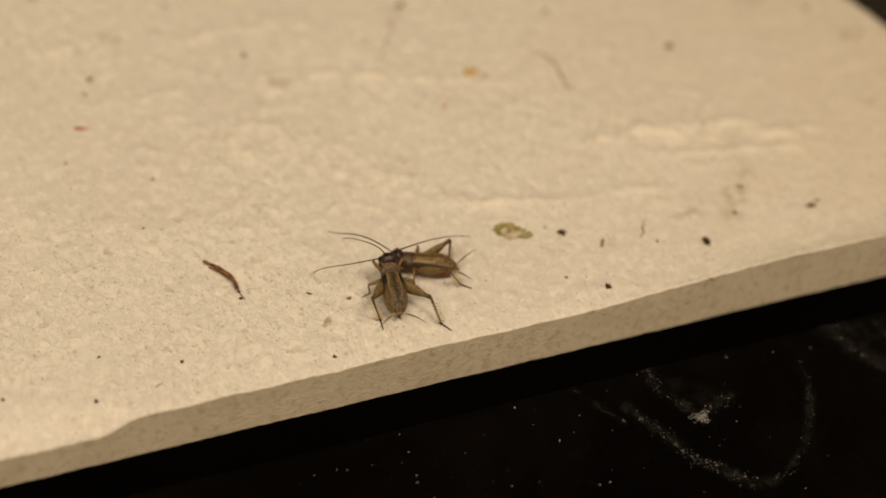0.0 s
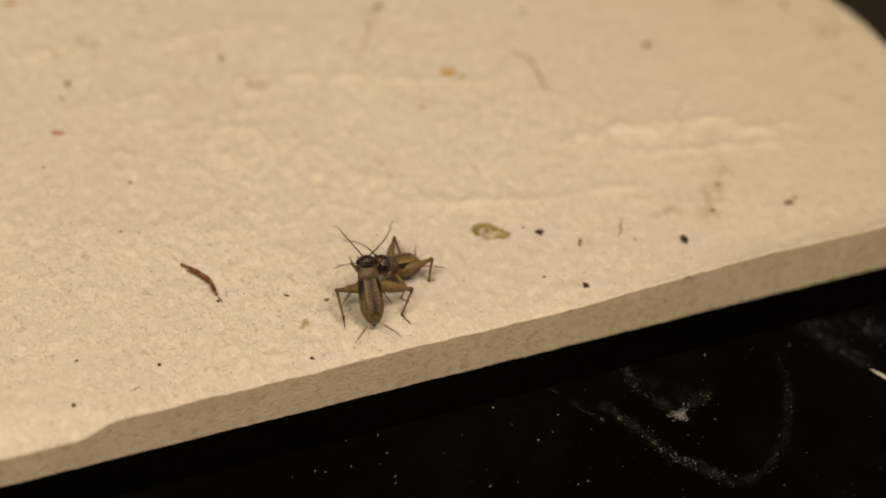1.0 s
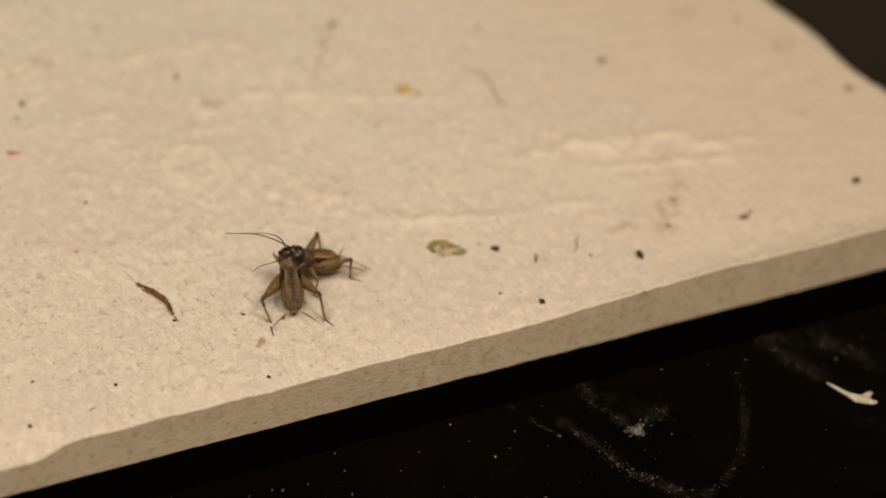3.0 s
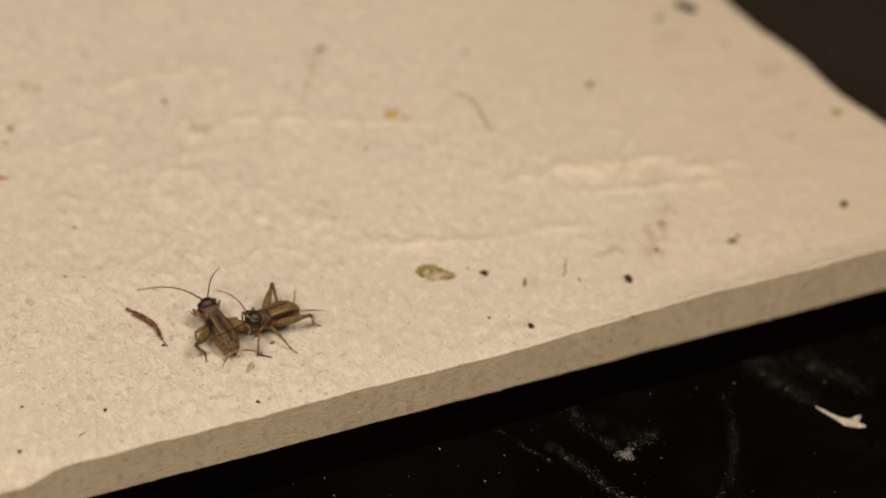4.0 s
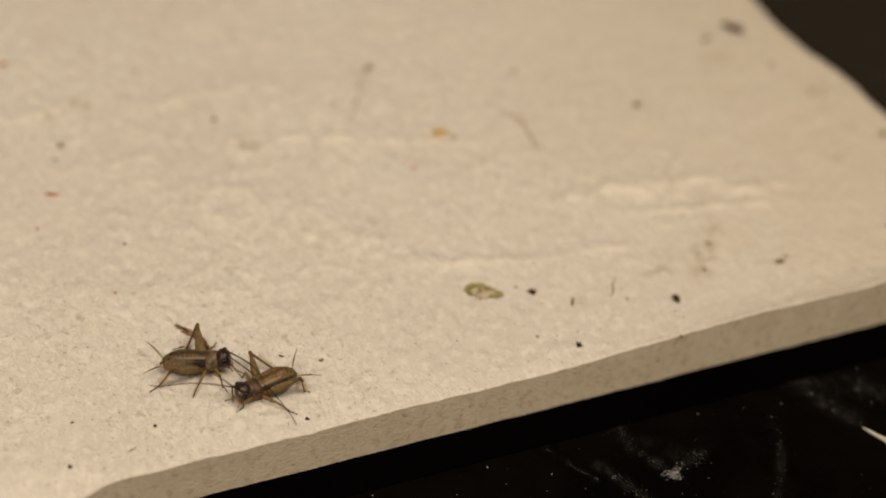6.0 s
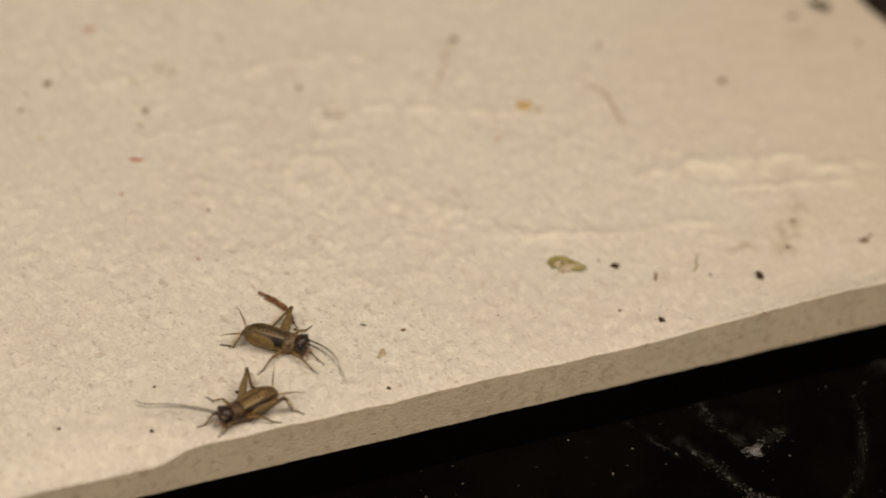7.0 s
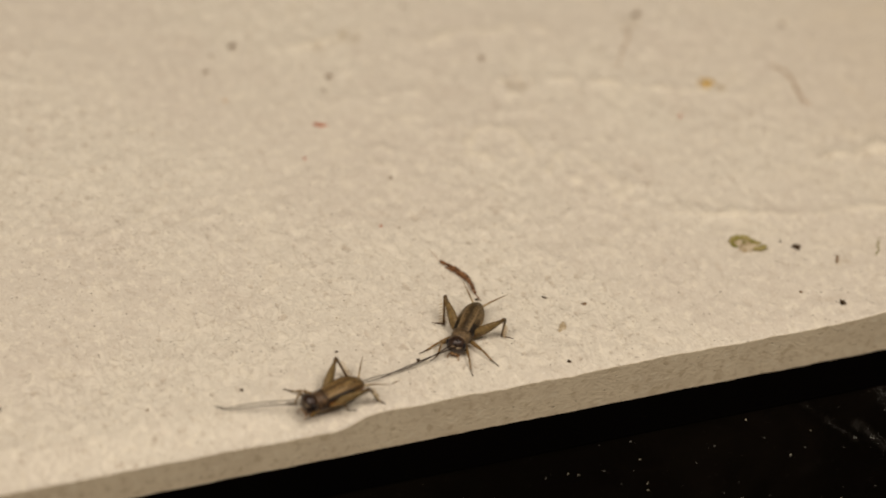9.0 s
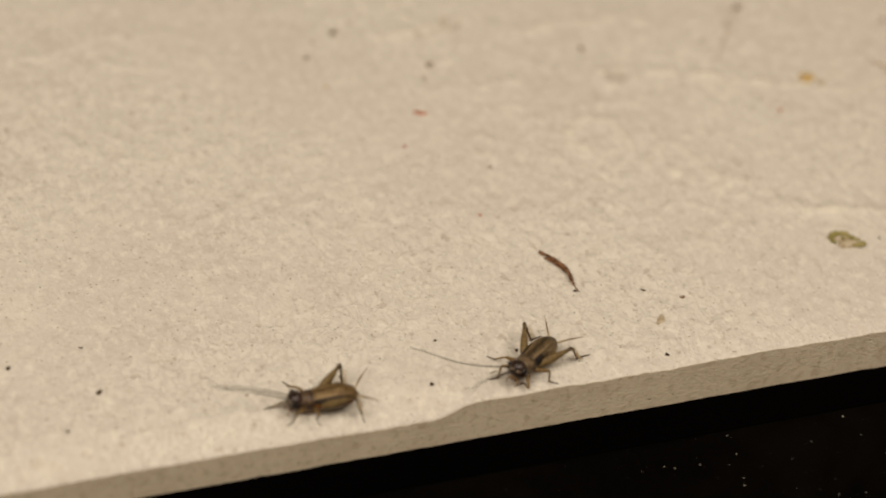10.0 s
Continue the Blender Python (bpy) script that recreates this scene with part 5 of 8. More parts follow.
    walk(dark_one_parts["mid_l_tarsus"], [(0, at(0.92, 3.81, -1.25, 15, 5, 113)), (0.5, at(-0.99, 3.90, -3.00, 16, 12, 146)), (1, at(-0.99, 3.90, -3.00, 16, 12, 146)), (1.5, at(-1.09, 3.87, -2.95, 16, 14, 148)),
        (2, at(-0.76, 3.99, -3.09, 14, 7, 139)), (2.5, at(-1.26, 3.82, -2.86, 15, 16, 152)), (2.7, at(-0.60, 4.05, -3.14, 10, 2, 134)), (3.8, at(0.78, 3.83, -1.62, 9, 5, 116)),
        (4, at(0.97, 3.80, -1.12, 9, 5, 112)), (4.3, at(1.18, 3.77, 0.49, 8, 8, 107)), (4.5, at(0.08, 3.95, -2.63, 10, 3, 126)), (4.7, at(0.48, 3.88, -2.15, 10, 4, 121)),
        (5, at(0.56, 3.87, -2.04, 10, 4, 120)), (5.2, at(-0.20, 4.00, -2.89, 11, 2, 130)), (6.3, at(3.53, 6.66, 0.18, 4, 8, 73)), (6.5, at(3.53, 6.66, 0.18, 4, 8, 73)),
        (6.8, at(3.53, 6.66, 0.18, 4, 8, 73)), (7, at(3.53, 6.66, 0.18, 4, 8, 73)), (7.3, at(3.53, 6.66, 0.18, 4, 8, 73)), (7.5, at(3.44, 6.89, 0.35, 4, 14, 75)),
        (7.8, at(3.44, 6.89, 0.35, 4, 14, 75)), (8, at(3.34, 6.48, -1.02, 5, 29, 78)), (8.2, at(3.46, 6.47, -0.95, 4, 23, 76)), (8.5, at(3.54, 6.22, -1.39, 3, 20, 74)),
        (8.8, at(3.88, 6.53, -0.47, 2, 12, 69)), (9, at(4.12, 6.71, 0.65, 1, 7, 67)), (9.3, at(1.89, 5.15, -0.98, 4, 8, 91)), (9.5, at(0.63, 4.21, -0.87, 7, 6, 114)),
        (9.8, at(0.59, 4.38, -0.96, 7, 6, 114)), (10, at(0.42, 4.15, -0.61, 7, 7, 118))])
    walk(dark_one_parts["hind_l_femur"], [(0, at(0.60, 1.55, 1.50, 30, -32, 145)), (0.25, at(0.57, 0.27, 2.64, 49, 3, 114)), (0.5, at(0.54, -1.02, 3.79, 50, 42, 89)), (1, at(0.44, -0.60, 2.42, 44, 23, 86)),
        (1.5, at(1.05, -2.17, 2.98, 46, 21, 97)), (2, at(0.60, 1.55, 1.50, 38, -22, 144)), (2.5, at(1.34, -1.40, 2.07, 46, 11, 104)), (2.7, at(0.60, 1.55, 1.50, 50, -24, 138)),
        (3.8, at(0.60, 1.55, 1.50, 54, -20, 134)), (4, at(0.60, 1.55, 1.50, 20, -22, 127)), (4.3, at(0.60, 1.55, 1.50, 29, -34, 155)), (4.5, at(0.60, 1.55, 1.50, 24, -12, 105)),
        (4.7, at(0.60, 1.55, 1.50, 37, -26, 125)), (5, at(0.60, 1.55, 1.50, 29, -28, 132)), (5.2, at(0.60, 1.55, 1.50, 75, -8, 118)), (6.3, at(0.60, 1.55, 1.50, 24, -31, 95)),
        (6.5, at(0.60, 1.55, 1.50, 19, -32, 97)), (6.8, at(0.60, 1.55, 1.50, 33, -29, 108)), (7, at(0.60, 1.55, 1.50, 54, -15, 96)), (7.3, at(0.60, 1.55, 1.50, 45, -23, 85)),
        (7.5, at(0.60, 1.55, 1.50, 11, -29, 161)), (7.8, at(0.60, 1.55, 1.50, 36, -24, 142)), (8, at(0.60, 1.55, 1.50, 33, -21, 119)), (8.2, at(0.60, 1.55, 1.50, 33, -21, 120)),
        (8.5, at(0.60, 1.55, 1.50, 22, -23, 131)), (8.8, at(0.60, 1.55, 1.50, -1, -29, 122)), (9, at(0.60, 1.55, 1.50, 9, -33, 119)), (9.3, at(0.60, 1.55, 1.50, 24, -25, 136)),
        (9.5, at(0.60, 1.55, 1.50, 13, -26, 151)), (9.8, at(0.60, 1.55, 1.50, 12, -26, 149)), (10, at(0.60, 1.55, 1.50, 17, -22, 151))])
    walk(dark_one_parts["hind_l_tibia"], [(0, at(-4.18, 4.90, 5.19, 61, 61, -140)), (0.25, at(-1.76, 4.46, 2.24, 14, 34, -172)), (0.5, at(0.66, 4.02, -0.70, -8, -1, -175)), (0.75, at(-0.78, 5.92, 0.74, 38, 30, -167)),
        (1, at(0.89, 5.59, -0.22, -24, 3, -174)), (1.25, at(-1.41, 6.16, 1.37, 21, 42, -167)), (1.5, at(0.30, 4.06, 0.50, -19, 4, 174)), (2, at(-4.54, 5.35, 4.10, 36, 14, 170)),
        (2.5, at(-0.28, 5.03, 0.83, -23, 1, -177)), (2.7, at(-4.11, 5.75, 4.30, 50, 24, -171)), (3.8, at(-3.93, 6.18, 3.87, 84, 40, -119)), (4, at(-3.24, 6.65, 4.11, 122, 57, -76)),
        (4.3, at(-4.59, 3.92, 5.38, 61, 63, -129)), (4.5, at(-1.11, 8.08, 2.91, 126, 61, -120)), (4.7, at(-2.91, 6.65, 4.54, 58, 51, -166)), (5, at(-3.47, 6.04, 4.79, 41, 49, -180)),
        (5.2, at(-2.65, 7.57, 2.40, 79, 13, -166)), (6.3, at(0.11, 7.46, 5.03, 119, 67, -131)), (6.5, at(-0.07, 7.34, 5.19, 119, 71, -133)), (6.8, at(-1.30, 7.30, 4.81, 73, 60, -164)),
        (7, at(-0.07, 8.17, 3.31, 106, 36, -129)), (7.3, at(1.20, 7.88, 4.17, 100, 49, -151)), (7.5, at(-5.13, 3.49, 4.82, 19, 59, -177)), (7.8, at(-4.40, 5.40, 4.29, 55, 49, -154)),
        (8, at(-2.56, 7.15, 3.99, 82, 59, -147)), (8.2, at(-2.60, 7.12, 4.03, 81, 59, -147)), (8.5, at(-3.55, 6.34, 4.23, 44, 61, 180)), (8.8, at(-2.61, 6.69, 4.80, -168, 84, -47)),
        (9, at(-2.26, 6.61, 5.22, 107, 82, -129)), (9.3, at(-3.90, 5.88, 4.44, 64, 66, -152)), (9.5, at(-4.83, 4.52, 4.55, 30, 66, -175)), (9.8, at(-4.71, 4.76, 4.52, 27, 65, 179)),
        (10, at(-4.96, 4.68, 4.14, 29, 56, -178))])
    walk(dark_one_parts["hind_l_tarsus"], [(0, at(-6.13, 3.29, 0.64, 0, -12, 180)), (0.5, at(-4.52, 3.59, -0.63, 18, -32, 153)), (1, at(-4.26, 5.02, -0.54, 6, -35, 171)), (1.5, at(-4.86, 4.64, 0.17, 16, -34, 156)),
        (2, at(-9.51, 6.24, 2.86, 6, -32, 163)), (2.5, at(-5.47, 4.74, 0.76, 9, -38, 167)), (2.7, at(-8.80, 4.98, 2.19, 0, -29, 174)), (3.8, at(-5.87, 2.71, 0.52, -15, -13, -155)),
        (4, at(-2.57, 3.93, -0.27, -2, -10, 159)), (4.3, at(-6.07, 2.09, 0.74, -5, 1, 180)), (4.5, at(-2.39, 5.88, -1.62, -6, -23, 158)), (4.7, at(-6.11, 5.83, 0.53, -6, -18, 157)),
        (5, at(-6.88, 6.02, 0.86, -10, -20, 170)), (5.2, at(-7.58, 6.37, 1.27, -11, -29, 174)), (6.3, at(-1.25, 5.90, 0.26, -28, 7, -152)), (6.5, at(-1.19, 6.13, 0.26, -28, 8, -158)),
        (6.8, at(-3.80, 6.58, 0.31, -22, 7, -131)), (7, at(-2.70, 4.86, 0.29, -23, 7, -136)), (7.3, at(-1.79, 6.20, 0.27, -23, 6, -142)), (7.5, at(-7.82, 3.33, 0.38, -22, 4, -135)),
        (7.8, at(-7.47, 3.90, 0.37, -22, 3, -131)), (8, at(-4.80, 5.71, -0.48, -17, -1, 177)), (8.2, at(-4.83, 5.65, -0.43, -16, -1, 174)), (8.5, at(-6.08, 6.34, -0.31, -13, 1, 141)),
        (8.8, at(-2.24, 6.31, -0.38, -14, 5, 138)), (9, at(-2.71, 6.04, 0.07, -14, 12, 105)), (9.3, at(-5.78, 4.86, -0.31, -12, 7, 117)), (9.5, at(-6.95, 4.34, -0.20, -10, 5, 129)),
        (9.8, at(-6.87, 4.78, -0.21, -9, 0, 146)), (10, at(-7.87, 4.56, -0.17, -9, 2, 153))])
    walk(dark_one_parts["ant_l"], [(0, at(6.10, 0.55, 3.70, 20, -51, 111)), (0.25, at(6.10, 0.55, 3.70, 62, -3, 75)), (0.5, at(6.10, 0.55, 3.70, 84, 53, 72)), (1, at(6.10, 0.55, 3.70, 18, 65, 3)),
        (1.25, at(6.10, 0.55, 3.70, 70, 10, 60)), (1.5, at(6.10, 0.55, 3.70, 72, -56, 80)), (1.75, at(6.10, 0.55, 3.70, 72, 14, 54)), (2, at(6.10, 0.55, 3.70, 1, 65, -25)),
        (2.5, at(6.10, 0.55, 3.70, 7, 81, -18)), (2.6, at(6.10, 0.55, 3.70, 77, 14, 70)), (2.7, at(6.10, 0.55, 3.70, 51, -55, 105)), (3.8, at(6.10, 0.55, 3.70, 39, -67, 119)),
        (4, at(6.10, 0.55, 3.70, 64, -33, 91)), (4.3, at(6.10, 0.55, 3.70, 44, -47, 119)), (4.5, at(6.10, 0.55, 3.70, 32, -50, 134)), (4.7, at(6.10, 0.55, 3.70, 9, -51, 163)),
        (5, at(6.10, 0.55, 3.70, -66, -66, -102)), (5.2, at(6.10, 0.55, 3.70, -47, -67, -124)), (5.75, at(6.10, 0.55, 3.70, -38, -30, -87)), (6.3, at(6.10, 0.55, 3.70, -11, -3, -51)),
        (6.5, at(6.10, 0.55, 3.70, -11, -3, -51)), (7, at(6.10, 0.55, 3.70, -21, -18, -51)), (7.5, at(6.10, 0.55, 3.70, -58, -22, -12)), (7.75, at(6.10, 0.55, 3.70, -107, -15, 3)),
        (8, at(6.10, 0.55, 3.70, -151, 0, 8)), (8.5, at(6.10, 0.55, 3.70, 166, -8, 5)), (9, at(6.10, 0.55, 3.70, -172, 2, -39)), (9.5, at(6.10, 0.55, 3.70, 167, -21, 1)),
        (10, at(6.10, 0.55, 3.70, 165, -22, 5))])
    walk(dark_one_parts["fore_r_femur"], [(0, at(3.30, -1.10, 1.50, 19, -26, -40)), (0.5, at(3.30, -1.10, 1.50, 19, -26, -40)), (1, at(3.30, -1.10, 1.50, 19, -26, -40)), (1.5, at(3.30, -1.10, 1.50, 19, -26, -40)),
        (2, at(3.30, -1.10, 1.50, 19, -26, -40)), (2.5, at(3.30, -1.10, 1.50, 19, -26, -40)), (2.7, at(3.30, -1.10, 1.50, 19, -26, -40)), (3.8, at(3.30, -1.10, 1.50, 19, -26, -40)),
        (4, at(3.30, -1.10, 1.50, 19, -26, -40)), (4.3, at(3.30, -1.10, 1.50, 19, -26, -40)), (4.5, at(3.30, -1.10, 1.50, 19, -26, -40)), (4.7, at(3.30, -1.10, 1.50, 19, -26, -40)),
        (5, at(3.30, -1.10, 1.50, 19, -26, -40)), (5.2, at(3.30, -1.10, 1.50, 19, -26, -40)), (6.3, at(3.30, -1.10, 1.50, 7, -4, -72)), (6.5, at(3.30, -1.10, 1.50, 7, -4, -72)),
        (6.8, at(3.30, -1.10, 1.50, 14, -10, -46)), (7, at(3.30, -1.10, 1.50, 17, 4, -25)), (7.3, at(3.30, -1.10, 1.50, 12, -21, -59)), (7.5, at(3.30, -1.10, 1.50, 4, -23, -81)),
        (7.8, at(3.30, -1.10, 1.50, -1, -24, -92)), (8, at(3.30, -1.10, 1.50, -3, 10, -100)), (8.2, at(3.30, -1.10, 1.50, 1, 7, -87)), (8.5, at(3.30, -1.10, 1.50, 8, 17, -66)),
        (8.8, at(3.30, -1.10, 1.50, 14, -5, -45)), (9, at(3.30, -1.10, 1.50, 19, -26, -35)), (9.3, at(3.30, -1.10, 1.50, 14, 15, -42)), (9.5, at(3.30, -1.10, 1.50, 13, 16, -48)),
        (9.8, at(3.30, -1.10, 1.50, 12, 13, -51)), (10, at(3.30, -1.10, 1.50, 12, -1, -52))])
    walk(dark_one_parts["fore_r_tibia"], [(0, at(5.31, -2.77, 2.76, 121, 70, 91)), (0.5, at(5.31, -2.77, 2.76, 121, 70, 91)), (1, at(5.31, -2.77, 2.76, 121, 70, 91)), (1.5, at(5.31, -2.77, 2.76, 121, 70, 91)),
        (2, at(5.31, -2.77, 2.76, 121, 70, 91)), (2.5, at(5.31, -2.77, 2.76, 121, 70, 91)), (2.7, at(5.31, -2.77, 2.76, 121, 70, 91)), (3.8, at(5.31, -2.77, 2.76, 121, 70, 91)),
        (4, at(5.31, -2.77, 2.76, 121, 70, 91)), (4.3, at(5.31, -2.77, 2.76, 121, 70, 91)), (4.5, at(5.31, -2.77, 2.76, 121, 70, 91)), (4.7, at(5.31, -2.77, 2.76, 121, 70, 91)),
        (5, at(5.31, -2.77, 2.76, 121, 70, 91)), (5.2, at(5.31, -2.77, 2.76, 121, 70, 91)), (6.3, at(4.22, -3.84, 1.72, -59, 39, -66)), (6.5, at(4.22, -3.84, 1.72, 8, 39, -66)),
        (6.8, at(5.27, -3.17, 1.99, 22, 48, -28)), (7, at(5.93, -2.31, 1.30, 20, 29, -16)), (7.3, at(4.68, -3.43, 2.52, 40, 72, -16)), (7.5, at(3.71, -3.75, 2.61, 17, 78, -63)),
        (7.8, at(3.21, -3.75, 2.67, -8, 84, -100)), (8, at(2.81, -3.91, 0.99, -92, 87, 168)), (8.2, at(3.46, -3.97, 1.12, 173, 81, 86)), (8.5, at(4.43, -3.63, 0.64, 119, 81, 51)),
        (8.8, at(5.33, -3.16, 1.76, 56, 73, 10)), (9, at(5.44, -2.60, 2.75, 26, 47, -6)), (9.3, at(5.38, -2.97, 0.73, 27, 58, -22)), (9.5, at(5.17, -3.16, 0.68, 22, 55, -33)),
        (9.8, at(5.09, -3.28, 0.85, 37, 70, -18)), (10, at(5.07, -3.40, 1.55, 63, 76, 10))])
    walk(dark_one_parts["fore_r_tarsus"], [(0, at(5.29, -1.94, 0.40, -6, 0, -23)), (0.5, at(5.29, -1.94, 0.40, -6, 0, -23)), (1, at(5.29, -1.94, 0.40, -6, 0, -23)), (1.5, at(5.29, -1.94, 0.40, -6, 0, -23)),
        (2, at(5.29, -1.94, 0.40, -6, 0, -23)), (2.5, at(5.29, -1.94, 0.40, -6, -0, -23)), (2.7, at(5.29, -1.94, 0.40, -6, -0, -23)), (3.8, at(5.29, -1.94, 0.40, -6, -0, -23)),
        (4, at(5.29, -1.94, 0.40, -6, -0, -23)), (4.3, at(5.29, -1.94, 0.40, -6, 13, -23)), (4.5, at(5.29, -1.94, 0.40, -6, -0, -23)), (4.7, at(5.29, -1.94, 0.40, -6, -0, -23)),
        (5, at(5.29, -1.94, 0.40, -6, 0, -23)), (5.2, at(5.29, -1.94, 0.40, -6, -0, -23)), (6.3, at(5.02, -5.62, 0.15, -5, 9, -69)), (6.5, at(5.02, -5.62, 0.15, -5, 9, -69)),
        (6.8, at(6.74, -3.95, 0.12, 1, 9, -40)), (7, at(8.03, -2.93, 0.10, 3, 10, -21)), (7.3, at(5.42, -3.65, 0.14, -2, 9, -50)), (7.5, at(3.95, -4.21, 0.17, -6, 9, -78)),
        (7.8, at(3.17, -3.99, 0.18, -8, 9, -93)), (8, at(2.67, -3.88, -1.51, -9, 7, -104)), (8.2, at(3.49, -3.58, -1.35, -7, 9, -87)), (8.5, at(4.67, -3.34, -1.83, -2, 13, -60)),
        (8.8, at(6.05, -3.02, -0.63, 3, 10, -35)), (9, at(7.13, -2.79, 0.91, 5, 6, -24)), (9.3, at(6.59, -3.46, -1.40, 4, 13, -36)), (9.5, at(6.35, -3.94, -1.38, 2, 12, -44)),
        (9.8, at(5.90, -3.55, -1.50, 2, 13, -44)), (10, at(5.65, -3.30, -0.88, 2, 11, -44))])
    walk(dark_one_parts["mid_r_femur"], [(0, at(1.90, -1.35, 1.40, -6, -2, -106)), (0.5, at(1.90, -1.35, 1.40, -15, 42, -136)), (1, at(1.90, -1.35, 1.40, -15, 42, -136)), (1.5, at(1.90, -1.35, 1.40, -16, 41, -137)),
        (2, at(1.90, -1.35, 1.40, -15, 43, -132)), (2.5, at(1.90, -1.35, 1.40, -16, 40, -139)), (2.7, at(1.90, -1.35, 1.40, -14, 44, -130)), (3.8, at(1.90, -1.35, 1.40, -6, 5, -108)),
        (4, at(1.90, -1.35, 1.40, -5, -4, -105)), (4.3, at(1.90, -1.35, 1.40, -6, -37, -101)), (4.5, at(1.90, -1.35, 1.40, -9, 24, -118)), (4.7, at(1.90, -1.35, 1.40, -7, 14, -112)),
        (5, at(1.90, -1.35, 1.40, -7, 12, -111)), (5.2, at(1.90, -1.35, 1.40, -11, 31, -122)), (6.3, at(1.90, -1.35, 1.40, -7, 3, -111)), (6.5, at(1.90, -1.35, 1.40, -7, 3, -111)),
        (6.8, at(1.90, -1.35, 1.40, -7, 4, -110)), (7, at(1.90, -1.35, 1.40, -7, -7, -108)), (7.3, at(1.90, -1.35, 1.40, -0, -14, -90)), (7.5, at(1.90, -1.35, 1.40, 4, -10, -78)),
        (7.8, at(1.90, -1.35, 1.40, -2, -24, -95)), (8, at(1.90, -1.35, 1.40, -7, -1, -109)), (8.2, at(1.90, -1.35, 1.40, -6, 2, -106)), (8.5, at(1.90, -1.35, 1.40, -4, 18, -103)),
        (8.8, at(1.90, -1.35, 1.40, 8, -5, -68)), (9, at(1.90, -1.35, 1.40, 15, -1, -40)), (9.3, at(1.90, -1.35, 1.40, 7, -3, -70)), (9.5, at(1.90, -1.35, 1.40, 0, -7, -90)),
        (9.8, at(1.90, -1.35, 1.40, 1, 2, -88)), (10, at(1.90, -1.35, 1.40, 1, 7, -87))])
    walk(dark_one_parts["mid_r_tibia"], [(0, at(1.05, -4.33, 1.50, -150, 79, 104)), (0.5, at(0.25, -2.96, -0.67, -21, 56, -143)), (1, at(0.25, -2.96, -0.67, -21, 56, -143)), (1.5, at(0.19, -2.94, -0.64, -21, 55, -144)),
        (2, at(0.38, -3.01, -0.73, -20, 58, -139)), (2.5, at(0.10, -2.91, -0.59, -21, 54, -146)), (2.7, at(0.47, -3.05, -0.76, -19, 58, -137)), (3.8, at(0.94, -4.29, 1.14, -142, 80, 110)),
        (4, at(1.09, -4.33, 1.63, -151, 79, 103)), (4.3, at(1.44, -3.78, 3.27, -76, 85, 179)), (4.5, at(0.57, -3.84, 0.12, -53, 80, -167)), (4.7, at(0.76, -4.13, 0.63, -111, 82, 139)),
        (5, at(0.80, -4.17, 0.74, -121, 82, 129)), (5.2, at(0.48, -3.59, -0.20, -33, 73, -149)), (6.3, at(0.77, -4.23, 1.22, -8, 18, -113)), (6.5, at(0.77, -4.23, 1.22, -8, 18, -113)),
        (6.8, at(0.82, -4.25, 1.17, -7, 19, -112)), (7, at(0.93, -4.27, 1.79, -8, 34, -114)), (7.3, at(1.89, -4.36, 2.16, -0, 44, -90)), (7.5, at(2.53, -4.34, 1.95, 6, 39, -74)),
        (7.8, at(1.63, -4.17, 2.65, -4, 60, -100)), (8, at(0.88, -4.28, 1.46, -19, 70, -127)), (8.2, at(1.03, -4.32, 1.29, -10, 55, -114)), (8.5, at(1.22, -4.22, 0.46, -5, 33, -105)),
        (8.8, at(3.07, -4.21, 1.68, 13, 53, -56)), (9, at(4.26, -3.36, 1.48, 15, 13, -37)), (9.3, at(2.98, -4.25, 1.58, 28, 75, -42)), (9.5, at(1.91, -4.42, 1.80, 1, 85, -89)),
        (9.8, at(2.01, -4.45, 1.31, 1, 60, -87)), (10, at(2.08, -4.42, 1.03, 1, 38, -86))])
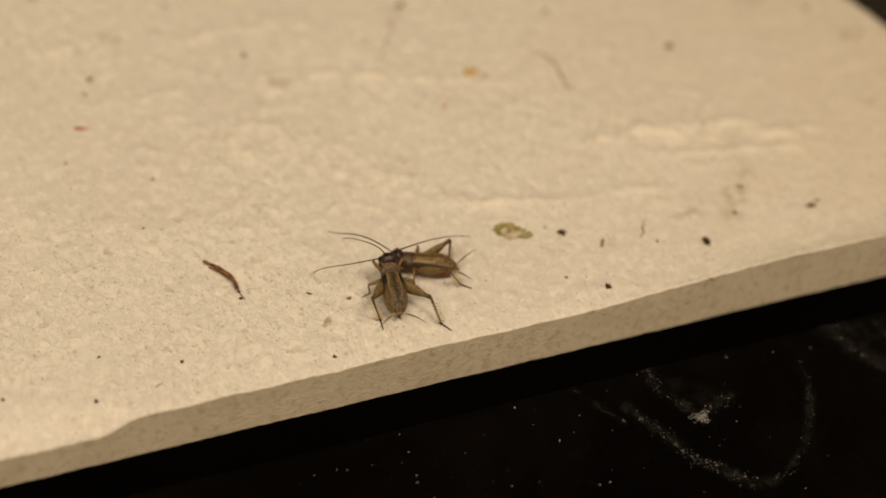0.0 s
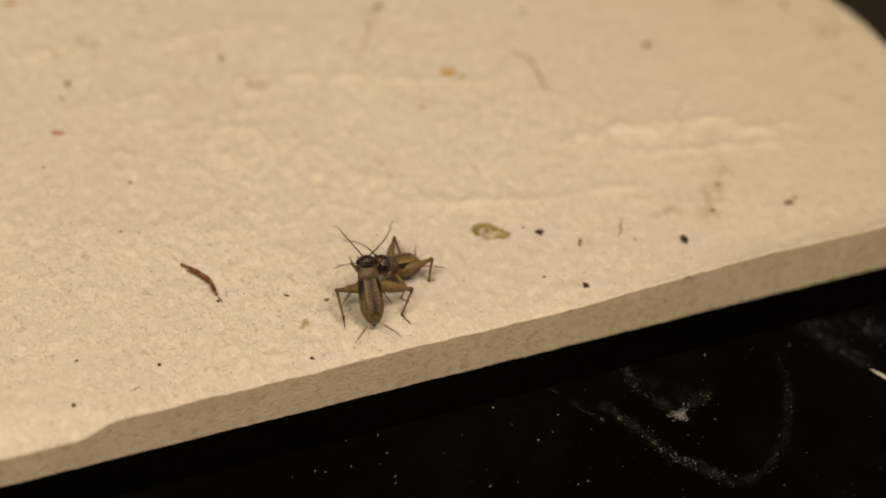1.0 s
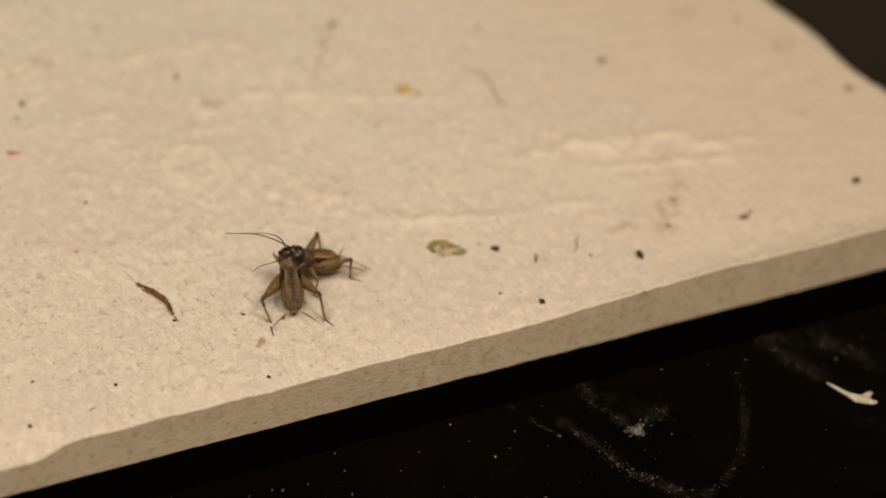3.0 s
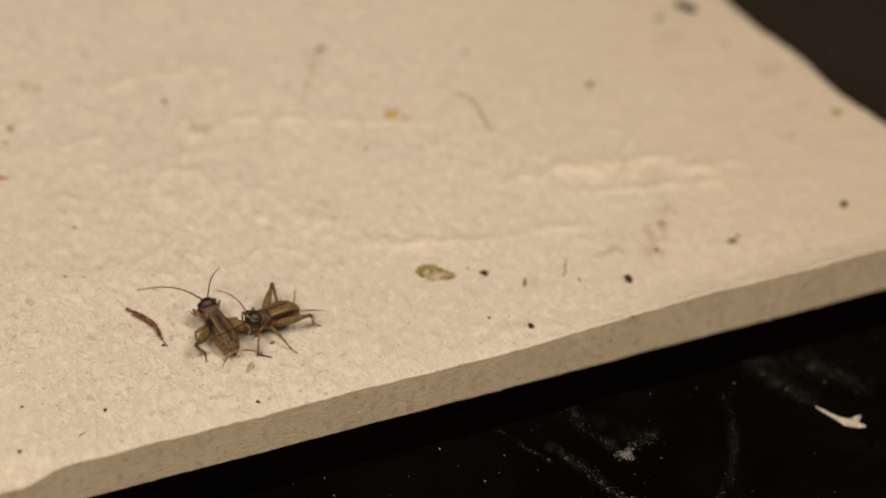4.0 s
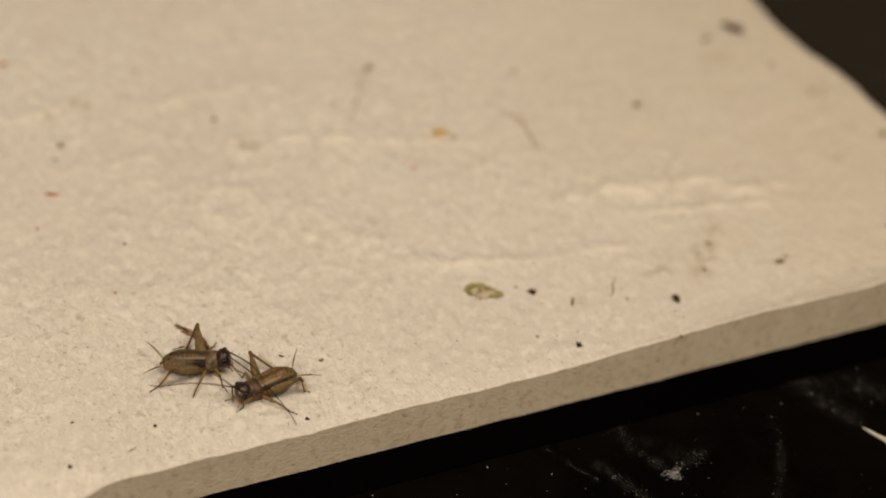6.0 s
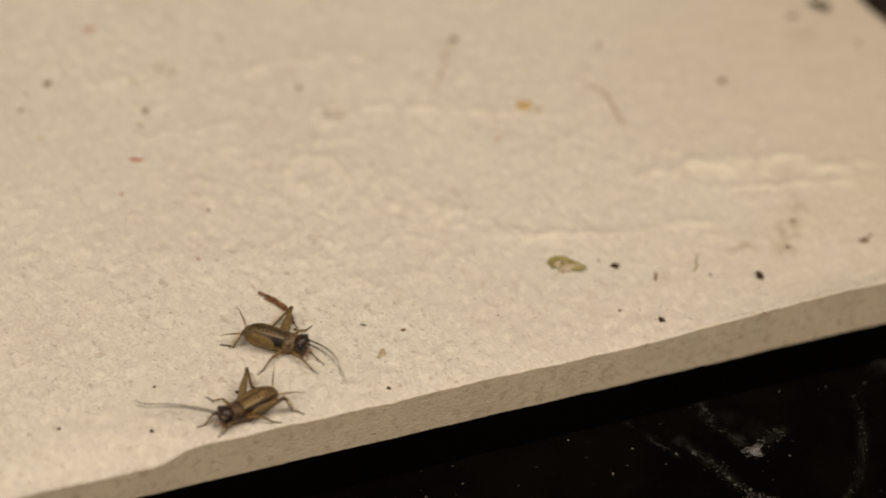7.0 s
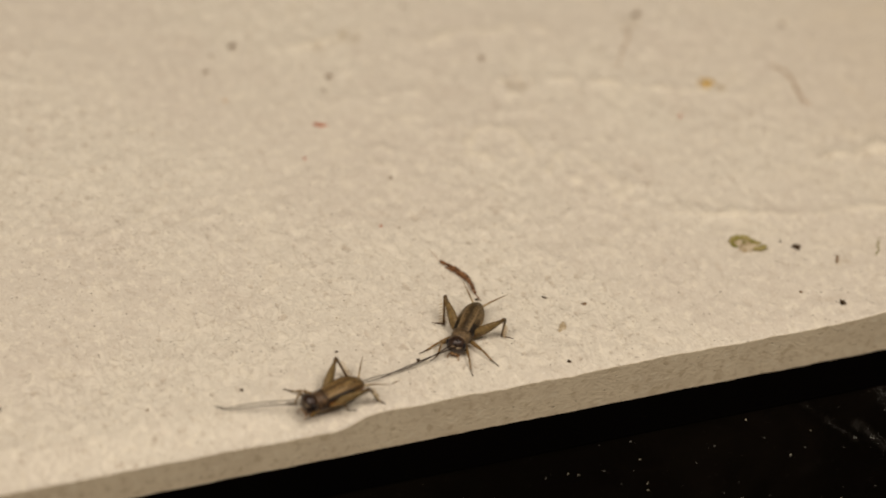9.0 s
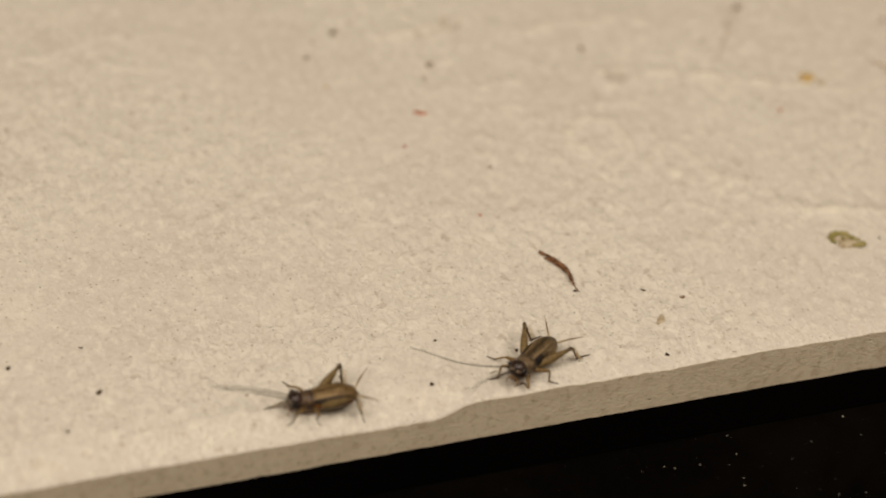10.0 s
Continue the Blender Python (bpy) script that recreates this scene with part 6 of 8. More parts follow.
    walk(dark_one_parts["mid_r_tarsus"], [(0, at(0.92, -3.81, -1.25, -15, 5, -113)), (0.5, at(-0.99, -3.90, -3.00, -16, 12, -146)), (1, at(-0.99, -3.90, -3.00, -16, 12, -146)), (1.5, at(-1.09, -3.87, -2.95, -16, 14, -148)),
        (2, at(-0.76, -3.99, -3.09, -14, 7, -139)), (2.5, at(-1.26, -3.82, -2.86, -15, 16, -152)), (2.7, at(-0.60, -4.05, -3.14, -10, 2, -134)), (3.8, at(0.78, -3.83, -1.62, -9, 5, -116)),
        (4, at(0.97, -3.80, -1.12, -9, 5, -112)), (4.3, at(1.18, -3.77, 0.49, -8, 8, -107)), (4.5, at(0.08, -3.95, -2.63, -10, 3, -126)), (4.7, at(0.48, -3.88, -2.15, -10, 4, -121)),
        (5, at(0.56, -3.87, -2.04, -10, 4, -120)), (5.2, at(-0.20, -4.00, -2.89, -11, 2, -130)), (6.3, at(-0.28, -6.67, 0.35, -9, 11, -112)), (6.5, at(-0.28, -6.67, 0.35, -9, 11, -112)),
        (6.8, at(-0.19, -6.69, 0.25, -9, 8, -111)), (7, at(0.00, -6.41, 0.24, -9, 8, -111)), (7.3, at(1.89, -6.36, 0.21, -6, 8, -90)), (7.5, at(3.14, -6.43, 0.18, -4, 8, -76)),
        (7.8, at(1.39, -5.53, 0.21, -7, 8, -97)), (8, at(0.29, -5.05, -1.16, -9, 6, -114)), (8.2, at(0.38, -5.79, -1.00, -8, 6, -110)), (8.5, at(0.62, -6.51, -1.05, -8, 13, -106)),
        (8.8, at(3.99, -5.60, -0.57, 3, 9, -64)), (9, at(6.45, -4.99, 0.85, 7, 6, -38)), (9.3, at(3.53, -4.75, -1.13, 3, 10, -65)), (9.5, at(1.91, -4.69, -0.98, -1, 8, -91)),
        (9.8, at(2.09, -5.85, -1.11, -1, 8, -88)), (10, at(2.24, -6.62, -0.70, -1, 8, -87))])
    walk(dark_one_parts["hind_r_femur"], [(0, at(0.60, -1.55, 1.50, -30, -18, -136)), (0.5, at(0.60, -1.55, 1.50, -78, 1, -109)), (1, at(0.60, -1.55, 1.50, -71, 6, -102)), (1.5, at(0.60, -1.55, 1.50, -74, -7, -115)),
        (2, at(0.60, -1.55, 1.50, -53, -18, -161)), (2.5, at(0.60, -1.55, 1.50, -38, -26, -133)), (2.7, at(0.60, -1.55, 1.50, -21, -30, -140)), (3.8, at(0.60, -1.55, 1.50, -19, -31, -152)),
        (4, at(0.60, -1.55, 1.50, -45, -24, -136)), (4.3, at(0.60, -1.55, 1.50, -19, -34, -147)), (4.5, at(0.60, -1.55, 1.50, -32, -28, -138)), (4.7, at(0.60, -1.55, 1.50, -26, -19, -119)),
        (5, at(0.60, -1.55, 1.50, -29, -29, -131)), (5.2, at(0.60, -1.55, 1.50, -43, -25, -128)), (6.3, at(0.60, -1.55, 1.50, -14, -32, -151)), (6.5, at(0.60, -1.55, 1.50, -5, -31, -157)),
        (6.8, at(0.60, -1.55, 1.50, -13, -33, -165)), (7, at(0.60, -1.55, 1.50, -8, -31, -167)), (7.3, at(0.60, -1.55, 1.50, -24, -29, -169)), (7.5, at(0.60, -1.55, 1.50, -5, -31, -160)),
        (7.8, at(0.60, -1.55, 1.50, -1, -34, -162)), (8, at(0.60, -1.55, 1.50, 13, -28, -170)), (8.2, at(0.60, -1.55, 1.50, 9, -28, -166)), (8.5, at(0.60, -1.55, 1.50, -1, -27, -145)),
        (8.8, at(0.60, -1.55, 1.50, 0, -29, -142)), (9, at(0.60, -1.55, 1.50, 23, -26, -137)), (9.3, at(0.60, -1.55, 1.50, 11, -24, -141)), (9.5, at(0.60, -1.55, 1.50, -7, -27, -131)),
        (9.8, at(0.60, -1.55, 1.50, -24, -25, -137)), (10, at(0.60, -1.55, 1.50, -21, -26, -142))])
    walk(dark_one_parts["hind_r_tibia"], [(0, at(-4.09, -6.14, 3.64, -33, 27, -162)), (0.5, at(-1.67, -8.07, 1.40, -91, 12, 158)), (1, at(-0.77, -8.27, 0.72, -101, 17, 152)), (1.5, at(-2.34, -7.74, 2.32, -81, 14, 165)),
        (2, at(-5.61, -3.64, 3.67, -85, -8, -162)), (2.5, at(-3.61, -6.11, 4.51, -40, 30, -174)), (2.7, at(-3.97, -5.44, 4.91, -24, 42, -167)), (3.8, at(-4.64, -4.36, 5.00, -24, 44, -179)),
        (4, at(-3.89, -5.95, 4.36, -57, 40, 157)), (4.3, at(-4.17, -4.65, 5.40, -38, 63, 167)), (4.5, at(-3.94, -5.62, 4.74, -74, 61, 134)), (4.7, at(-2.59, -7.23, 3.77, -123, 60, 104)),
        (5, at(-3.35, -6.09, 4.88, -49, 55, 170)), (5.2, at(-3.26, -6.48, 4.39, -61, 45, 159)), (6.3, at(-4.56, -4.37, 5.11, -31, 66, 172)), (6.5, at(-4.85, -3.90, 5.02, -9, 64, -167)),
        (6.8, at(-5.00, -3.07, 5.24, -34, 70, 156)), (7, at(-5.15, -2.89, 5.07, -16, 65, 175)), (7.3, at(-5.31, -2.65, 4.88, -47, 60, 135)), (7.5, at(-4.94, -3.62, 5.05, -11, 64, -172)),
        (7.8, at(-4.87, -3.32, 5.31, -2, 73, -165)), (8, at(-5.42, -2.64, 4.70, 45, 74, -120)), (8.2, at(-5.30, -2.98, 4.77, 40, 78, -123)), (8.5, at(-4.45, -5.07, 4.62, -171, 86, 43)),
        (8.8, at(-4.17, -5.27, 4.82, 178, 83, 36)), (9, at(-3.91, -5.81, 4.52, 160, 56, 20)), (9.3, at(-4.30, -5.55, 4.27, 22, 62, -117)), (9.5, at(-3.45, -6.16, 4.66, -30, 78, -164)),
        (9.8, at(-3.99, -5.81, 4.40, -60, 65, 155)), (10, at(-4.27, -5.39, 4.53, -55, 67, 157))])
    walk(dark_one_parts["hind_r_tarsus"], [(0, at(-8.51, -7.58, 1.31, -10, -8, -141)), (0.5, at(-6.39, -6.18, 0.31, -4, -35, -173)), (1, at(-5.17, -5.93, -0.77, -17, -32, -150)), (1.5, at(-7.21, -6.43, 1.03, -11, -36, -162)),
        (2, at(-10.51, -5.21, 4.39, -18, -23, -150)), (2.5, at(-8.08, -6.55, 1.89, -16, -37, -156)), (2.7, at(-7.72, -6.30, 1.41, -27, -22, -138)), (3.8, at(-8.35, -4.43, 1.36, -25, -12, -143)),
        (4, at(-7.56, -4.39, 1.03, -27, -5, -132)), (4.3, at(-6.44, -4.13, 0.75, -24, 1, -154)), (4.5, at(-5.65, -3.81, 0.18, -24, -17, -135)), (4.7, at(-3.24, -4.71, -0.74, -29, -4, -107)),
        (5, at(-6.25, -5.57, 0.60, -27, -9, -125)), (5.2, at(-6.72, -5.17, 0.74, -27, -14, -123)), (6.3, at(-6.66, -4.08, 0.36, -22, 3, -145)), (6.5, at(-7.10, -4.43, 0.36, -22, 3, -152)),
        (6.8, at(-6.63, -2.35, 0.35, -23, 2, -159)), (7, at(-7.35, -2.69, 0.37, -23, 3, -172)), (7.3, at(-7.14, -0.85, 0.36, -23, 3, 177)), (7.5, at(-7.18, -3.93, 0.36, -20, 2, -158)),
        (7.8, at(-6.38, -3.73, 0.35, -20, 2, -156)), (8, at(-6.15, -3.91, -0.29, -18, -2, -139)), (8.2, at(-5.89, -3.89, -0.31, -18, -1, -135)), (8.35, at(-5.05, -4.37, -0.44, -12, 16, -79)),
        (8.5, at(-4.20, -4.84, -0.57, 7, 19, -20)), (8.8, at(-3.62, -4.88, -0.33, -5, 10, -55)), (9, at(-1.19, -4.85, 0.19, -9, 9, -80)), (9.3, at(-5.39, -7.69, -0.34, -12, 8, -105)),
        (9.5, at(-4.51, -6.47, -0.42, 3, 15, -35)), (9.6, at(-5.01, -5.93, -0.38, -5, 16, -89)), (9.7, at(-5.50, -5.39, -0.34, -10, 10, -141)), (9.8, at(-6.00, -4.86, -0.30, -9, 3, 168)),
        (10, at(-6.12, -4.59, -0.26, -9, 5, 163))])
    walk(dark_one_parts["ant_r"], [(0, at(6.10, -0.55, 3.70, -39, 18, -71)), (0.5, at(6.10, -0.55, 3.70, -19, 44, -80)), (1, at(6.10, -0.55, 3.70, 6, 52, -46)), (1.5, at(6.10, -0.55, 3.70, -26, 54, -86)),
        (2, at(6.10, -0.55, 3.70, -10, 48, -67)), (2.5, at(6.10, -0.55, 3.70, -33, 14, -95)), (2.7, at(6.10, -0.55, 3.70, -16, 57, -53)), (3.07, at(6.10, -0.55, 3.70, -59, 20, -105)),
        (3.43, at(6.10, -0.55, 3.70, -64, -28, -128)), (3.8, at(6.10, -0.55, 3.70, -24, -71, 175)), (4, at(6.10, -0.55, 3.70, -14, -69, 164)), (4.3, at(6.10, -0.55, 3.70, -61, -36, -143)),
        (4.5, at(6.10, -0.55, 3.70, -79, -51, -120)), (4.7, at(6.10, -0.55, 3.70, -85, -50, -112)), (5, at(6.10, -0.55, 3.70, -114, -52, -77)), (5.07, at(6.10, -0.55, 3.70, 124, -61, 39)),
        (5.13, at(6.10, -0.55, 3.70, 95, -6, 61)), (5.2, at(6.10, -0.55, 3.70, 79, 50, 58)), (5.75, at(6.10, -0.55, 3.70, -29, 50, -31)), (6.3, at(6.10, -0.55, 3.70, -70, -3, -46)),
        (6.5, at(6.10, -0.55, 3.70, -70, -3, -46)), (7, at(6.10, -0.55, 3.70, -67, -16, -46)), (7.5, at(6.10, -0.55, 3.70, -95, -24, -24)), (7.75, at(6.10, -0.55, 3.70, -148, -18, -4)),
        (8, at(6.10, -0.55, 3.70, 165, 0, 4)), (8.5, at(6.10, -0.55, 3.70, 174, 9, -73)), (9, at(6.10, -0.55, 3.70, 172, 3, -44)), (9.5, at(6.10, -0.55, 3.70, 167, -13, -43)),
        (10, at(6.10, -0.55, 3.70, 168, -4, -62))])
    walk(pale_one, [(0, at(-9.83, 19.47, -0.25, 0, -1, 152)), (0.5, at(-12.91, 17.51, 2.04, 0, -21, -175)), (1, at(-12.76, 16.32, 2.65, 0, -27, -159)), (1.5, at(-13.81, 18.46, 2.26, 0, -23, -163)),
        (2, at(-17.02, 24.77, 3.87, 0, -37, -179)), (2.5, at(-14.18, 24.41, 1.88, 0, -20, -172)), (2.7, at(-15.30, 24.65, 3.20, 0, -31, -172)), (3.8, at(-22.74, 22.68, 1.79, 0, -19, -164)),
        (4, at(-24.86, 20.11, 1.26, 0, -15, -161)), (4.3, at(-26.26, 23.12, 0.13, 0, -3, 161)), (4.5, at(-26.63, 22.86, 0.13, 0, -3, 158)), (4.7, at(-25.74, 22.57, 0.13, 0, -3, 154)),
        (5, at(-25.00, 22.60, 0.13, 0, -3, 148)), (5.2, at(-25.88, 22.70, 0.13, 0, -3, 142)), (6.3, at(-43.76, 6.21, 0.11, 0, -1, -158)), (6.5, at(-47.36, 3.90, 0.11, 0, -1, -158)),
        (6.8, at(-57.18, 3.54, 0.11, 0, -1, -170)), (7, at(-60.39, 4.30, 0.11, 0, -1, -161)), (7.3, at(-59.12, 4.43, 0.11, 0, -1, -162)), (7.5, at(-60.37, 4.17, 0.11, 0, -1, -163)),
        (7.8, at(-60.00, 4.88, 0.11, 0, -1, -160)), (8, at(-64.66, 3.56, 0.11, 0, -1, -159)), (8.2, at(-74.33, 3.22, 0.11, 0, -1, -156)), (8.5, at(-76.01, 3.74, 0.11, 0, -1, -165)),
        (8.8, at(-75.77, 3.18, 0.11, 0, -1, -164)), (9, at(-78.75, 3.65, 0.11, 0, -1, -163)), (9.3, at(-79.68, 4.20, 0.11, 0, -1, -159)), (9.5, at(-79.75, 3.93, 0.11, 0, -1, -161)),
        (9.8, at(-91.98, 3.47, 0.11, 0, -1, -167)), (10, at(-98.53, 4.71, 0.11, 0, -1, -180))])
    walk(pale_one_parts["fore_l_femur"], [(0, at(3.30, 1.10, 1.50, -19, -27, 40)), (0.5, at(3.30, 1.10, 1.50, -19, -26, 40)), (1, at(3.30, 1.10, 1.50, -19, -26, 40)), (1.5, at(3.30, 1.10, 1.50, -19, -26, 40)),
        (2, at(3.30, 1.10, 1.50, -19, -26, 40)), (2.5, at(3.30, 1.10, 1.50, -19, -26, 40)), (2.7, at(3.30, 1.10, 1.50, -19, -26, 40)), (3.8, at(3.30, 1.10, 1.50, -19, -26, 40)),
        (4, at(3.30, 1.10, 1.50, -19, -26, 40)), (4.3, at(3.30, 1.10, 1.50, -19, -15, 28)), (4.5, at(3.30, 1.10, 1.50, -19, -15, 28)), (4.7, at(3.30, 1.10, 1.50, -19, -15, 28)),
        (5, at(3.30, 1.10, 1.50, -19, -15, 28)), (5.2, at(3.30, 1.10, 1.50, -19, -15, 28)), (6.3, at(3.30, 1.10, 1.50, -20, -18, 19)), (6.5, at(3.30, 1.10, 1.50, -20, -18, 16)),
        (6.8, at(3.30, 1.10, 1.50, -20, -20, 23)), (7, at(3.30, 1.10, 1.50, -20, -20, 19)), (7.3, at(3.30, 1.10, 1.50, -20, -20, 23)), (7.5, at(3.30, 1.10, 1.50, -20, -20, 22)),
        (7.8, at(3.30, 1.10, 1.50, -19, -18, 28)), (8, at(3.30, 1.10, 1.50, -19, -5, 19)), (8.2, at(3.30, 1.10, 1.50, -19, -4, 7)), (8.5, at(3.30, 1.10, 1.50, -19, -18, 24)),
        (8.8, at(3.30, 1.10, 1.50, -19, -11, 17)), (9, at(3.30, 1.10, 1.50, -19, -5, 17)), (9.3, at(3.30, 1.10, 1.50, -20, -17, 20)), (9.5, at(3.30, 1.10, 1.50, -20, -20, 17)),
        (9.8, at(3.30, 1.10, 1.50, -20, -19, 22)), (10, at(3.30, 1.10, 1.50, -17, -21, 42))])
    walk(pale_one_parts["fore_l_tibia"], [(0, at(5.28, 2.75, 2.83, -118, 71, -89)), (0.5, at(5.31, 2.77, 2.76, -121, 70, -91)), (1, at(5.31, 2.77, 2.76, -121, 70, -91)), (1.5, at(5.31, 2.77, 2.76, -121, 70, -91)),
        (2, at(5.31, 2.77, 2.76, -121, 70, -91)), (2.5, at(5.31, 2.77, 2.76, -121, 70, -91)), (2.7, at(5.31, 2.77, 2.76, -121, 70, -91)), (3.8, at(5.31, 2.77, 2.76, -121, 70, -91)),
        (4, at(5.31, 2.77, 2.76, -121, 70, -91)), (4.3, at(5.76, 2.42, 2.26, -78, 72, -54)), (4.5, at(5.76, 2.42, 2.26, -78, 72, -54)), (4.7, at(5.76, 2.42, 2.26, -78, 72, -54)),
        (5, at(5.76, 2.42, 2.26, -78, 72, -54)), (5.2, at(5.76, 2.42, 2.26, -78, 72, -54)), (6.3, at(5.91, 1.99, 2.41, -130, 65, -120)), (6.5, at(5.96, 1.85, 2.39, -133, 64, -126)),
        (6.8, at(5.81, 2.16, 2.50, -96, 71, -81)), (7, at(5.87, 1.99, 2.50, -85, 71, -72)), (7.3, at(5.80, 2.18, 2.50, -87, 71, -70)), (7.5, at(5.82, 2.12, 2.50, -100, 71, -85)),
        (7.8, at(5.75, 2.39, 2.37, -137, 63, -119)), (8, at(6.03, 2.04, 1.77, -155, 40, -146)), (8.2, at(6.17, 1.46, 1.69, -155, 38, -159)), (8.5, at(5.82, 2.20, 2.41, -132, 65, -118)),
        (8.8, at(6.02, 1.95, 2.05, -150, 49, -143)), (9, at(6.07, 1.93, 1.74, -156, 39, -149)), (9.3, at(5.90, 2.04, 2.36, -136, 62, -126)), (9.5, at(5.91, 1.92, 2.48, -114, 69, -105)),
        (9.8, at(5.83, 2.14, 2.45, -124, 67, -111)), (10, at(5.30, 2.93, 2.54, -76, 74, -39))])
    walk(pale_one_parts["fore_l_tarsus"], [(0, at(5.30, 1.94, 0.47, 1, 10, 23)), (0.5, at(5.29, 1.94, 0.40, 1, -0, 23)), (1, at(5.29, 1.94, 0.40, 1, -0, 23)), (1.5, at(5.29, 1.94, 0.40, 1, -0, 23)),
        (2, at(5.29, 1.94, 0.40, 1, 0, 23)), (2.5, at(5.29, 1.94, 0.40, 1, -0, 23)), (2.7, at(5.29, 1.94, 0.40, 1, -0, 23)), (3.8, at(5.29, 1.94, 0.40, 1, -0, 23)),
        (4, at(5.29, 1.94, 0.40, 1, -0, 23)), (4.3, at(6.23, 1.79, -0.11, 1, 12, 13)), (4.5, at(6.23, 1.79, -0.11, 1, 12, 13)), (4.7, at(6.23, 1.79, -0.11, 1, 12, 13)),
        (5, at(6.23, 1.79, -0.11, 1, 12, 13)), (5.2, at(6.23, 1.79, -0.11, 1, 12, 13)), (6.3, at(5.37, 1.08, 0.15, -2, 10, -1)), (6.5, at(5.30, 0.96, 0.15, -3, 10, -4)),
        (6.8, at(5.93, 1.37, 0.14, -1, 10, 6)), (7, at(6.12, 1.21, 0.13, -2, 10, 2)), (7.3, at(6.06, 1.43, 0.13, -1, 10, 7)), (7.5, at(5.89, 1.31, 0.14, -1, 10, 5)),
        (7.8, at(5.20, 1.39, 0.15, -1, 10, 9)), (8, at(4.44, 0.98, 0.16, -3, 10, -6)), (8.2, at(4.33, 0.74, 0.16, -5, 10, -19)), (8.5, at(5.32, 1.26, 0.15, -1, 10, 4)),
        (8.8, at(4.71, 0.97, 0.16, -3, 10, -5)), (9, at(4.40, 0.93, 0.16, -3, 10, -9)), (9.3, at(5.23, 1.10, 0.15, -2, 10, 0)), (9.5, at(5.68, 1.06, 0.14, -2, 10, -1)),
        (9.8, at(5.49, 1.24, 0.14, -1, 10, 4)), (10, at(5.84, 2.49, 0.14, 3, 10, 29))])
    walk(pale_one_parts["mid_l_femur"], [(0, at(1.90, 1.35, 1.40, 7, -39, 101)), (0.5, at(1.90, 1.35, 1.40, 7, 10, 110)), (1, at(1.90, 1.35, 1.40, 8, 20, 115)), (1.5, at(1.90, 1.35, 1.40, 7, 13, 112)),
        (2, at(1.90, 1.35, 1.40, 14, 44, 131)), (2.5, at(1.90, 1.35, 1.40, 6, 7, 109)), (2.7, at(1.90, 1.35, 1.40, 10, 29, 121)), (3.8, at(1.90, 1.35, 1.40, 6, 5, 108)),
        (4, at(1.90, 1.35, 1.40, 6, 15, 107)), (4.3, at(1.90, 1.35, 1.40, 5, -2, 105)), (4.5, at(1.90, 1.35, 1.40, 5, -2, 105)), (4.7, at(1.90, 1.35, 1.40, 5, 4, 106)),
        (5, at(1.90, 1.35, 1.40, 5, 4, 106)), (5.2, at(1.90, 1.35, 1.40, 7, 4, 109)), (6.3, at(1.90, 1.35, 1.40, 13, -1, 131)), (6.5, at(1.90, 1.35, 1.40, 16, -9, 142)),
        (6.8, at(1.90, 1.35, 1.40, 19, -19, 148)), (7, at(1.90, 1.35, 1.40, 16, -12, 139)), (7.3, at(1.90, 1.35, 1.40, 16, -13, 138)), (7.5, at(1.90, 1.35, 1.40, 16, -15, 140)),
        (7.8, at(1.90, 1.35, 1.40, 15, -10, 136)), (8, at(1.90, 1.35, 1.40, 17, -13, 143)), (8.2, at(1.90, 1.35, 1.40, 17, -11, 144)), (8.5, at(1.90, 1.35, 1.40, 17, -13, 145)),
        (8.8, at(1.90, 1.35, 1.40, 19, -23, 144)), (9, at(1.90, 1.35, 1.40, 19, -27, 141)), (9.3, at(1.90, 1.35, 1.40, 16, -29, 127)), (9.5, at(1.90, 1.35, 1.40, 16, -30, 127)),
        (9.8, at(1.90, 1.35, 1.40, 13, -15, 125)), (10, at(1.90, 1.35, 1.40, 3, -23, 96))])
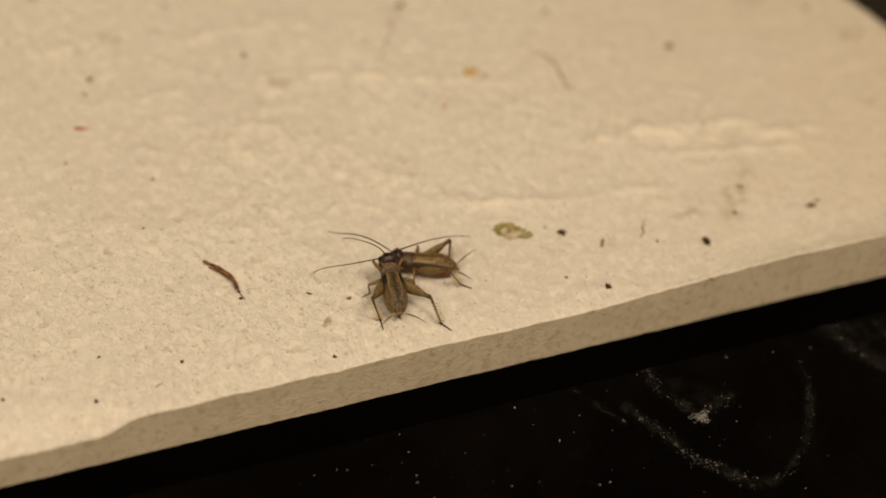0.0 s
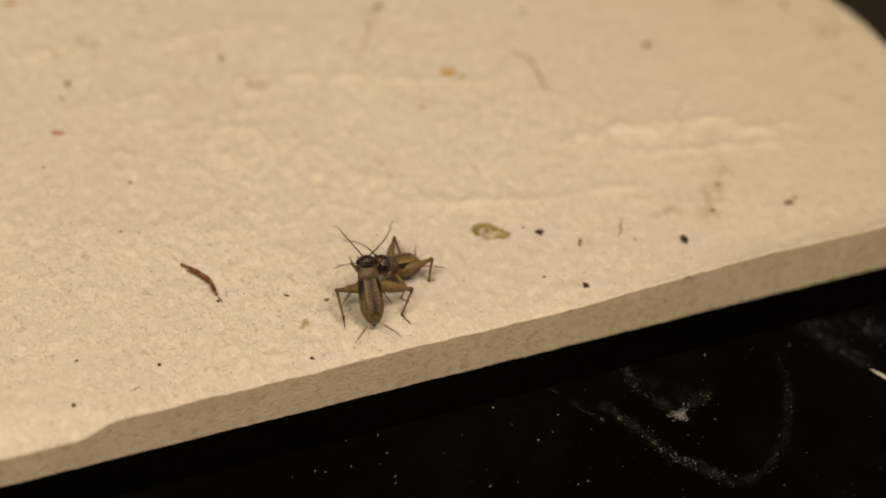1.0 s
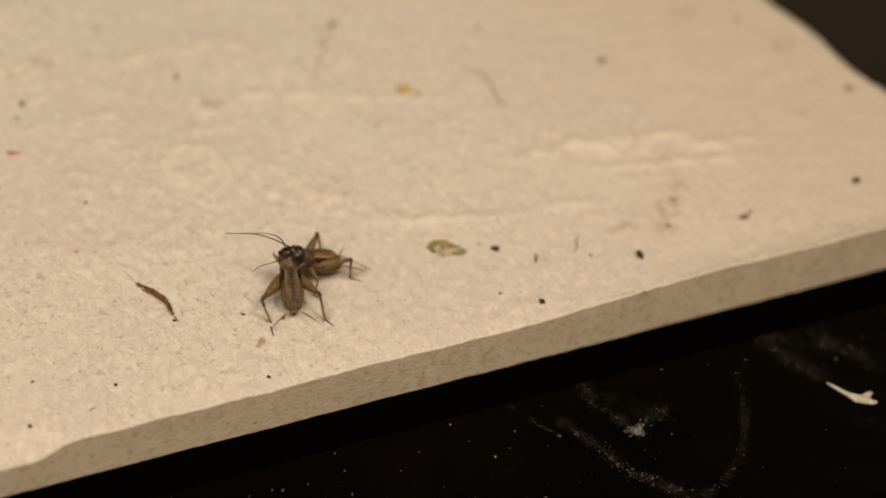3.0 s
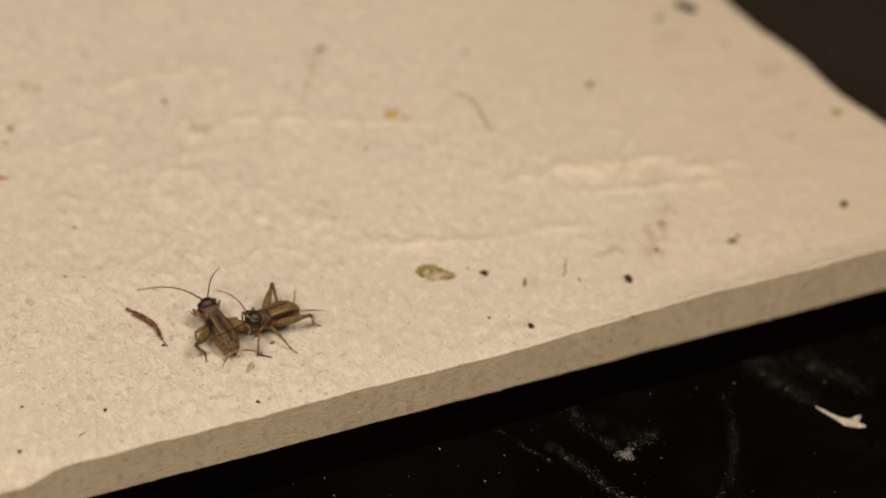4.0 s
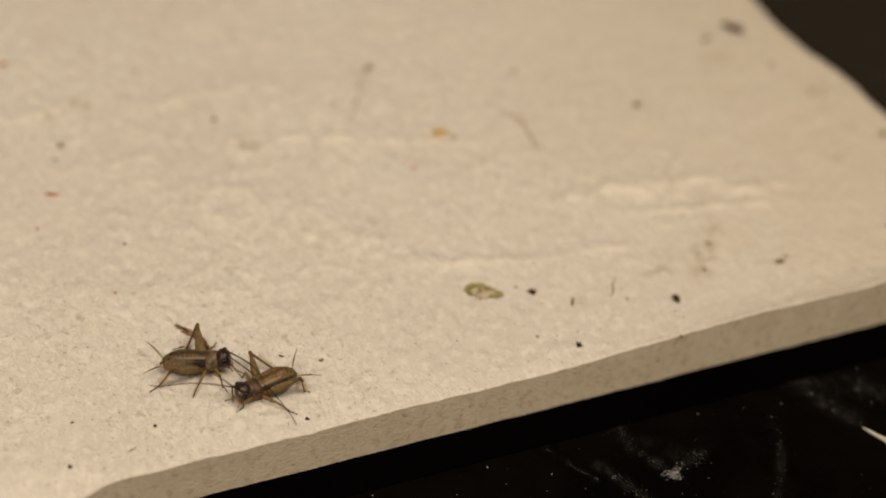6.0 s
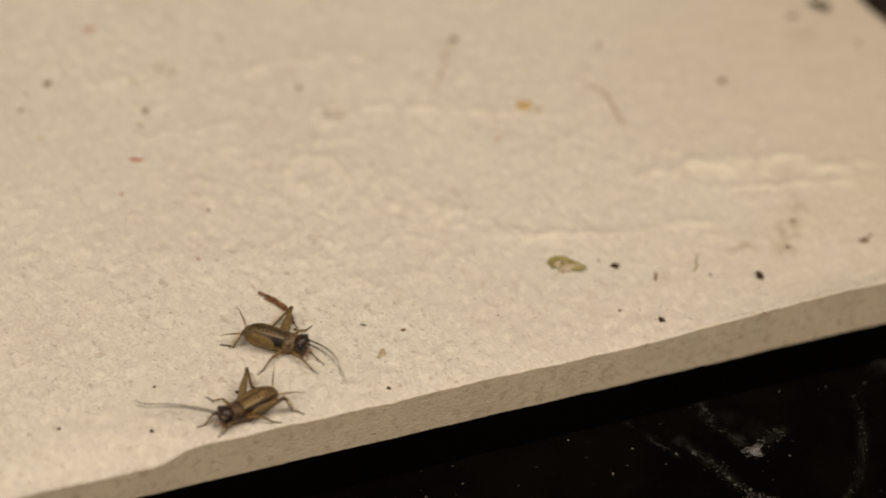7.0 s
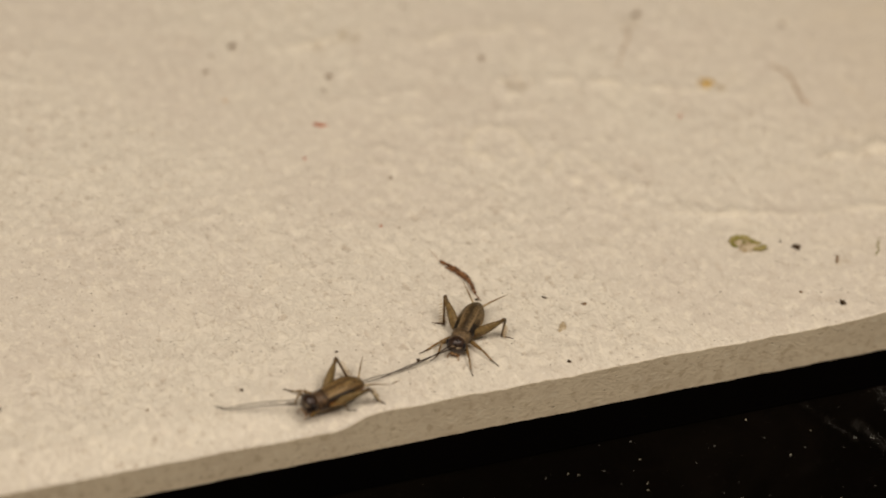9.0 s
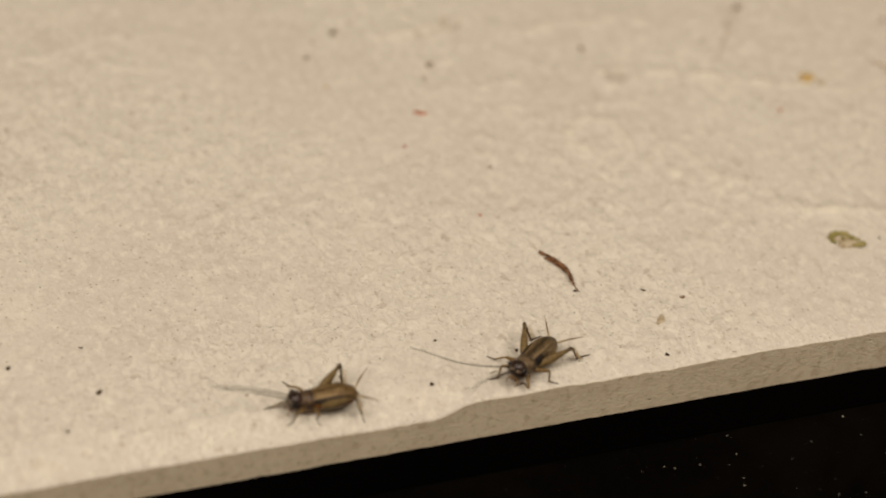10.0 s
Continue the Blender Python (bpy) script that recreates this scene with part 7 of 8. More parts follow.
    walk(pale_one_parts["mid_l_tibia"], [(0, at(1.45, 3.72, 3.35, 63, 84, 168)), (0.5, at(0.85, 4.22, 0.88, 131, 81, -120)), (1, at(0.65, 3.98, 0.35, 78, 82, -170)), (1.5, at(0.78, 4.15, 0.68, 116, 82, -133)),
        (2, at(0.42, 3.03, -0.74, 20, 58, 138)), (2.5, at(0.90, 4.26, 1.02, 138, 81, -113)), (2.7, at(0.50, 3.66, -0.12, 37, 75, 152)), (3.8, at(0.93, 4.28, 1.11, 141, 80, -111)),
        (4, at(1.02, 4.20, 0.57, 6, 30, 109)), (4.3, at(1.11, 4.34, 1.53, 6, 28, 108)), (4.5, at(1.11, 4.34, 1.53, 6, 28, 108)), (4.7, at(1.07, 4.33, 1.16, 6, 19, 107)),
        (5, at(1.05, 4.33, 1.21, 6, 18, 107)), (5.2, at(0.87, 4.27, 1.19, 7, 19, 111)), (6.3, at(-0.12, 3.70, 1.47, 14, 25, 137)), (6.5, at(-0.51, 3.25, 1.86, 19, 34, 155)),
        (6.8, at(-0.60, 2.89, 2.40, 27, 49, 176)), (7, at(-0.38, 3.35, 2.04, 20, 39, 155)), (7.3, at(-0.35, 3.37, 2.09, 20, 40, 155)), (7.5, at(-0.38, 3.29, 2.19, 22, 43, 159)),
        (7.8, at(-0.29, 3.47, 1.94, 18, 37, 150)), (8, at(-0.51, 3.17, 2.08, 22, 40, 161)), (8.2, at(-0.57, 3.12, 2.01, 21, 38, 161)), (8.5, at(-0.59, 3.06, 2.11, 22, 41, 165)),
        (8.8, at(-0.42, 3.01, 2.61, 33, 57, -180)), (9, at(-0.24, 3.11, 2.80, 43, 65, -171)), (9.3, at(0.28, 3.53, 2.90, 49, 71, -179)), (9.5, at(0.29, 3.49, 2.96, 85, 76, -140)),
        (9.8, at(0.20, 3.80, 2.23, 162, 46, -65)), (10, at(1.58, 4.19, 2.61, 175, 59, -87))])
    walk(pale_one_parts["mid_l_tarsus"], [(0, at(1.18, 3.77, 0.57, 1, 8, 107)), (0.5, at(0.64, 3.86, -1.89, 3, 4, 118)), (1, at(0.27, 3.92, -2.43, 3, 3, 124)), (1.5, at(0.52, 3.88, -2.09, 3, 4, 120)),
        (2, at(-0.69, 4.01, -3.12, 4, 5, 137)), (2.5, at(0.72, 3.84, -1.74, 2, 4, 117)), (2.7, at(-0.13, 3.99, -2.83, 3, 2, 129)), (3.8, at(0.76, 3.84, -1.65, 2, 5, 116)),
        (4, at(0.24, 6.49, -0.84, 2, 9, 110)), (4.3, at(0.36, 6.69, 0.20, 1, 7, 106)), (4.5, at(0.36, 6.69, 0.20, 1, 7, 106)), (4.7, at(0.29, 6.85, 0.23, 1, 8, 107)),
        (5, at(0.26, 6.86, 0.32, 1, 11, 107)), (5.2, at(-0.09, 6.74, 0.30, 2, 10, 111)), (6.3, at(-1.98, 5.42, 0.27, 6, 7, 134)), (6.5, at(-2.61, 4.21, 0.28, 7, 7, 148)),
        (6.8, at(-2.43, 3.02, 0.28, 9, 7, 159)), (7, at(-2.36, 4.28, 0.28, 7, 7, 146)), (7.3, at(-2.28, 4.27, 0.28, 7, 7, 145)), (7.5, at(-2.29, 4.02, 0.28, 7, 7, 148)),
        (7.8, at(-2.24, 4.60, 0.28, 6, 7, 142)), (8, at(-2.54, 3.87, 0.28, 7, 7, 150)), (8.2, at(-2.66, 3.83, 0.29, 8, 7, 152)), (8.5, at(-2.63, 3.62, 0.29, 8, 7, 153)),
        (8.8, at(-1.96, 3.00, 0.27, 8, 7, 157)), (9, at(-1.41, 2.92, 0.26, 8, 7, 155)), (9.3, at(-0.60, 3.50, 0.25, 6, 7, 139)), (9.5, at(-0.23, 3.05, 0.24, 6, 7, 141)),
        (9.8, at(1.03, 2.04, 0.22, 6, 7, 142)), (10, at(1.66, 2.75, 0.21, -0, 8, 100))])
    walk(pale_one_parts["hind_l_femur"], [(0, at(0.60, 1.55, 1.50, 27, -32, 155)), (0.5, at(0.60, 1.55, 1.50, 5, -36, 158)), (1, at(0.60, 1.55, 1.50, 6, -36, 160)), (1.5, at(0.60, 1.55, 1.50, 21, -34, 153)),
        (2, at(0.60, 1.55, 1.50, 59, -21, 153)), (2.5, at(0.60, 1.55, 1.50, 16, -35, 154)), (2.7, at(0.60, 1.55, 1.50, 13, -36, 162)), (3.8, at(0.60, 1.55, 1.50, 40, -29, 144)),
        (4, at(0.60, 1.55, 1.50, 38, -28, 142)), (4.3, at(0.60, 1.55, 1.50, 27, -29, 160)), (4.5, at(0.60, 1.55, 1.50, 31, -26, 157)), (4.7, at(0.60, 1.55, 1.50, 45, -22, 157)),
        (5, at(0.60, 1.55, 1.50, 16, -28, 161)), (5.2, at(0.60, 1.55, 1.50, 7, -29, 167)), (6.3, at(0.60, 1.55, 1.50, 25, -31, 149)), (6.5, at(0.60, 1.55, 1.50, 25, -30, 151)),
        (6.8, at(0.60, 1.55, 1.50, 29, -28, 149)), (7, at(0.60, 1.55, 1.50, 19, -30, 152)), (7.3, at(0.60, 1.55, 1.50, 24, -29, 149)), (7.5, at(0.60, 1.55, 1.50, 25, -28, 153)),
        (7.8, at(0.60, 1.55, 1.50, 23, -29, 146)), (8, at(0.60, 1.55, 1.50, 28, -28, 146)), (8.2, at(0.60, 1.55, 1.50, 27, -26, 146)), (8.5, at(0.60, 1.55, 1.50, 25, -27, 154)),
        (8.8, at(0.60, 1.55, 1.50, 20, -27, 157)), (9, at(0.60, 1.55, 1.50, 20, -29, 154)), (9.3, at(0.60, 1.55, 1.50, 18, -29, 150)), (9.5, at(0.60, 1.55, 1.50, 14, -29, 152)),
        (9.8, at(0.60, 1.55, 1.50, 23, -31, 142)), (10, at(0.60, 1.55, 1.50, 22, -32, 156))])
    walk(pale_one_parts["hind_l_tibia"], [(0, at(-4.73, 4.02, 5.12, 45, 57, -150)), (0.5, at(-4.57, 3.68, 5.54, 13, 70, 173)), (1, at(-4.67, 3.43, 5.54, 15, 69, 178)), (1.5, at(-4.46, 4.18, 5.39, 38, 60, -161)),
        (2, at(-5.16, 4.46, 3.95, 69, 31, -122)), (2.5, at(-4.48, 4.00, 5.48, 39, 69, -159)), (2.7, at(-4.69, 3.30, 5.58, 19, 56, -175)), (3.8, at(-4.27, 5.13, 4.84, 58, 49, -144)),
        (4, at(-4.22, 5.29, 4.72, 51, 45, -157)), (4.3, at(-5.08, 3.64, 4.82, 42, 54, -150)), (4.5, at(-5.08, 3.97, 4.58, 44, 49, -152)), (4.7, at(-5.26, 4.07, 4.12, 61, 42, -132)),
        (5, at(-5.15, 3.52, 4.77, 24, 52, -172)), (5.2, at(-5.27, 2.94, 4.85, 11, 54, 179)), (6.3, at(-4.46, 4.60, 5.06, 58, 65, -142)), (6.5, at(-4.60, 4.45, 4.99, 54, 63, -145)),
        (6.8, at(-4.59, 4.73, 4.75, 53, 58, -148)), (7, at(-4.69, 4.39, 4.90, 36, 61, -166)), (7.3, at(-4.56, 4.69, 4.85, 44, 60, -159)), (7.5, at(-4.80, 4.36, 4.75, 43, 57, -157)),
        (7.8, at(-4.43, 4.88, 4.85, 43, 60, -163)), (8, at(-4.44, 5.01, 4.70, 49, 56, -157)), (8.2, at(-4.56, 5.00, 4.52, 43, 53, -164)), (8.5, at(-4.91, 4.22, 4.67, 42, 56, -157)),
        (8.8, at(-5.05, 3.92, 4.67, 33, 56, -165)), (9, at(-4.83, 4.22, 4.81, 35, 59, -166)), (9.3, at(-4.62, 4.63, 4.80, 32, 58, -173)), (9.5, at(-4.76, 4.34, 4.83, 24, 59, -180)),
        (9.8, at(-4.05, 5.17, 5.08, 53, 66, -155)), (10, at(-4.78, 3.90, 5.13, 53, 67, -142))])
    walk(pale_one_parts["hind_l_tarsus"], [(0, at(-7.20, 2.60, 0.77, 0, 8, 168)), (0.5, at(-6.33, 3.90, 0.65, -4, -1, 135)), (1, at(-6.50, 3.49, 0.67, -4, -12, 165)), (1.5, at(-6.89, 3.35, 0.87, -8, -7, -172)),
        (2, at(-7.53, 0.67, 1.29, -1, -21, 142)), (2.5, at(-6.25, 3.33, 0.63, 6, 6, 125)), (2.7, at(-7.55, 3.03, 1.24, 8, -15, 148)), (3.8, at(-7.01, 3.11, 0.90, 17, 9, 104)),
        (4, at(-7.59, 3.84, 1.03, 19, 4, 123)), (4.3, at(-7.74, 2.11, 0.62, 16, 14, 174)), (4.5, at(-8.07, 2.36, 0.64, 19, 14, -170)), (4.7, at(-7.83, 1.20, 0.63, 21, 20, -165)),
        (5, at(-8.29, 3.05, 0.65, 14, 12, 178)), (5.2, at(-8.33, 2.98, 0.65, 15, 12, -176)), (6.3, at(-6.19, 3.24, 0.35, 1, 28, 132)), (6.5, at(-6.53, 3.10, 0.35, 2, 17, 136)),
        (6.8, at(-6.95, 3.26, 0.36, 5, 23, 146)), (7, at(-7.16, 3.77, 0.36, -2, 17, 127)), (7.3, at(-7.02, 3.75, 0.36, 1, 23, 139)), (7.5, at(-7.38, 3.26, 0.37, 2, 20, 141)),
        (7.8, at(-6.93, 4.11, 0.36, 1, 20, 138)), (8, at(-7.09, 3.89, 0.36, -4, 19, 124)), (8.2, at(-7.58, 4.14, 0.37, -9, 21, 106)), (8.5, at(-7.61, 3.10, 0.37, -0, 19, 131)),
        (8.8, at(-7.87, 3.15, 0.38, 1, 17, 133)), (9, at(-7.46, 3.56, 0.37, -1, 22, 127)), (9.3, at(-7.32, 4.31, 0.37, -2, 22, 124)), (9.5, at(-7.43, 4.32, 0.37, -0, 19, 129)),
        (9.8, at(-5.99, 4.27, 0.34, -11, 12, 96)), (10, at(-6.39, 2.62, 0.35, -12, 12, 91))])
    walk(pale_one_parts["ant_l"], [(0, at(6.10, 0.55, 3.70, 1, -2, 27)), (0.5, at(6.10, 0.55, 3.70, 2, 19, 0)), (1, at(6.10, 0.55, 3.70, 3, -1, 3)), (1.5, at(6.10, 0.55, 3.70, 3, 11, 5)),
        (2, at(6.10, 0.55, 3.70, 9, 11, 47)), (2.5, at(6.10, 0.55, 3.70, 4, 2, 23)), (2.7, at(6.10, 0.55, 3.70, 4, 7, 22)), (3.8, at(6.10, 0.55, 3.70, 4, -5, 22)),
        (4, at(6.10, 0.55, 3.70, 5, -5, 14)), (4.3, at(6.10, 0.55, 3.70, 0, -15, 56)), (4.5, at(6.10, 0.55, 3.70, 0, -13, 58)), (4.7, at(6.10, 0.55, 3.70, -1, -14, 63)),
        (5, at(6.10, 0.55, 3.70, -3, -19, 69)), (5.2, at(6.10, 0.55, 3.70, -5, -23, 76)), (5.75, at(6.10, 0.55, 3.70, 85, -54, 2)), (6.3, at(6.10, 0.55, 3.70, 147, -2, -41)),
        (6.5, at(6.10, 0.55, 3.70, 147, -2, -41)), (7, at(6.10, 0.55, 3.70, 157, 3, -45)), (7.5, at(6.10, 0.55, 3.70, 162, 7, -48)), (8, at(6.10, 0.55, 3.70, 172, 15, -61)),
        (8.5, at(6.10, 0.55, 3.70, 178, 12, -47)), (9, at(6.10, 0.55, 3.70, 179, 10, -34)), (9.5, at(6.10, 0.55, 3.70, 175, -5, 0)), (10, at(6.10, 0.55, 3.70, 167, -22, 1))])
    walk(pale_one_parts["fore_r_femur"], [(0, at(3.30, -1.10, 1.50, 19, -27, -40)), (0.5, at(3.30, -1.10, 1.50, 19, -26, -40)), (1, at(3.30, -1.10, 1.50, 19, -26, -40)), (1.5, at(3.30, -1.10, 1.50, 19, -26, -40)),
        (2, at(3.30, -1.10, 1.50, 19, -26, -40)), (2.5, at(3.30, -1.10, 1.50, 19, -26, -40)), (2.7, at(3.30, -1.10, 1.50, 19, -26, -40)), (3.8, at(3.30, -1.10, 1.50, 19, -26, -40)),
        (4, at(3.30, -1.10, 1.50, 19, -26, -40)), (4.3, at(3.30, -1.10, 1.50, 18, -11, -27)), (4.5, at(3.30, -1.10, 1.50, 18, -11, -27)), (4.7, at(3.30, -1.10, 1.50, 18, -11, -27)),
        (5, at(3.30, -1.10, 1.50, 18, -11, -27)), (5.2, at(3.30, -1.10, 1.50, 18, -11, -27)), (6.3, at(3.30, -1.10, 1.50, 19, -20, -29)), (6.5, at(3.30, -1.10, 1.50, 19, -20, -29)),
        (6.8, at(3.30, -1.10, 1.50, 19, -16, -28)), (7, at(3.30, -1.10, 1.50, 18, -8, -25)), (7.3, at(3.30, -1.10, 1.50, 18, -11, -26)), (7.5, at(3.30, -1.10, 1.50, 18, -12, -27)),
        (7.8, at(3.30, -1.10, 1.50, 20, -19, -15)), (8, at(3.30, -1.10, 1.50, 20, -20, -2)), (8.2, at(3.30, -1.10, 1.50, 20, -19, -10)), (8.5, at(3.30, -1.10, 1.50, 20, -11, -6)),
        (8.8, at(3.30, -1.10, 1.50, 18, -20, -36)), (9, at(3.30, -1.10, 1.50, 13, -20, -55)), (9.3, at(3.30, -1.10, 1.50, 18, -3, -24)), (9.5, at(3.30, -1.10, 1.50, 19, 6, -9)),
        (9.8, at(3.30, -1.10, 1.50, 19, 6, -9)), (10, at(3.30, -1.10, 1.50, 19, 6, -9))])
    walk(pale_one_parts["fore_r_tibia"], [(0, at(5.28, -2.75, 2.83, 118, 71, 89)), (0.5, at(5.31, -2.77, 2.76, 121, 70, 91)), (1, at(5.31, -2.77, 2.76, 121, 70, 91)), (1.5, at(5.31, -2.77, 2.76, 121, 70, 91)),
        (2, at(5.31, -2.77, 2.76, 121, 70, 91)), (2.5, at(5.31, -2.77, 2.76, 121, 70, 91)), (2.7, at(5.31, -2.77, 2.76, 121, 70, 91)), (3.8, at(5.31, -2.77, 2.76, 121, 70, 91)),
        (4, at(5.31, -2.77, 2.76, 121, 70, 91)), (4.3, at(5.84, -2.39, 2.06, 41, 62, 14)), (4.5, at(5.84, -2.39, 2.06, 41, 62, 14)), (4.7, at(5.84, -2.39, 2.06, 41, 62, 14)),
        (5, at(5.84, -2.39, 2.06, 41, 62, 14)), (5.2, at(5.84, -2.39, 2.06, 41, 62, 14)), (6.3, at(5.67, -2.43, 2.51, 104, 71, 83)), (6.5, at(5.67, -2.43, 2.51, 104, 71, 83)),
        (6.8, at(5.75, -2.41, 2.32, 41, 62, 15)), (7, at(5.90, -2.33, 1.89, 26, 45, -4)), (7.3, at(5.85, -2.36, 2.04, 29, 50, 0)), (7.5, at(5.83, -2.38, 2.12, 31, 53, 3)),
        (7.8, at(5.95, -1.80, 2.43, 59, 67, 48)), (8, at(6.03, -1.18, 2.48, 75, 70, 79)), (8.2, at(6.00, -1.57, 2.44, 60, 68, 55)), (8.5, at(6.13, -1.39, 2.05, 32, 51, 24)),
        (8.8, at(5.50, -2.72, 2.47, 56, 70, 24)), (9, at(4.85, -3.33, 2.51, 44, 72, -8)), (9.3, at(5.95, -2.27, 1.65, 23, 38, -8)), (9.5, at(6.15, -1.56, 1.20, 20, 21, -4)),
        (9.8, at(6.15, -1.56, 1.20, 20, 21, -4)), (10, at(6.15, -1.56, 1.20, 20, 21, -4))])
    walk(pale_one_parts["fore_r_tarsus"], [(0, at(5.30, -1.94, 0.47, -1, 10, -23)), (0.5, at(5.29, -1.94, 0.40, -1, -0, -23)), (1, at(5.29, -1.94, 0.40, -1, -0, -23)), (1.5, at(5.29, -1.94, 0.40, -1, 0, -23)),
        (2, at(5.29, -1.94, 0.40, -1, -0, -23)), (2.5, at(5.29, -1.94, 0.40, -1, 0, -23)), (2.7, at(5.29, -1.94, 0.40, -1, -0, -23)), (3.8, at(5.29, -1.94, 0.40, -1, -0, -23)),
        (4, at(5.29, -1.94, 0.40, -1, -0, -23)), (4.3, at(6.97, -2.11, -0.15, -1, 12, -15)), (4.5, at(6.97, -2.11, -0.15, -1, 12, -15)), (4.7, at(6.97, -2.11, -0.15, -1, 12, -15)),
        (5, at(6.97, -2.11, -0.15, -1, 12, -15)), (5.2, at(6.97, -2.11, -0.15, -1, 12, -15)), (6.3, at(5.77, -1.64, 0.14, 0, 10, -12)), (6.5, at(5.77, -1.64, 0.14, 0, 10, -12)),
        (6.8, at(6.90, -2.11, 0.12, -0, 10, -16)), (7, at(7.65, -2.44, 0.11, -1, 10, -17)), (7.3, at(7.45, -2.36, 0.11, -1, 10, -17)), (7.5, at(7.31, -2.31, 0.11, -1, 10, -17)),
        (7.8, at(6.59, -1.09, 0.12, 2, 10, 0)), (8, at(6.18, -0.34, 0.13, 5, 10, 15)), (8.2, at(6.55, -0.79, 0.12, 3, 10, 5)), (8.5, at(7.58, -0.76, 0.11, 3, 10, 5)),
        (8.8, at(6.29, -2.37, 0.13, -2, 10, -23)), (9, at(5.63, -3.44, 0.14, -5, 9, -45)), (9.3, at(7.89, -2.54, 0.10, -1, 10, -17)), (9.5, at(8.48, -1.71, 0.32, 1, 18, -7)),
        (9.8, at(8.48, -1.71, 0.32, 1, 18, -7)), (10, at(8.48, -1.71, 0.32, 1, 18, -7))])
    walk(pale_one_parts["mid_r_femur"], [(0, at(1.90, -1.35, 1.40, -7, -39, -101)), (0.5, at(1.90, -1.35, 1.40, -7, 10, -110)), (1, at(1.90, -1.35, 1.40, -8, 20, -115)), (1.5, at(1.90, -1.35, 1.40, -7, 13, -112)),
        (2, at(1.90, -1.35, 1.40, -14, 44, -131)), (2.5, at(1.90, -1.35, 1.40, -6, 7, -109)), (2.7, at(1.90, -1.35, 1.40, -10, 29, -121)), (3.8, at(1.90, -1.35, 1.40, -6, 5, -108)),
        (4, at(1.90, -1.35, 1.40, -5, -4, -105)), (4.3, at(1.90, -1.35, 1.40, -5, -29, -100)), (4.5, at(1.90, -1.35, 1.40, -5, -29, -100)), (4.7, at(1.90, -1.35, 1.40, -5, -29, -100)),
        (5, at(1.90, -1.35, 1.40, -5, -29, -100)), (5.2, at(1.90, -1.35, 1.40, -5, -29, -100)), (6.3, at(1.90, -1.35, 1.40, -1, -18, -93)), (6.5, at(1.90, -1.35, 1.40, -1, -18, -93)),
        (6.8, at(1.90, -1.35, 1.40, 2, -14, -85)), (7, at(1.90, -1.35, 1.40, 4, -10, -81)), (7.3, at(1.90, -1.35, 1.40, 6, 5, -73)), (7.5, at(1.90, -1.35, 1.40, 7, 4, -69)),
        (7.8, at(1.90, -1.35, 1.40, 9, 4, -63)), (8, at(1.90, -1.35, 1.40, 10, 3, -60)), (8.2, at(1.90, -1.35, 1.40, 9, 4, -62)), (8.5, at(1.90, -1.35, 1.40, 8, -1, -65)),
        (8.8, at(1.90, -1.35, 1.40, 8, -1, -65)), (9, at(1.90, -1.35, 1.40, 8, -1, -65)), (9.3, at(1.90, -1.35, 1.40, 8, -1, -65)), (9.5, at(1.90, -1.35, 1.40, 8, -1, -65)),
        (9.8, at(1.90, -1.35, 1.40, 8, -1, -65)), (10, at(1.90, -1.35, 1.40, 8, -1, -65))])
    walk(pale_one_parts["mid_r_tibia"], [(0, at(1.45, -3.72, 3.35, -63, 84, -168)), (0.5, at(0.85, -4.22, 0.88, -131, 81, 120)), (1, at(0.65, -3.98, 0.35, -78, 82, 170)), (1.5, at(0.78, -4.15, 0.68, -116, 82, 133)),
        (2, at(0.42, -3.03, -0.74, -20, 58, -138)), (2.5, at(0.90, -4.26, 1.02, -138, 81, 113)), (2.7, at(0.50, -3.66, -0.12, -37, 75, -152)), (3.8, at(0.93, -4.28, 1.11, -141, 80, 111)),
        (4, at(1.09, -4.33, 1.63, -151, 79, 103)), (4.3, at(1.44, -4.02, 2.91, -154, 80, 103)), (4.5, at(1.44, -4.02, 2.91, -154, 80, 103)), (4.7, at(1.44, -4.02, 2.91, -154, 80, 103)),
        (5, at(1.44, -4.02, 2.91, -154, 80, 103)), (5.2, at(1.44, -4.02, 2.91, -154, 80, 103)), (6.3, at(1.77, -4.29, 2.38, -2, 51, -94)), (6.5, at(1.77, -4.29, 2.38, -2, 51, -94)),
        (6.8, at(2.14, -4.34, 2.17, 3, 45, -83)), (7, at(2.40, -4.36, 1.93, 4, 39, -77)), (7.3, at(2.81, -4.30, 1.13, 6, 20, -71)), (7.5, at(3.02, -4.23, 1.16, 7, 19, -67)),
        (7.8, at(3.28, -4.12, 1.21, 9, 18, -61)), (8, at(3.43, -4.04, 1.24, 10, 18, -58)), (8.2, at(3.36, -4.08, 1.19, 10, 19, -59)), (8.5, at(3.19, -4.17, 1.47, 9, 28, -61)),
        (8.8, at(3.19, -4.17, 1.47, 9, 28, -61)), (9, at(3.19, -4.17, 1.47, 9, 28, -61)), (9.3, at(3.19, -4.17, 1.47, 9, 28, -61)), (9.5, at(3.19, -4.17, 1.47, 9, 28, -61)),
        (9.8, at(3.19, -4.17, 1.47, 9, 28, -61)), (10, at(3.19, -4.17, 1.47, 9, 28, -61))])
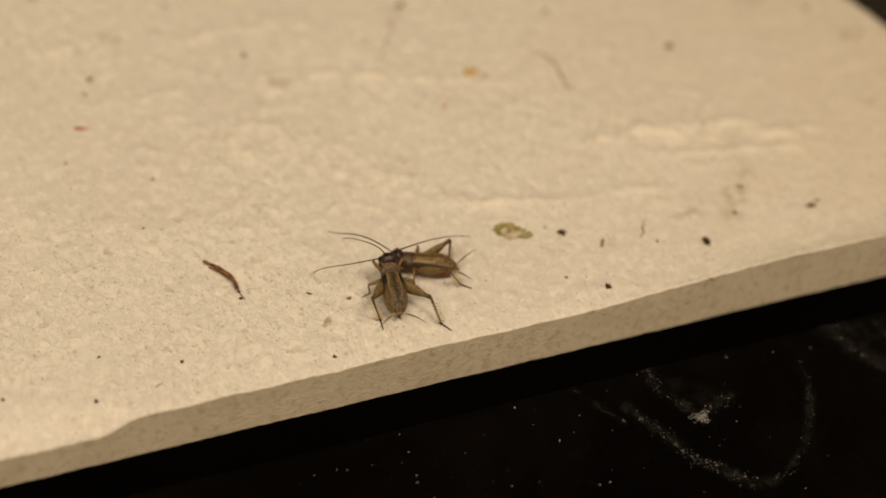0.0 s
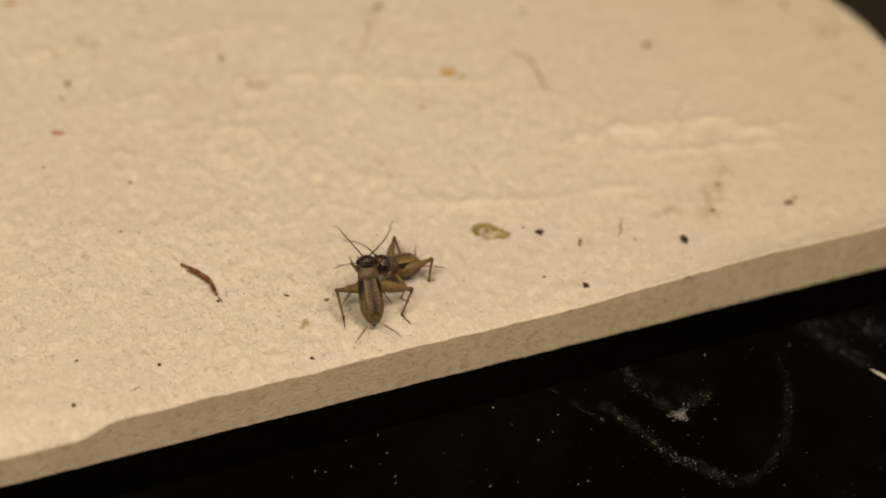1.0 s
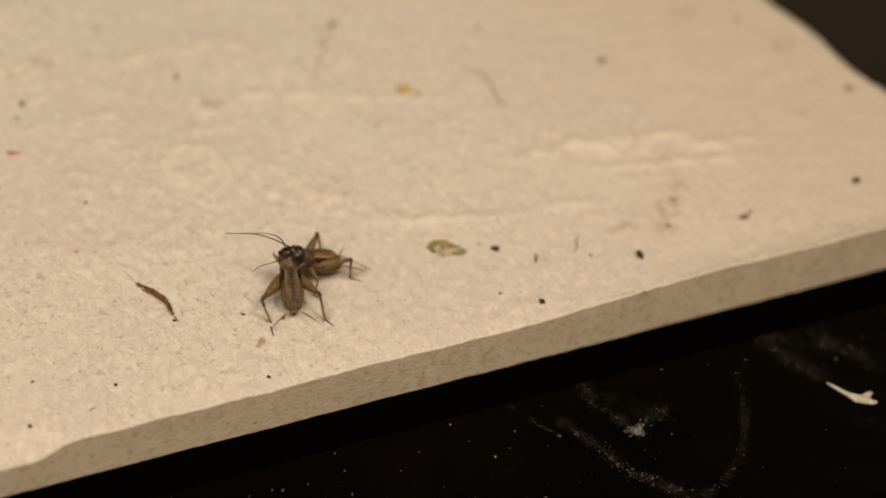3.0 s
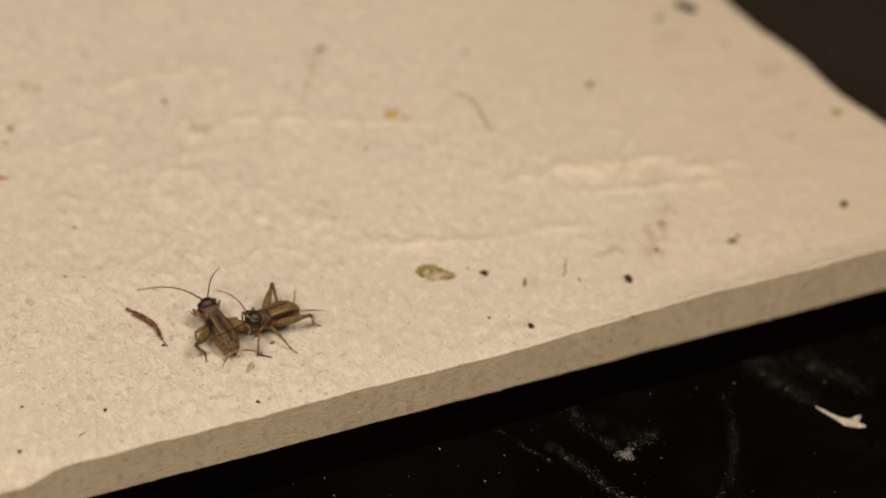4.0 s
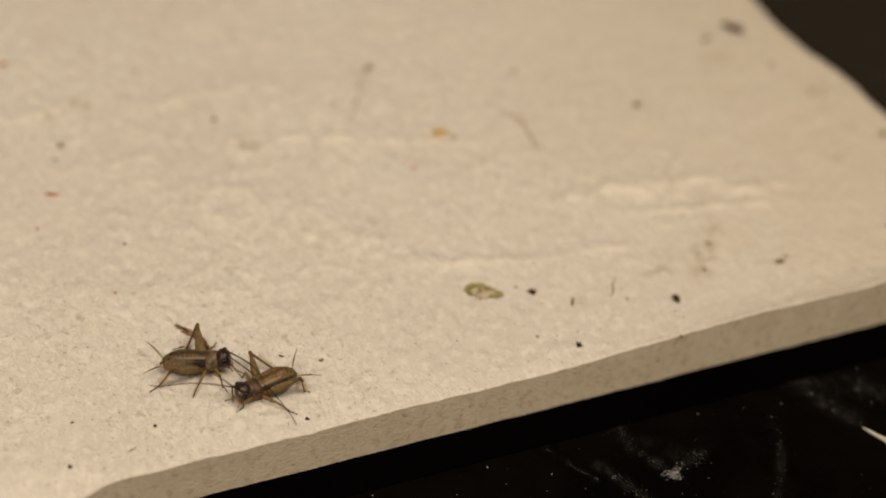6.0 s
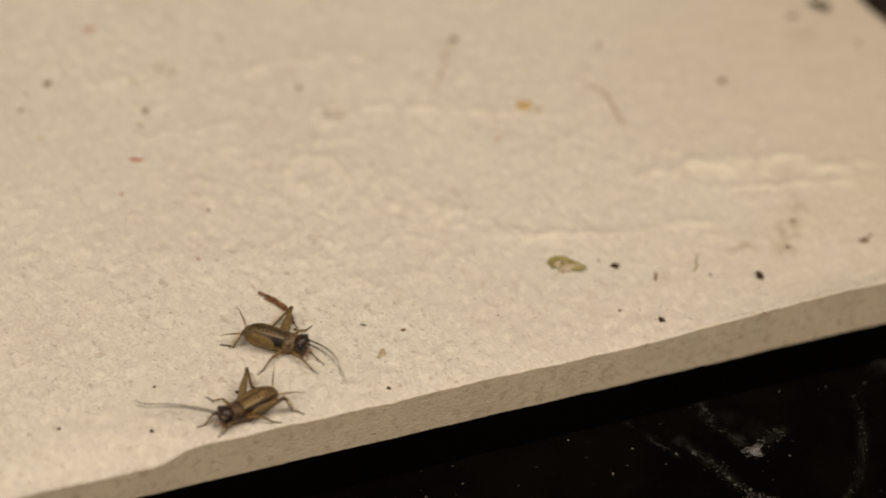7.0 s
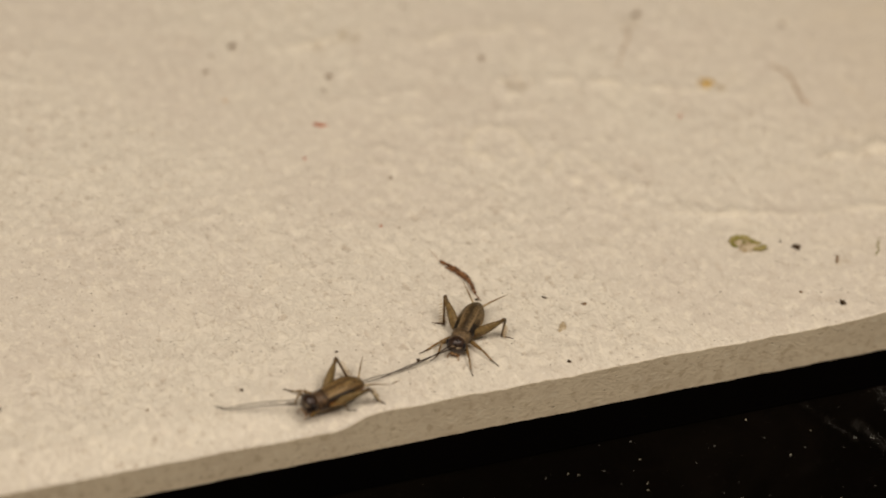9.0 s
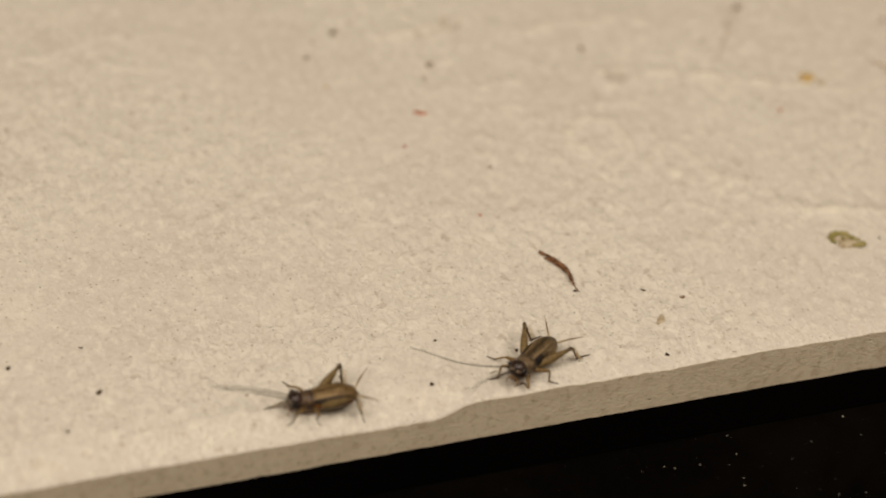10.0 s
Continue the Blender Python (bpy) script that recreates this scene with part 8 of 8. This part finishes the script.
    walk(pale_one_parts["mid_r_tarsus"], [(0, at(1.18, -3.77, 0.57, -1, 8, -107)), (0.5, at(0.64, -3.86, -1.89, -3, 4, -118)), (1, at(0.27, -3.92, -2.43, -3, 3, -124)), (1.5, at(0.52, -3.88, -2.09, -3, 4, -120)),
        (2, at(-0.69, -4.01, -3.12, -4, 5, -137)), (2.5, at(0.72, -3.84, -1.74, -2, 4, -117)), (2.7, at(-0.13, -3.99, -2.83, -3, 2, -129)), (3.8, at(0.76, -3.84, -1.65, -2, 5, -116)),
        (4, at(0.96, -3.80, -1.12, -2, 5, -112)), (4.3, at(1.33, -3.56, 0.15, -1, 7, -105)), (4.5, at(1.33, -3.56, 0.15, -1, 7, -105)), (4.7, at(1.33, -3.56, 0.15, -1, 7, -105)),
        (5, at(1.33, -3.56, 0.15, -1, 7, -105)), (5.2, at(1.33, -3.56, 0.15, -1, 7, -105)), (6.3, at(1.64, -6.05, 0.21, 0, 8, -93)), (6.5, at(1.64, -6.05, 0.21, 0, 8, -93)),
        (6.8, at(2.38, -6.31, 0.20, 1, 8, -85)), (7, at(2.88, -6.50, 0.19, 2, 8, -79)), (7.3, at(3.66, -6.79, 0.18, 3, 8, -72)), (7.5, at(4.06, -6.66, 0.24, 4, 11, -68)),
        (7.8, at(4.56, -6.45, 0.33, 5, 15, -63)), (8, at(4.85, -6.30, 0.39, 6, 17, -59)), (8.2, at(4.71, -6.36, 0.30, 5, 14, -61)), (8.5, at(4.39, -6.33, 0.16, 4, 9, -64)),
        (8.8, at(4.39, -6.33, 0.16, 4, 9, -64)), (9, at(4.39, -6.33, 0.16, 4, 9, -64)), (9.3, at(4.39, -6.33, 0.16, 4, 9, -64)), (9.5, at(4.39, -6.33, 0.16, 4, 9, -64)),
        (9.8, at(4.39, -6.33, 0.16, 4, 9, -64)), (10, at(4.39, -6.33, 0.16, 4, 9, -64))])
    walk(pale_one_parts["hind_r_femur"], [(0, at(0.60, -1.55, 1.50, 7, -39, -158)), (0.5, at(0.60, -1.55, 1.50, -36, -26, -121)), (1, at(0.60, -1.55, 1.50, -31, -29, -137)), (1.5, at(0.60, -1.55, 1.50, -41, -24, -121)),
        (2, at(0.60, -1.55, 1.50, -12, -36, -179)), (2.5, at(0.60, -1.55, 1.50, -10, -34, -154)), (2.7, at(0.60, -1.55, 1.50, -27, -31, -140)), (3.8, at(0.60, -1.55, 1.50, -45, -20, -125)),
        (4, at(0.60, -1.55, 1.50, -23, -33, -139)), (4.3, at(0.60, -1.55, 1.50, 10, -36, -149)), (4.5, at(0.60, -1.55, 1.50, 3, -36, -151)), (4.7, at(0.60, -1.55, 1.50, -2, -37, -147)),
        (5, at(0.60, -1.55, 1.50, 1, -36, -140)), (5.2, at(0.60, -1.55, 1.50, -28, 0, -90)), (6.3, at(0.60, -1.55, 1.50, -39, -26, -129)), (6.5, at(0.60, -1.55, 1.50, -8, -33, -150)),
        (6.8, at(0.60, -1.55, 1.50, -4, -35, -153)), (7, at(0.60, -1.55, 1.50, -11, -34, -139)), (7.3, at(0.60, -1.55, 1.50, -10, -35, -138)), (7.5, at(0.60, -1.55, 1.50, -14, -34, -133)),
        (7.8, at(0.60, -1.55, 1.50, -11, -35, -139)), (8, at(0.60, -1.55, 1.50, -29, -31, -111)), (8.2, at(0.60, -1.55, 1.50, -16, -33, -139)), (8.5, at(0.60, -1.55, 1.50, -13, -33, -147)),
        (8.8, at(0.60, -1.55, 1.50, -13, -33, -146)), (9, at(0.60, -1.55, 1.50, -23, -31, -142)), (9.3, at(0.60, -1.55, 1.50, -24, -32, -128)), (9.5, at(0.60, -1.55, 1.50, -25, -32, -130)),
        (9.8, at(0.60, -1.55, 1.50, -4, -36, -155)), (10, at(0.60, -1.55, 1.50, -3, -35, -150))])
    walk(pale_one_parts["hind_r_tibia"], [(0, at(-4.37, -3.54, 5.86, 45, 82, -109)), (0.5, at(-2.58, -6.88, 4.52, -60, 52, 168)), (1, at(-3.82, -5.68, 4.82, -39, 44, 178)), (1.5, at(-2.66, -6.91, 4.36, -68, 50, 157)),
        (2, at(-5.00, -1.63, 5.53, -12, 36, 167)), (2.5, at(-4.54, -4.07, 5.34, -70, 81, 131)), (2.7, at(-3.93, -5.38, 5.02, -51, 59, 159)), (3.8, at(-3.14, -6.87, 3.82, -102, 47, 111)),
        (4, at(-3.78, -5.30, 5.30, -50, 65, 161)), (4.3, at(-4.18, -4.44, 5.55, 53, 80, -90)), (4.5, at(-4.27, -4.28, 5.55, 12, 77, -137)), (4.7, at(-4.04, -4.55, 5.63, -19, 86, -167)),
        (5, at(-3.67, -5.14, 5.56, 170, 84, 31)), (5.1, at(-1.54, -6.80, 3.52, -96, 51, 128)), (5.2, at(0.59, -8.45, 1.48, -95, 12, 135)), (6.3, at(-3.27, -6.39, 4.53, -71, 54, 145)),
        (6.5, at(-4.41, -4.42, 5.28, -23, 72, -177)), (6.8, at(-4.43, -4.08, 5.49, -146, 84, 58)), (7, at(-3.71, -5.28, 5.39, -43, 77, 173)), (7.3, at(-3.63, -5.30, 5.45, -72, 81, 144)),
        (7.5, at(-3.34, -5.71, 5.34, -54, 75, 166)), (7.8, at(-3.67, -5.29, 5.43, -55, 79, 161)), (8, at(-1.53, -7.09, 5.02, -88, 65, 146)), (8.2, at(-3.73, -5.35, 5.30, -52, 73, 161)),
        (8.5, at(-4.25, -4.72, 5.25, -35, 71, 172)), (8.8, at(-4.21, -4.75, 5.27, -36, 71, 172)), (9, at(-4.07, -5.18, 5.05, -50, 65, 158)), (9.3, at(-3.00, -6.14, 5.18, -75, 69, 144)),
        (9.5, at(-3.18, -6.01, 5.16, -79, 69, 138)), (9.8, at(-4.48, -3.94, 5.51, -54, 86, 149)), (10, at(-4.28, -4.37, 5.48, -15, 82, -167))])
    walk(pale_one_parts["hind_r_tarsus"], [(0, at(-4.59, -4.21, 0.71, 1, 13, 153)), (0.5, at(-5.69, -6.23, 0.40, -7, -0, 119)), (1, at(-7.54, -5.52, 1.19, -7, 2, 113)), (1.5, at(-5.76, -5.63, 0.38, -7, 9, 108)),
        (2, at(-9.11, -0.66, 2.48, -12, 26, 65)), (2.5, at(-5.06, -3.48, 0.20, 20, -2, 134)), (2.7, at(-6.41, -4.43, 0.56, 20, -10, 132)), (3.8, at(-4.39, -3.57, -0.00, 19, -5, 142)),
        (4, at(-5.84, -4.58, 0.58, 19, 1, 126)), (4.3, at(-4.18, -5.38, 0.43, 19, 7, 143)), (4.5, at(-5.13, -5.08, 0.48, 20, 7, 160)), (4.7, at(-4.37, -4.63, 0.44, 21, 9, 166)),
        (5, at(-3.23, -4.88, 0.38, 22, 9, 172)), (5.2, at(-3.02, -4.87, 0.37, 22, 9, 178)), (6.3, at(-5.78, -4.61, 0.34, 11, 12, 136)), (6.5, at(-6.03, -4.51, 0.34, 9, 15, 126)),
        (6.8, at(-4.17, -3.65, 0.31, 15, 13, 158)), (7, at(-4.86, -5.13, 0.32, 8, 12, 132)), (7.3, at(-4.29, -4.83, 0.31, 9, 12, 134)), (7.5, at(-4.64, -5.38, 0.32, 9, 12, 134)),
        (7.8, at(-4.57, -4.97, 0.32, 8, 12, 132)), (8, at(-3.34, -5.86, 0.30, 10, 12, 139)), (8.2, at(-5.19, -4.87, 0.33, 7, 12, 129)), (8.5, at(-5.94, -4.49, 0.34, 9, 12, 138)),
        (8.8, at(-5.86, -4.52, 0.34, 9, 12, 137)), (9, at(-6.13, -4.36, 0.35, 11, 12, 145)), (9.3, at(-4.51, -5.06, 0.32, 8, 12, 134)), (9.5, at(-4.58, -4.76, 0.32, 8, 12, 136)),
        (9.8, at(-4.82, -3.74, 0.32, 14, 7, 172)), (10, at(-4.96, -4.54, 0.33, 13, 12, 164))])
    walk(pale_one_parts["ant_r"], [(0, at(6.10, -0.55, 3.70, 1, -33, 33)), (0.25, at(6.10, -0.55, 3.70, 32, -10, -32)), (0.5, at(6.10, -0.55, 3.70, 28, 27, -86)), (1, at(6.10, -0.55, 3.70, 14, 16, -114)),
        (1.25, at(6.10, -0.55, 3.70, 21, -7, -52)), (1.5, at(6.10, -0.55, 3.70, 3, -24, 15)), (1.75, at(6.10, -0.55, 3.70, 27, -1, -50)), (2, at(6.10, -0.55, 3.70, 17, 31, -112)),
        (2.25, at(6.10, -0.55, 3.70, 32, -1, -45)), (2.5, at(6.10, -0.55, 3.70, 7, -27, 24)), (2.7, at(6.10, -0.55, 3.70, 8, -11, 23)), (3.25, at(6.10, -0.55, 3.70, 15, 6, -43)),
        (3.8, at(6.10, -0.55, 3.70, 2, 19, -111)), (4, at(6.10, -0.55, 3.70, 3, 17, -107)), (4.15, at(6.10, -0.55, 3.70, 27, -10, -39)), (4.3, at(6.10, -0.55, 3.70, 8, -41, 35)),
        (4.5, at(6.10, -0.55, 3.70, 4, -41, 41)), (4.7, at(6.10, -0.55, 3.70, 1, -42, 46)), (5, at(6.10, -0.55, 3.70, -8, -45, 59)), (5.2, at(6.10, -0.55, 3.70, -12, -47, 66)),
        (5.75, at(6.10, -0.55, 3.70, -16, -14, 9)), (6.3, at(6.10, -0.55, 3.70, -46, 1, -47)), (6.5, at(6.10, -0.55, 3.70, -46, 1, -47)), (7, at(6.10, -0.55, 3.70, -49, 11, -54)),
        (7.5, at(6.10, -0.55, 3.70, -55, 12, -53)), (8, at(6.10, -0.55, 3.70, -71, 18, -69)), (8.5, at(6.10, -0.55, 3.70, -74, 18, -52)), (9, at(6.10, -0.55, 3.70, -67, 17, -39)),
        (9.5, at(6.10, -0.55, 3.70, -66, -6, 3)), (10, at(6.10, -0.55, 3.70, -66, -22, 3))])


motions()
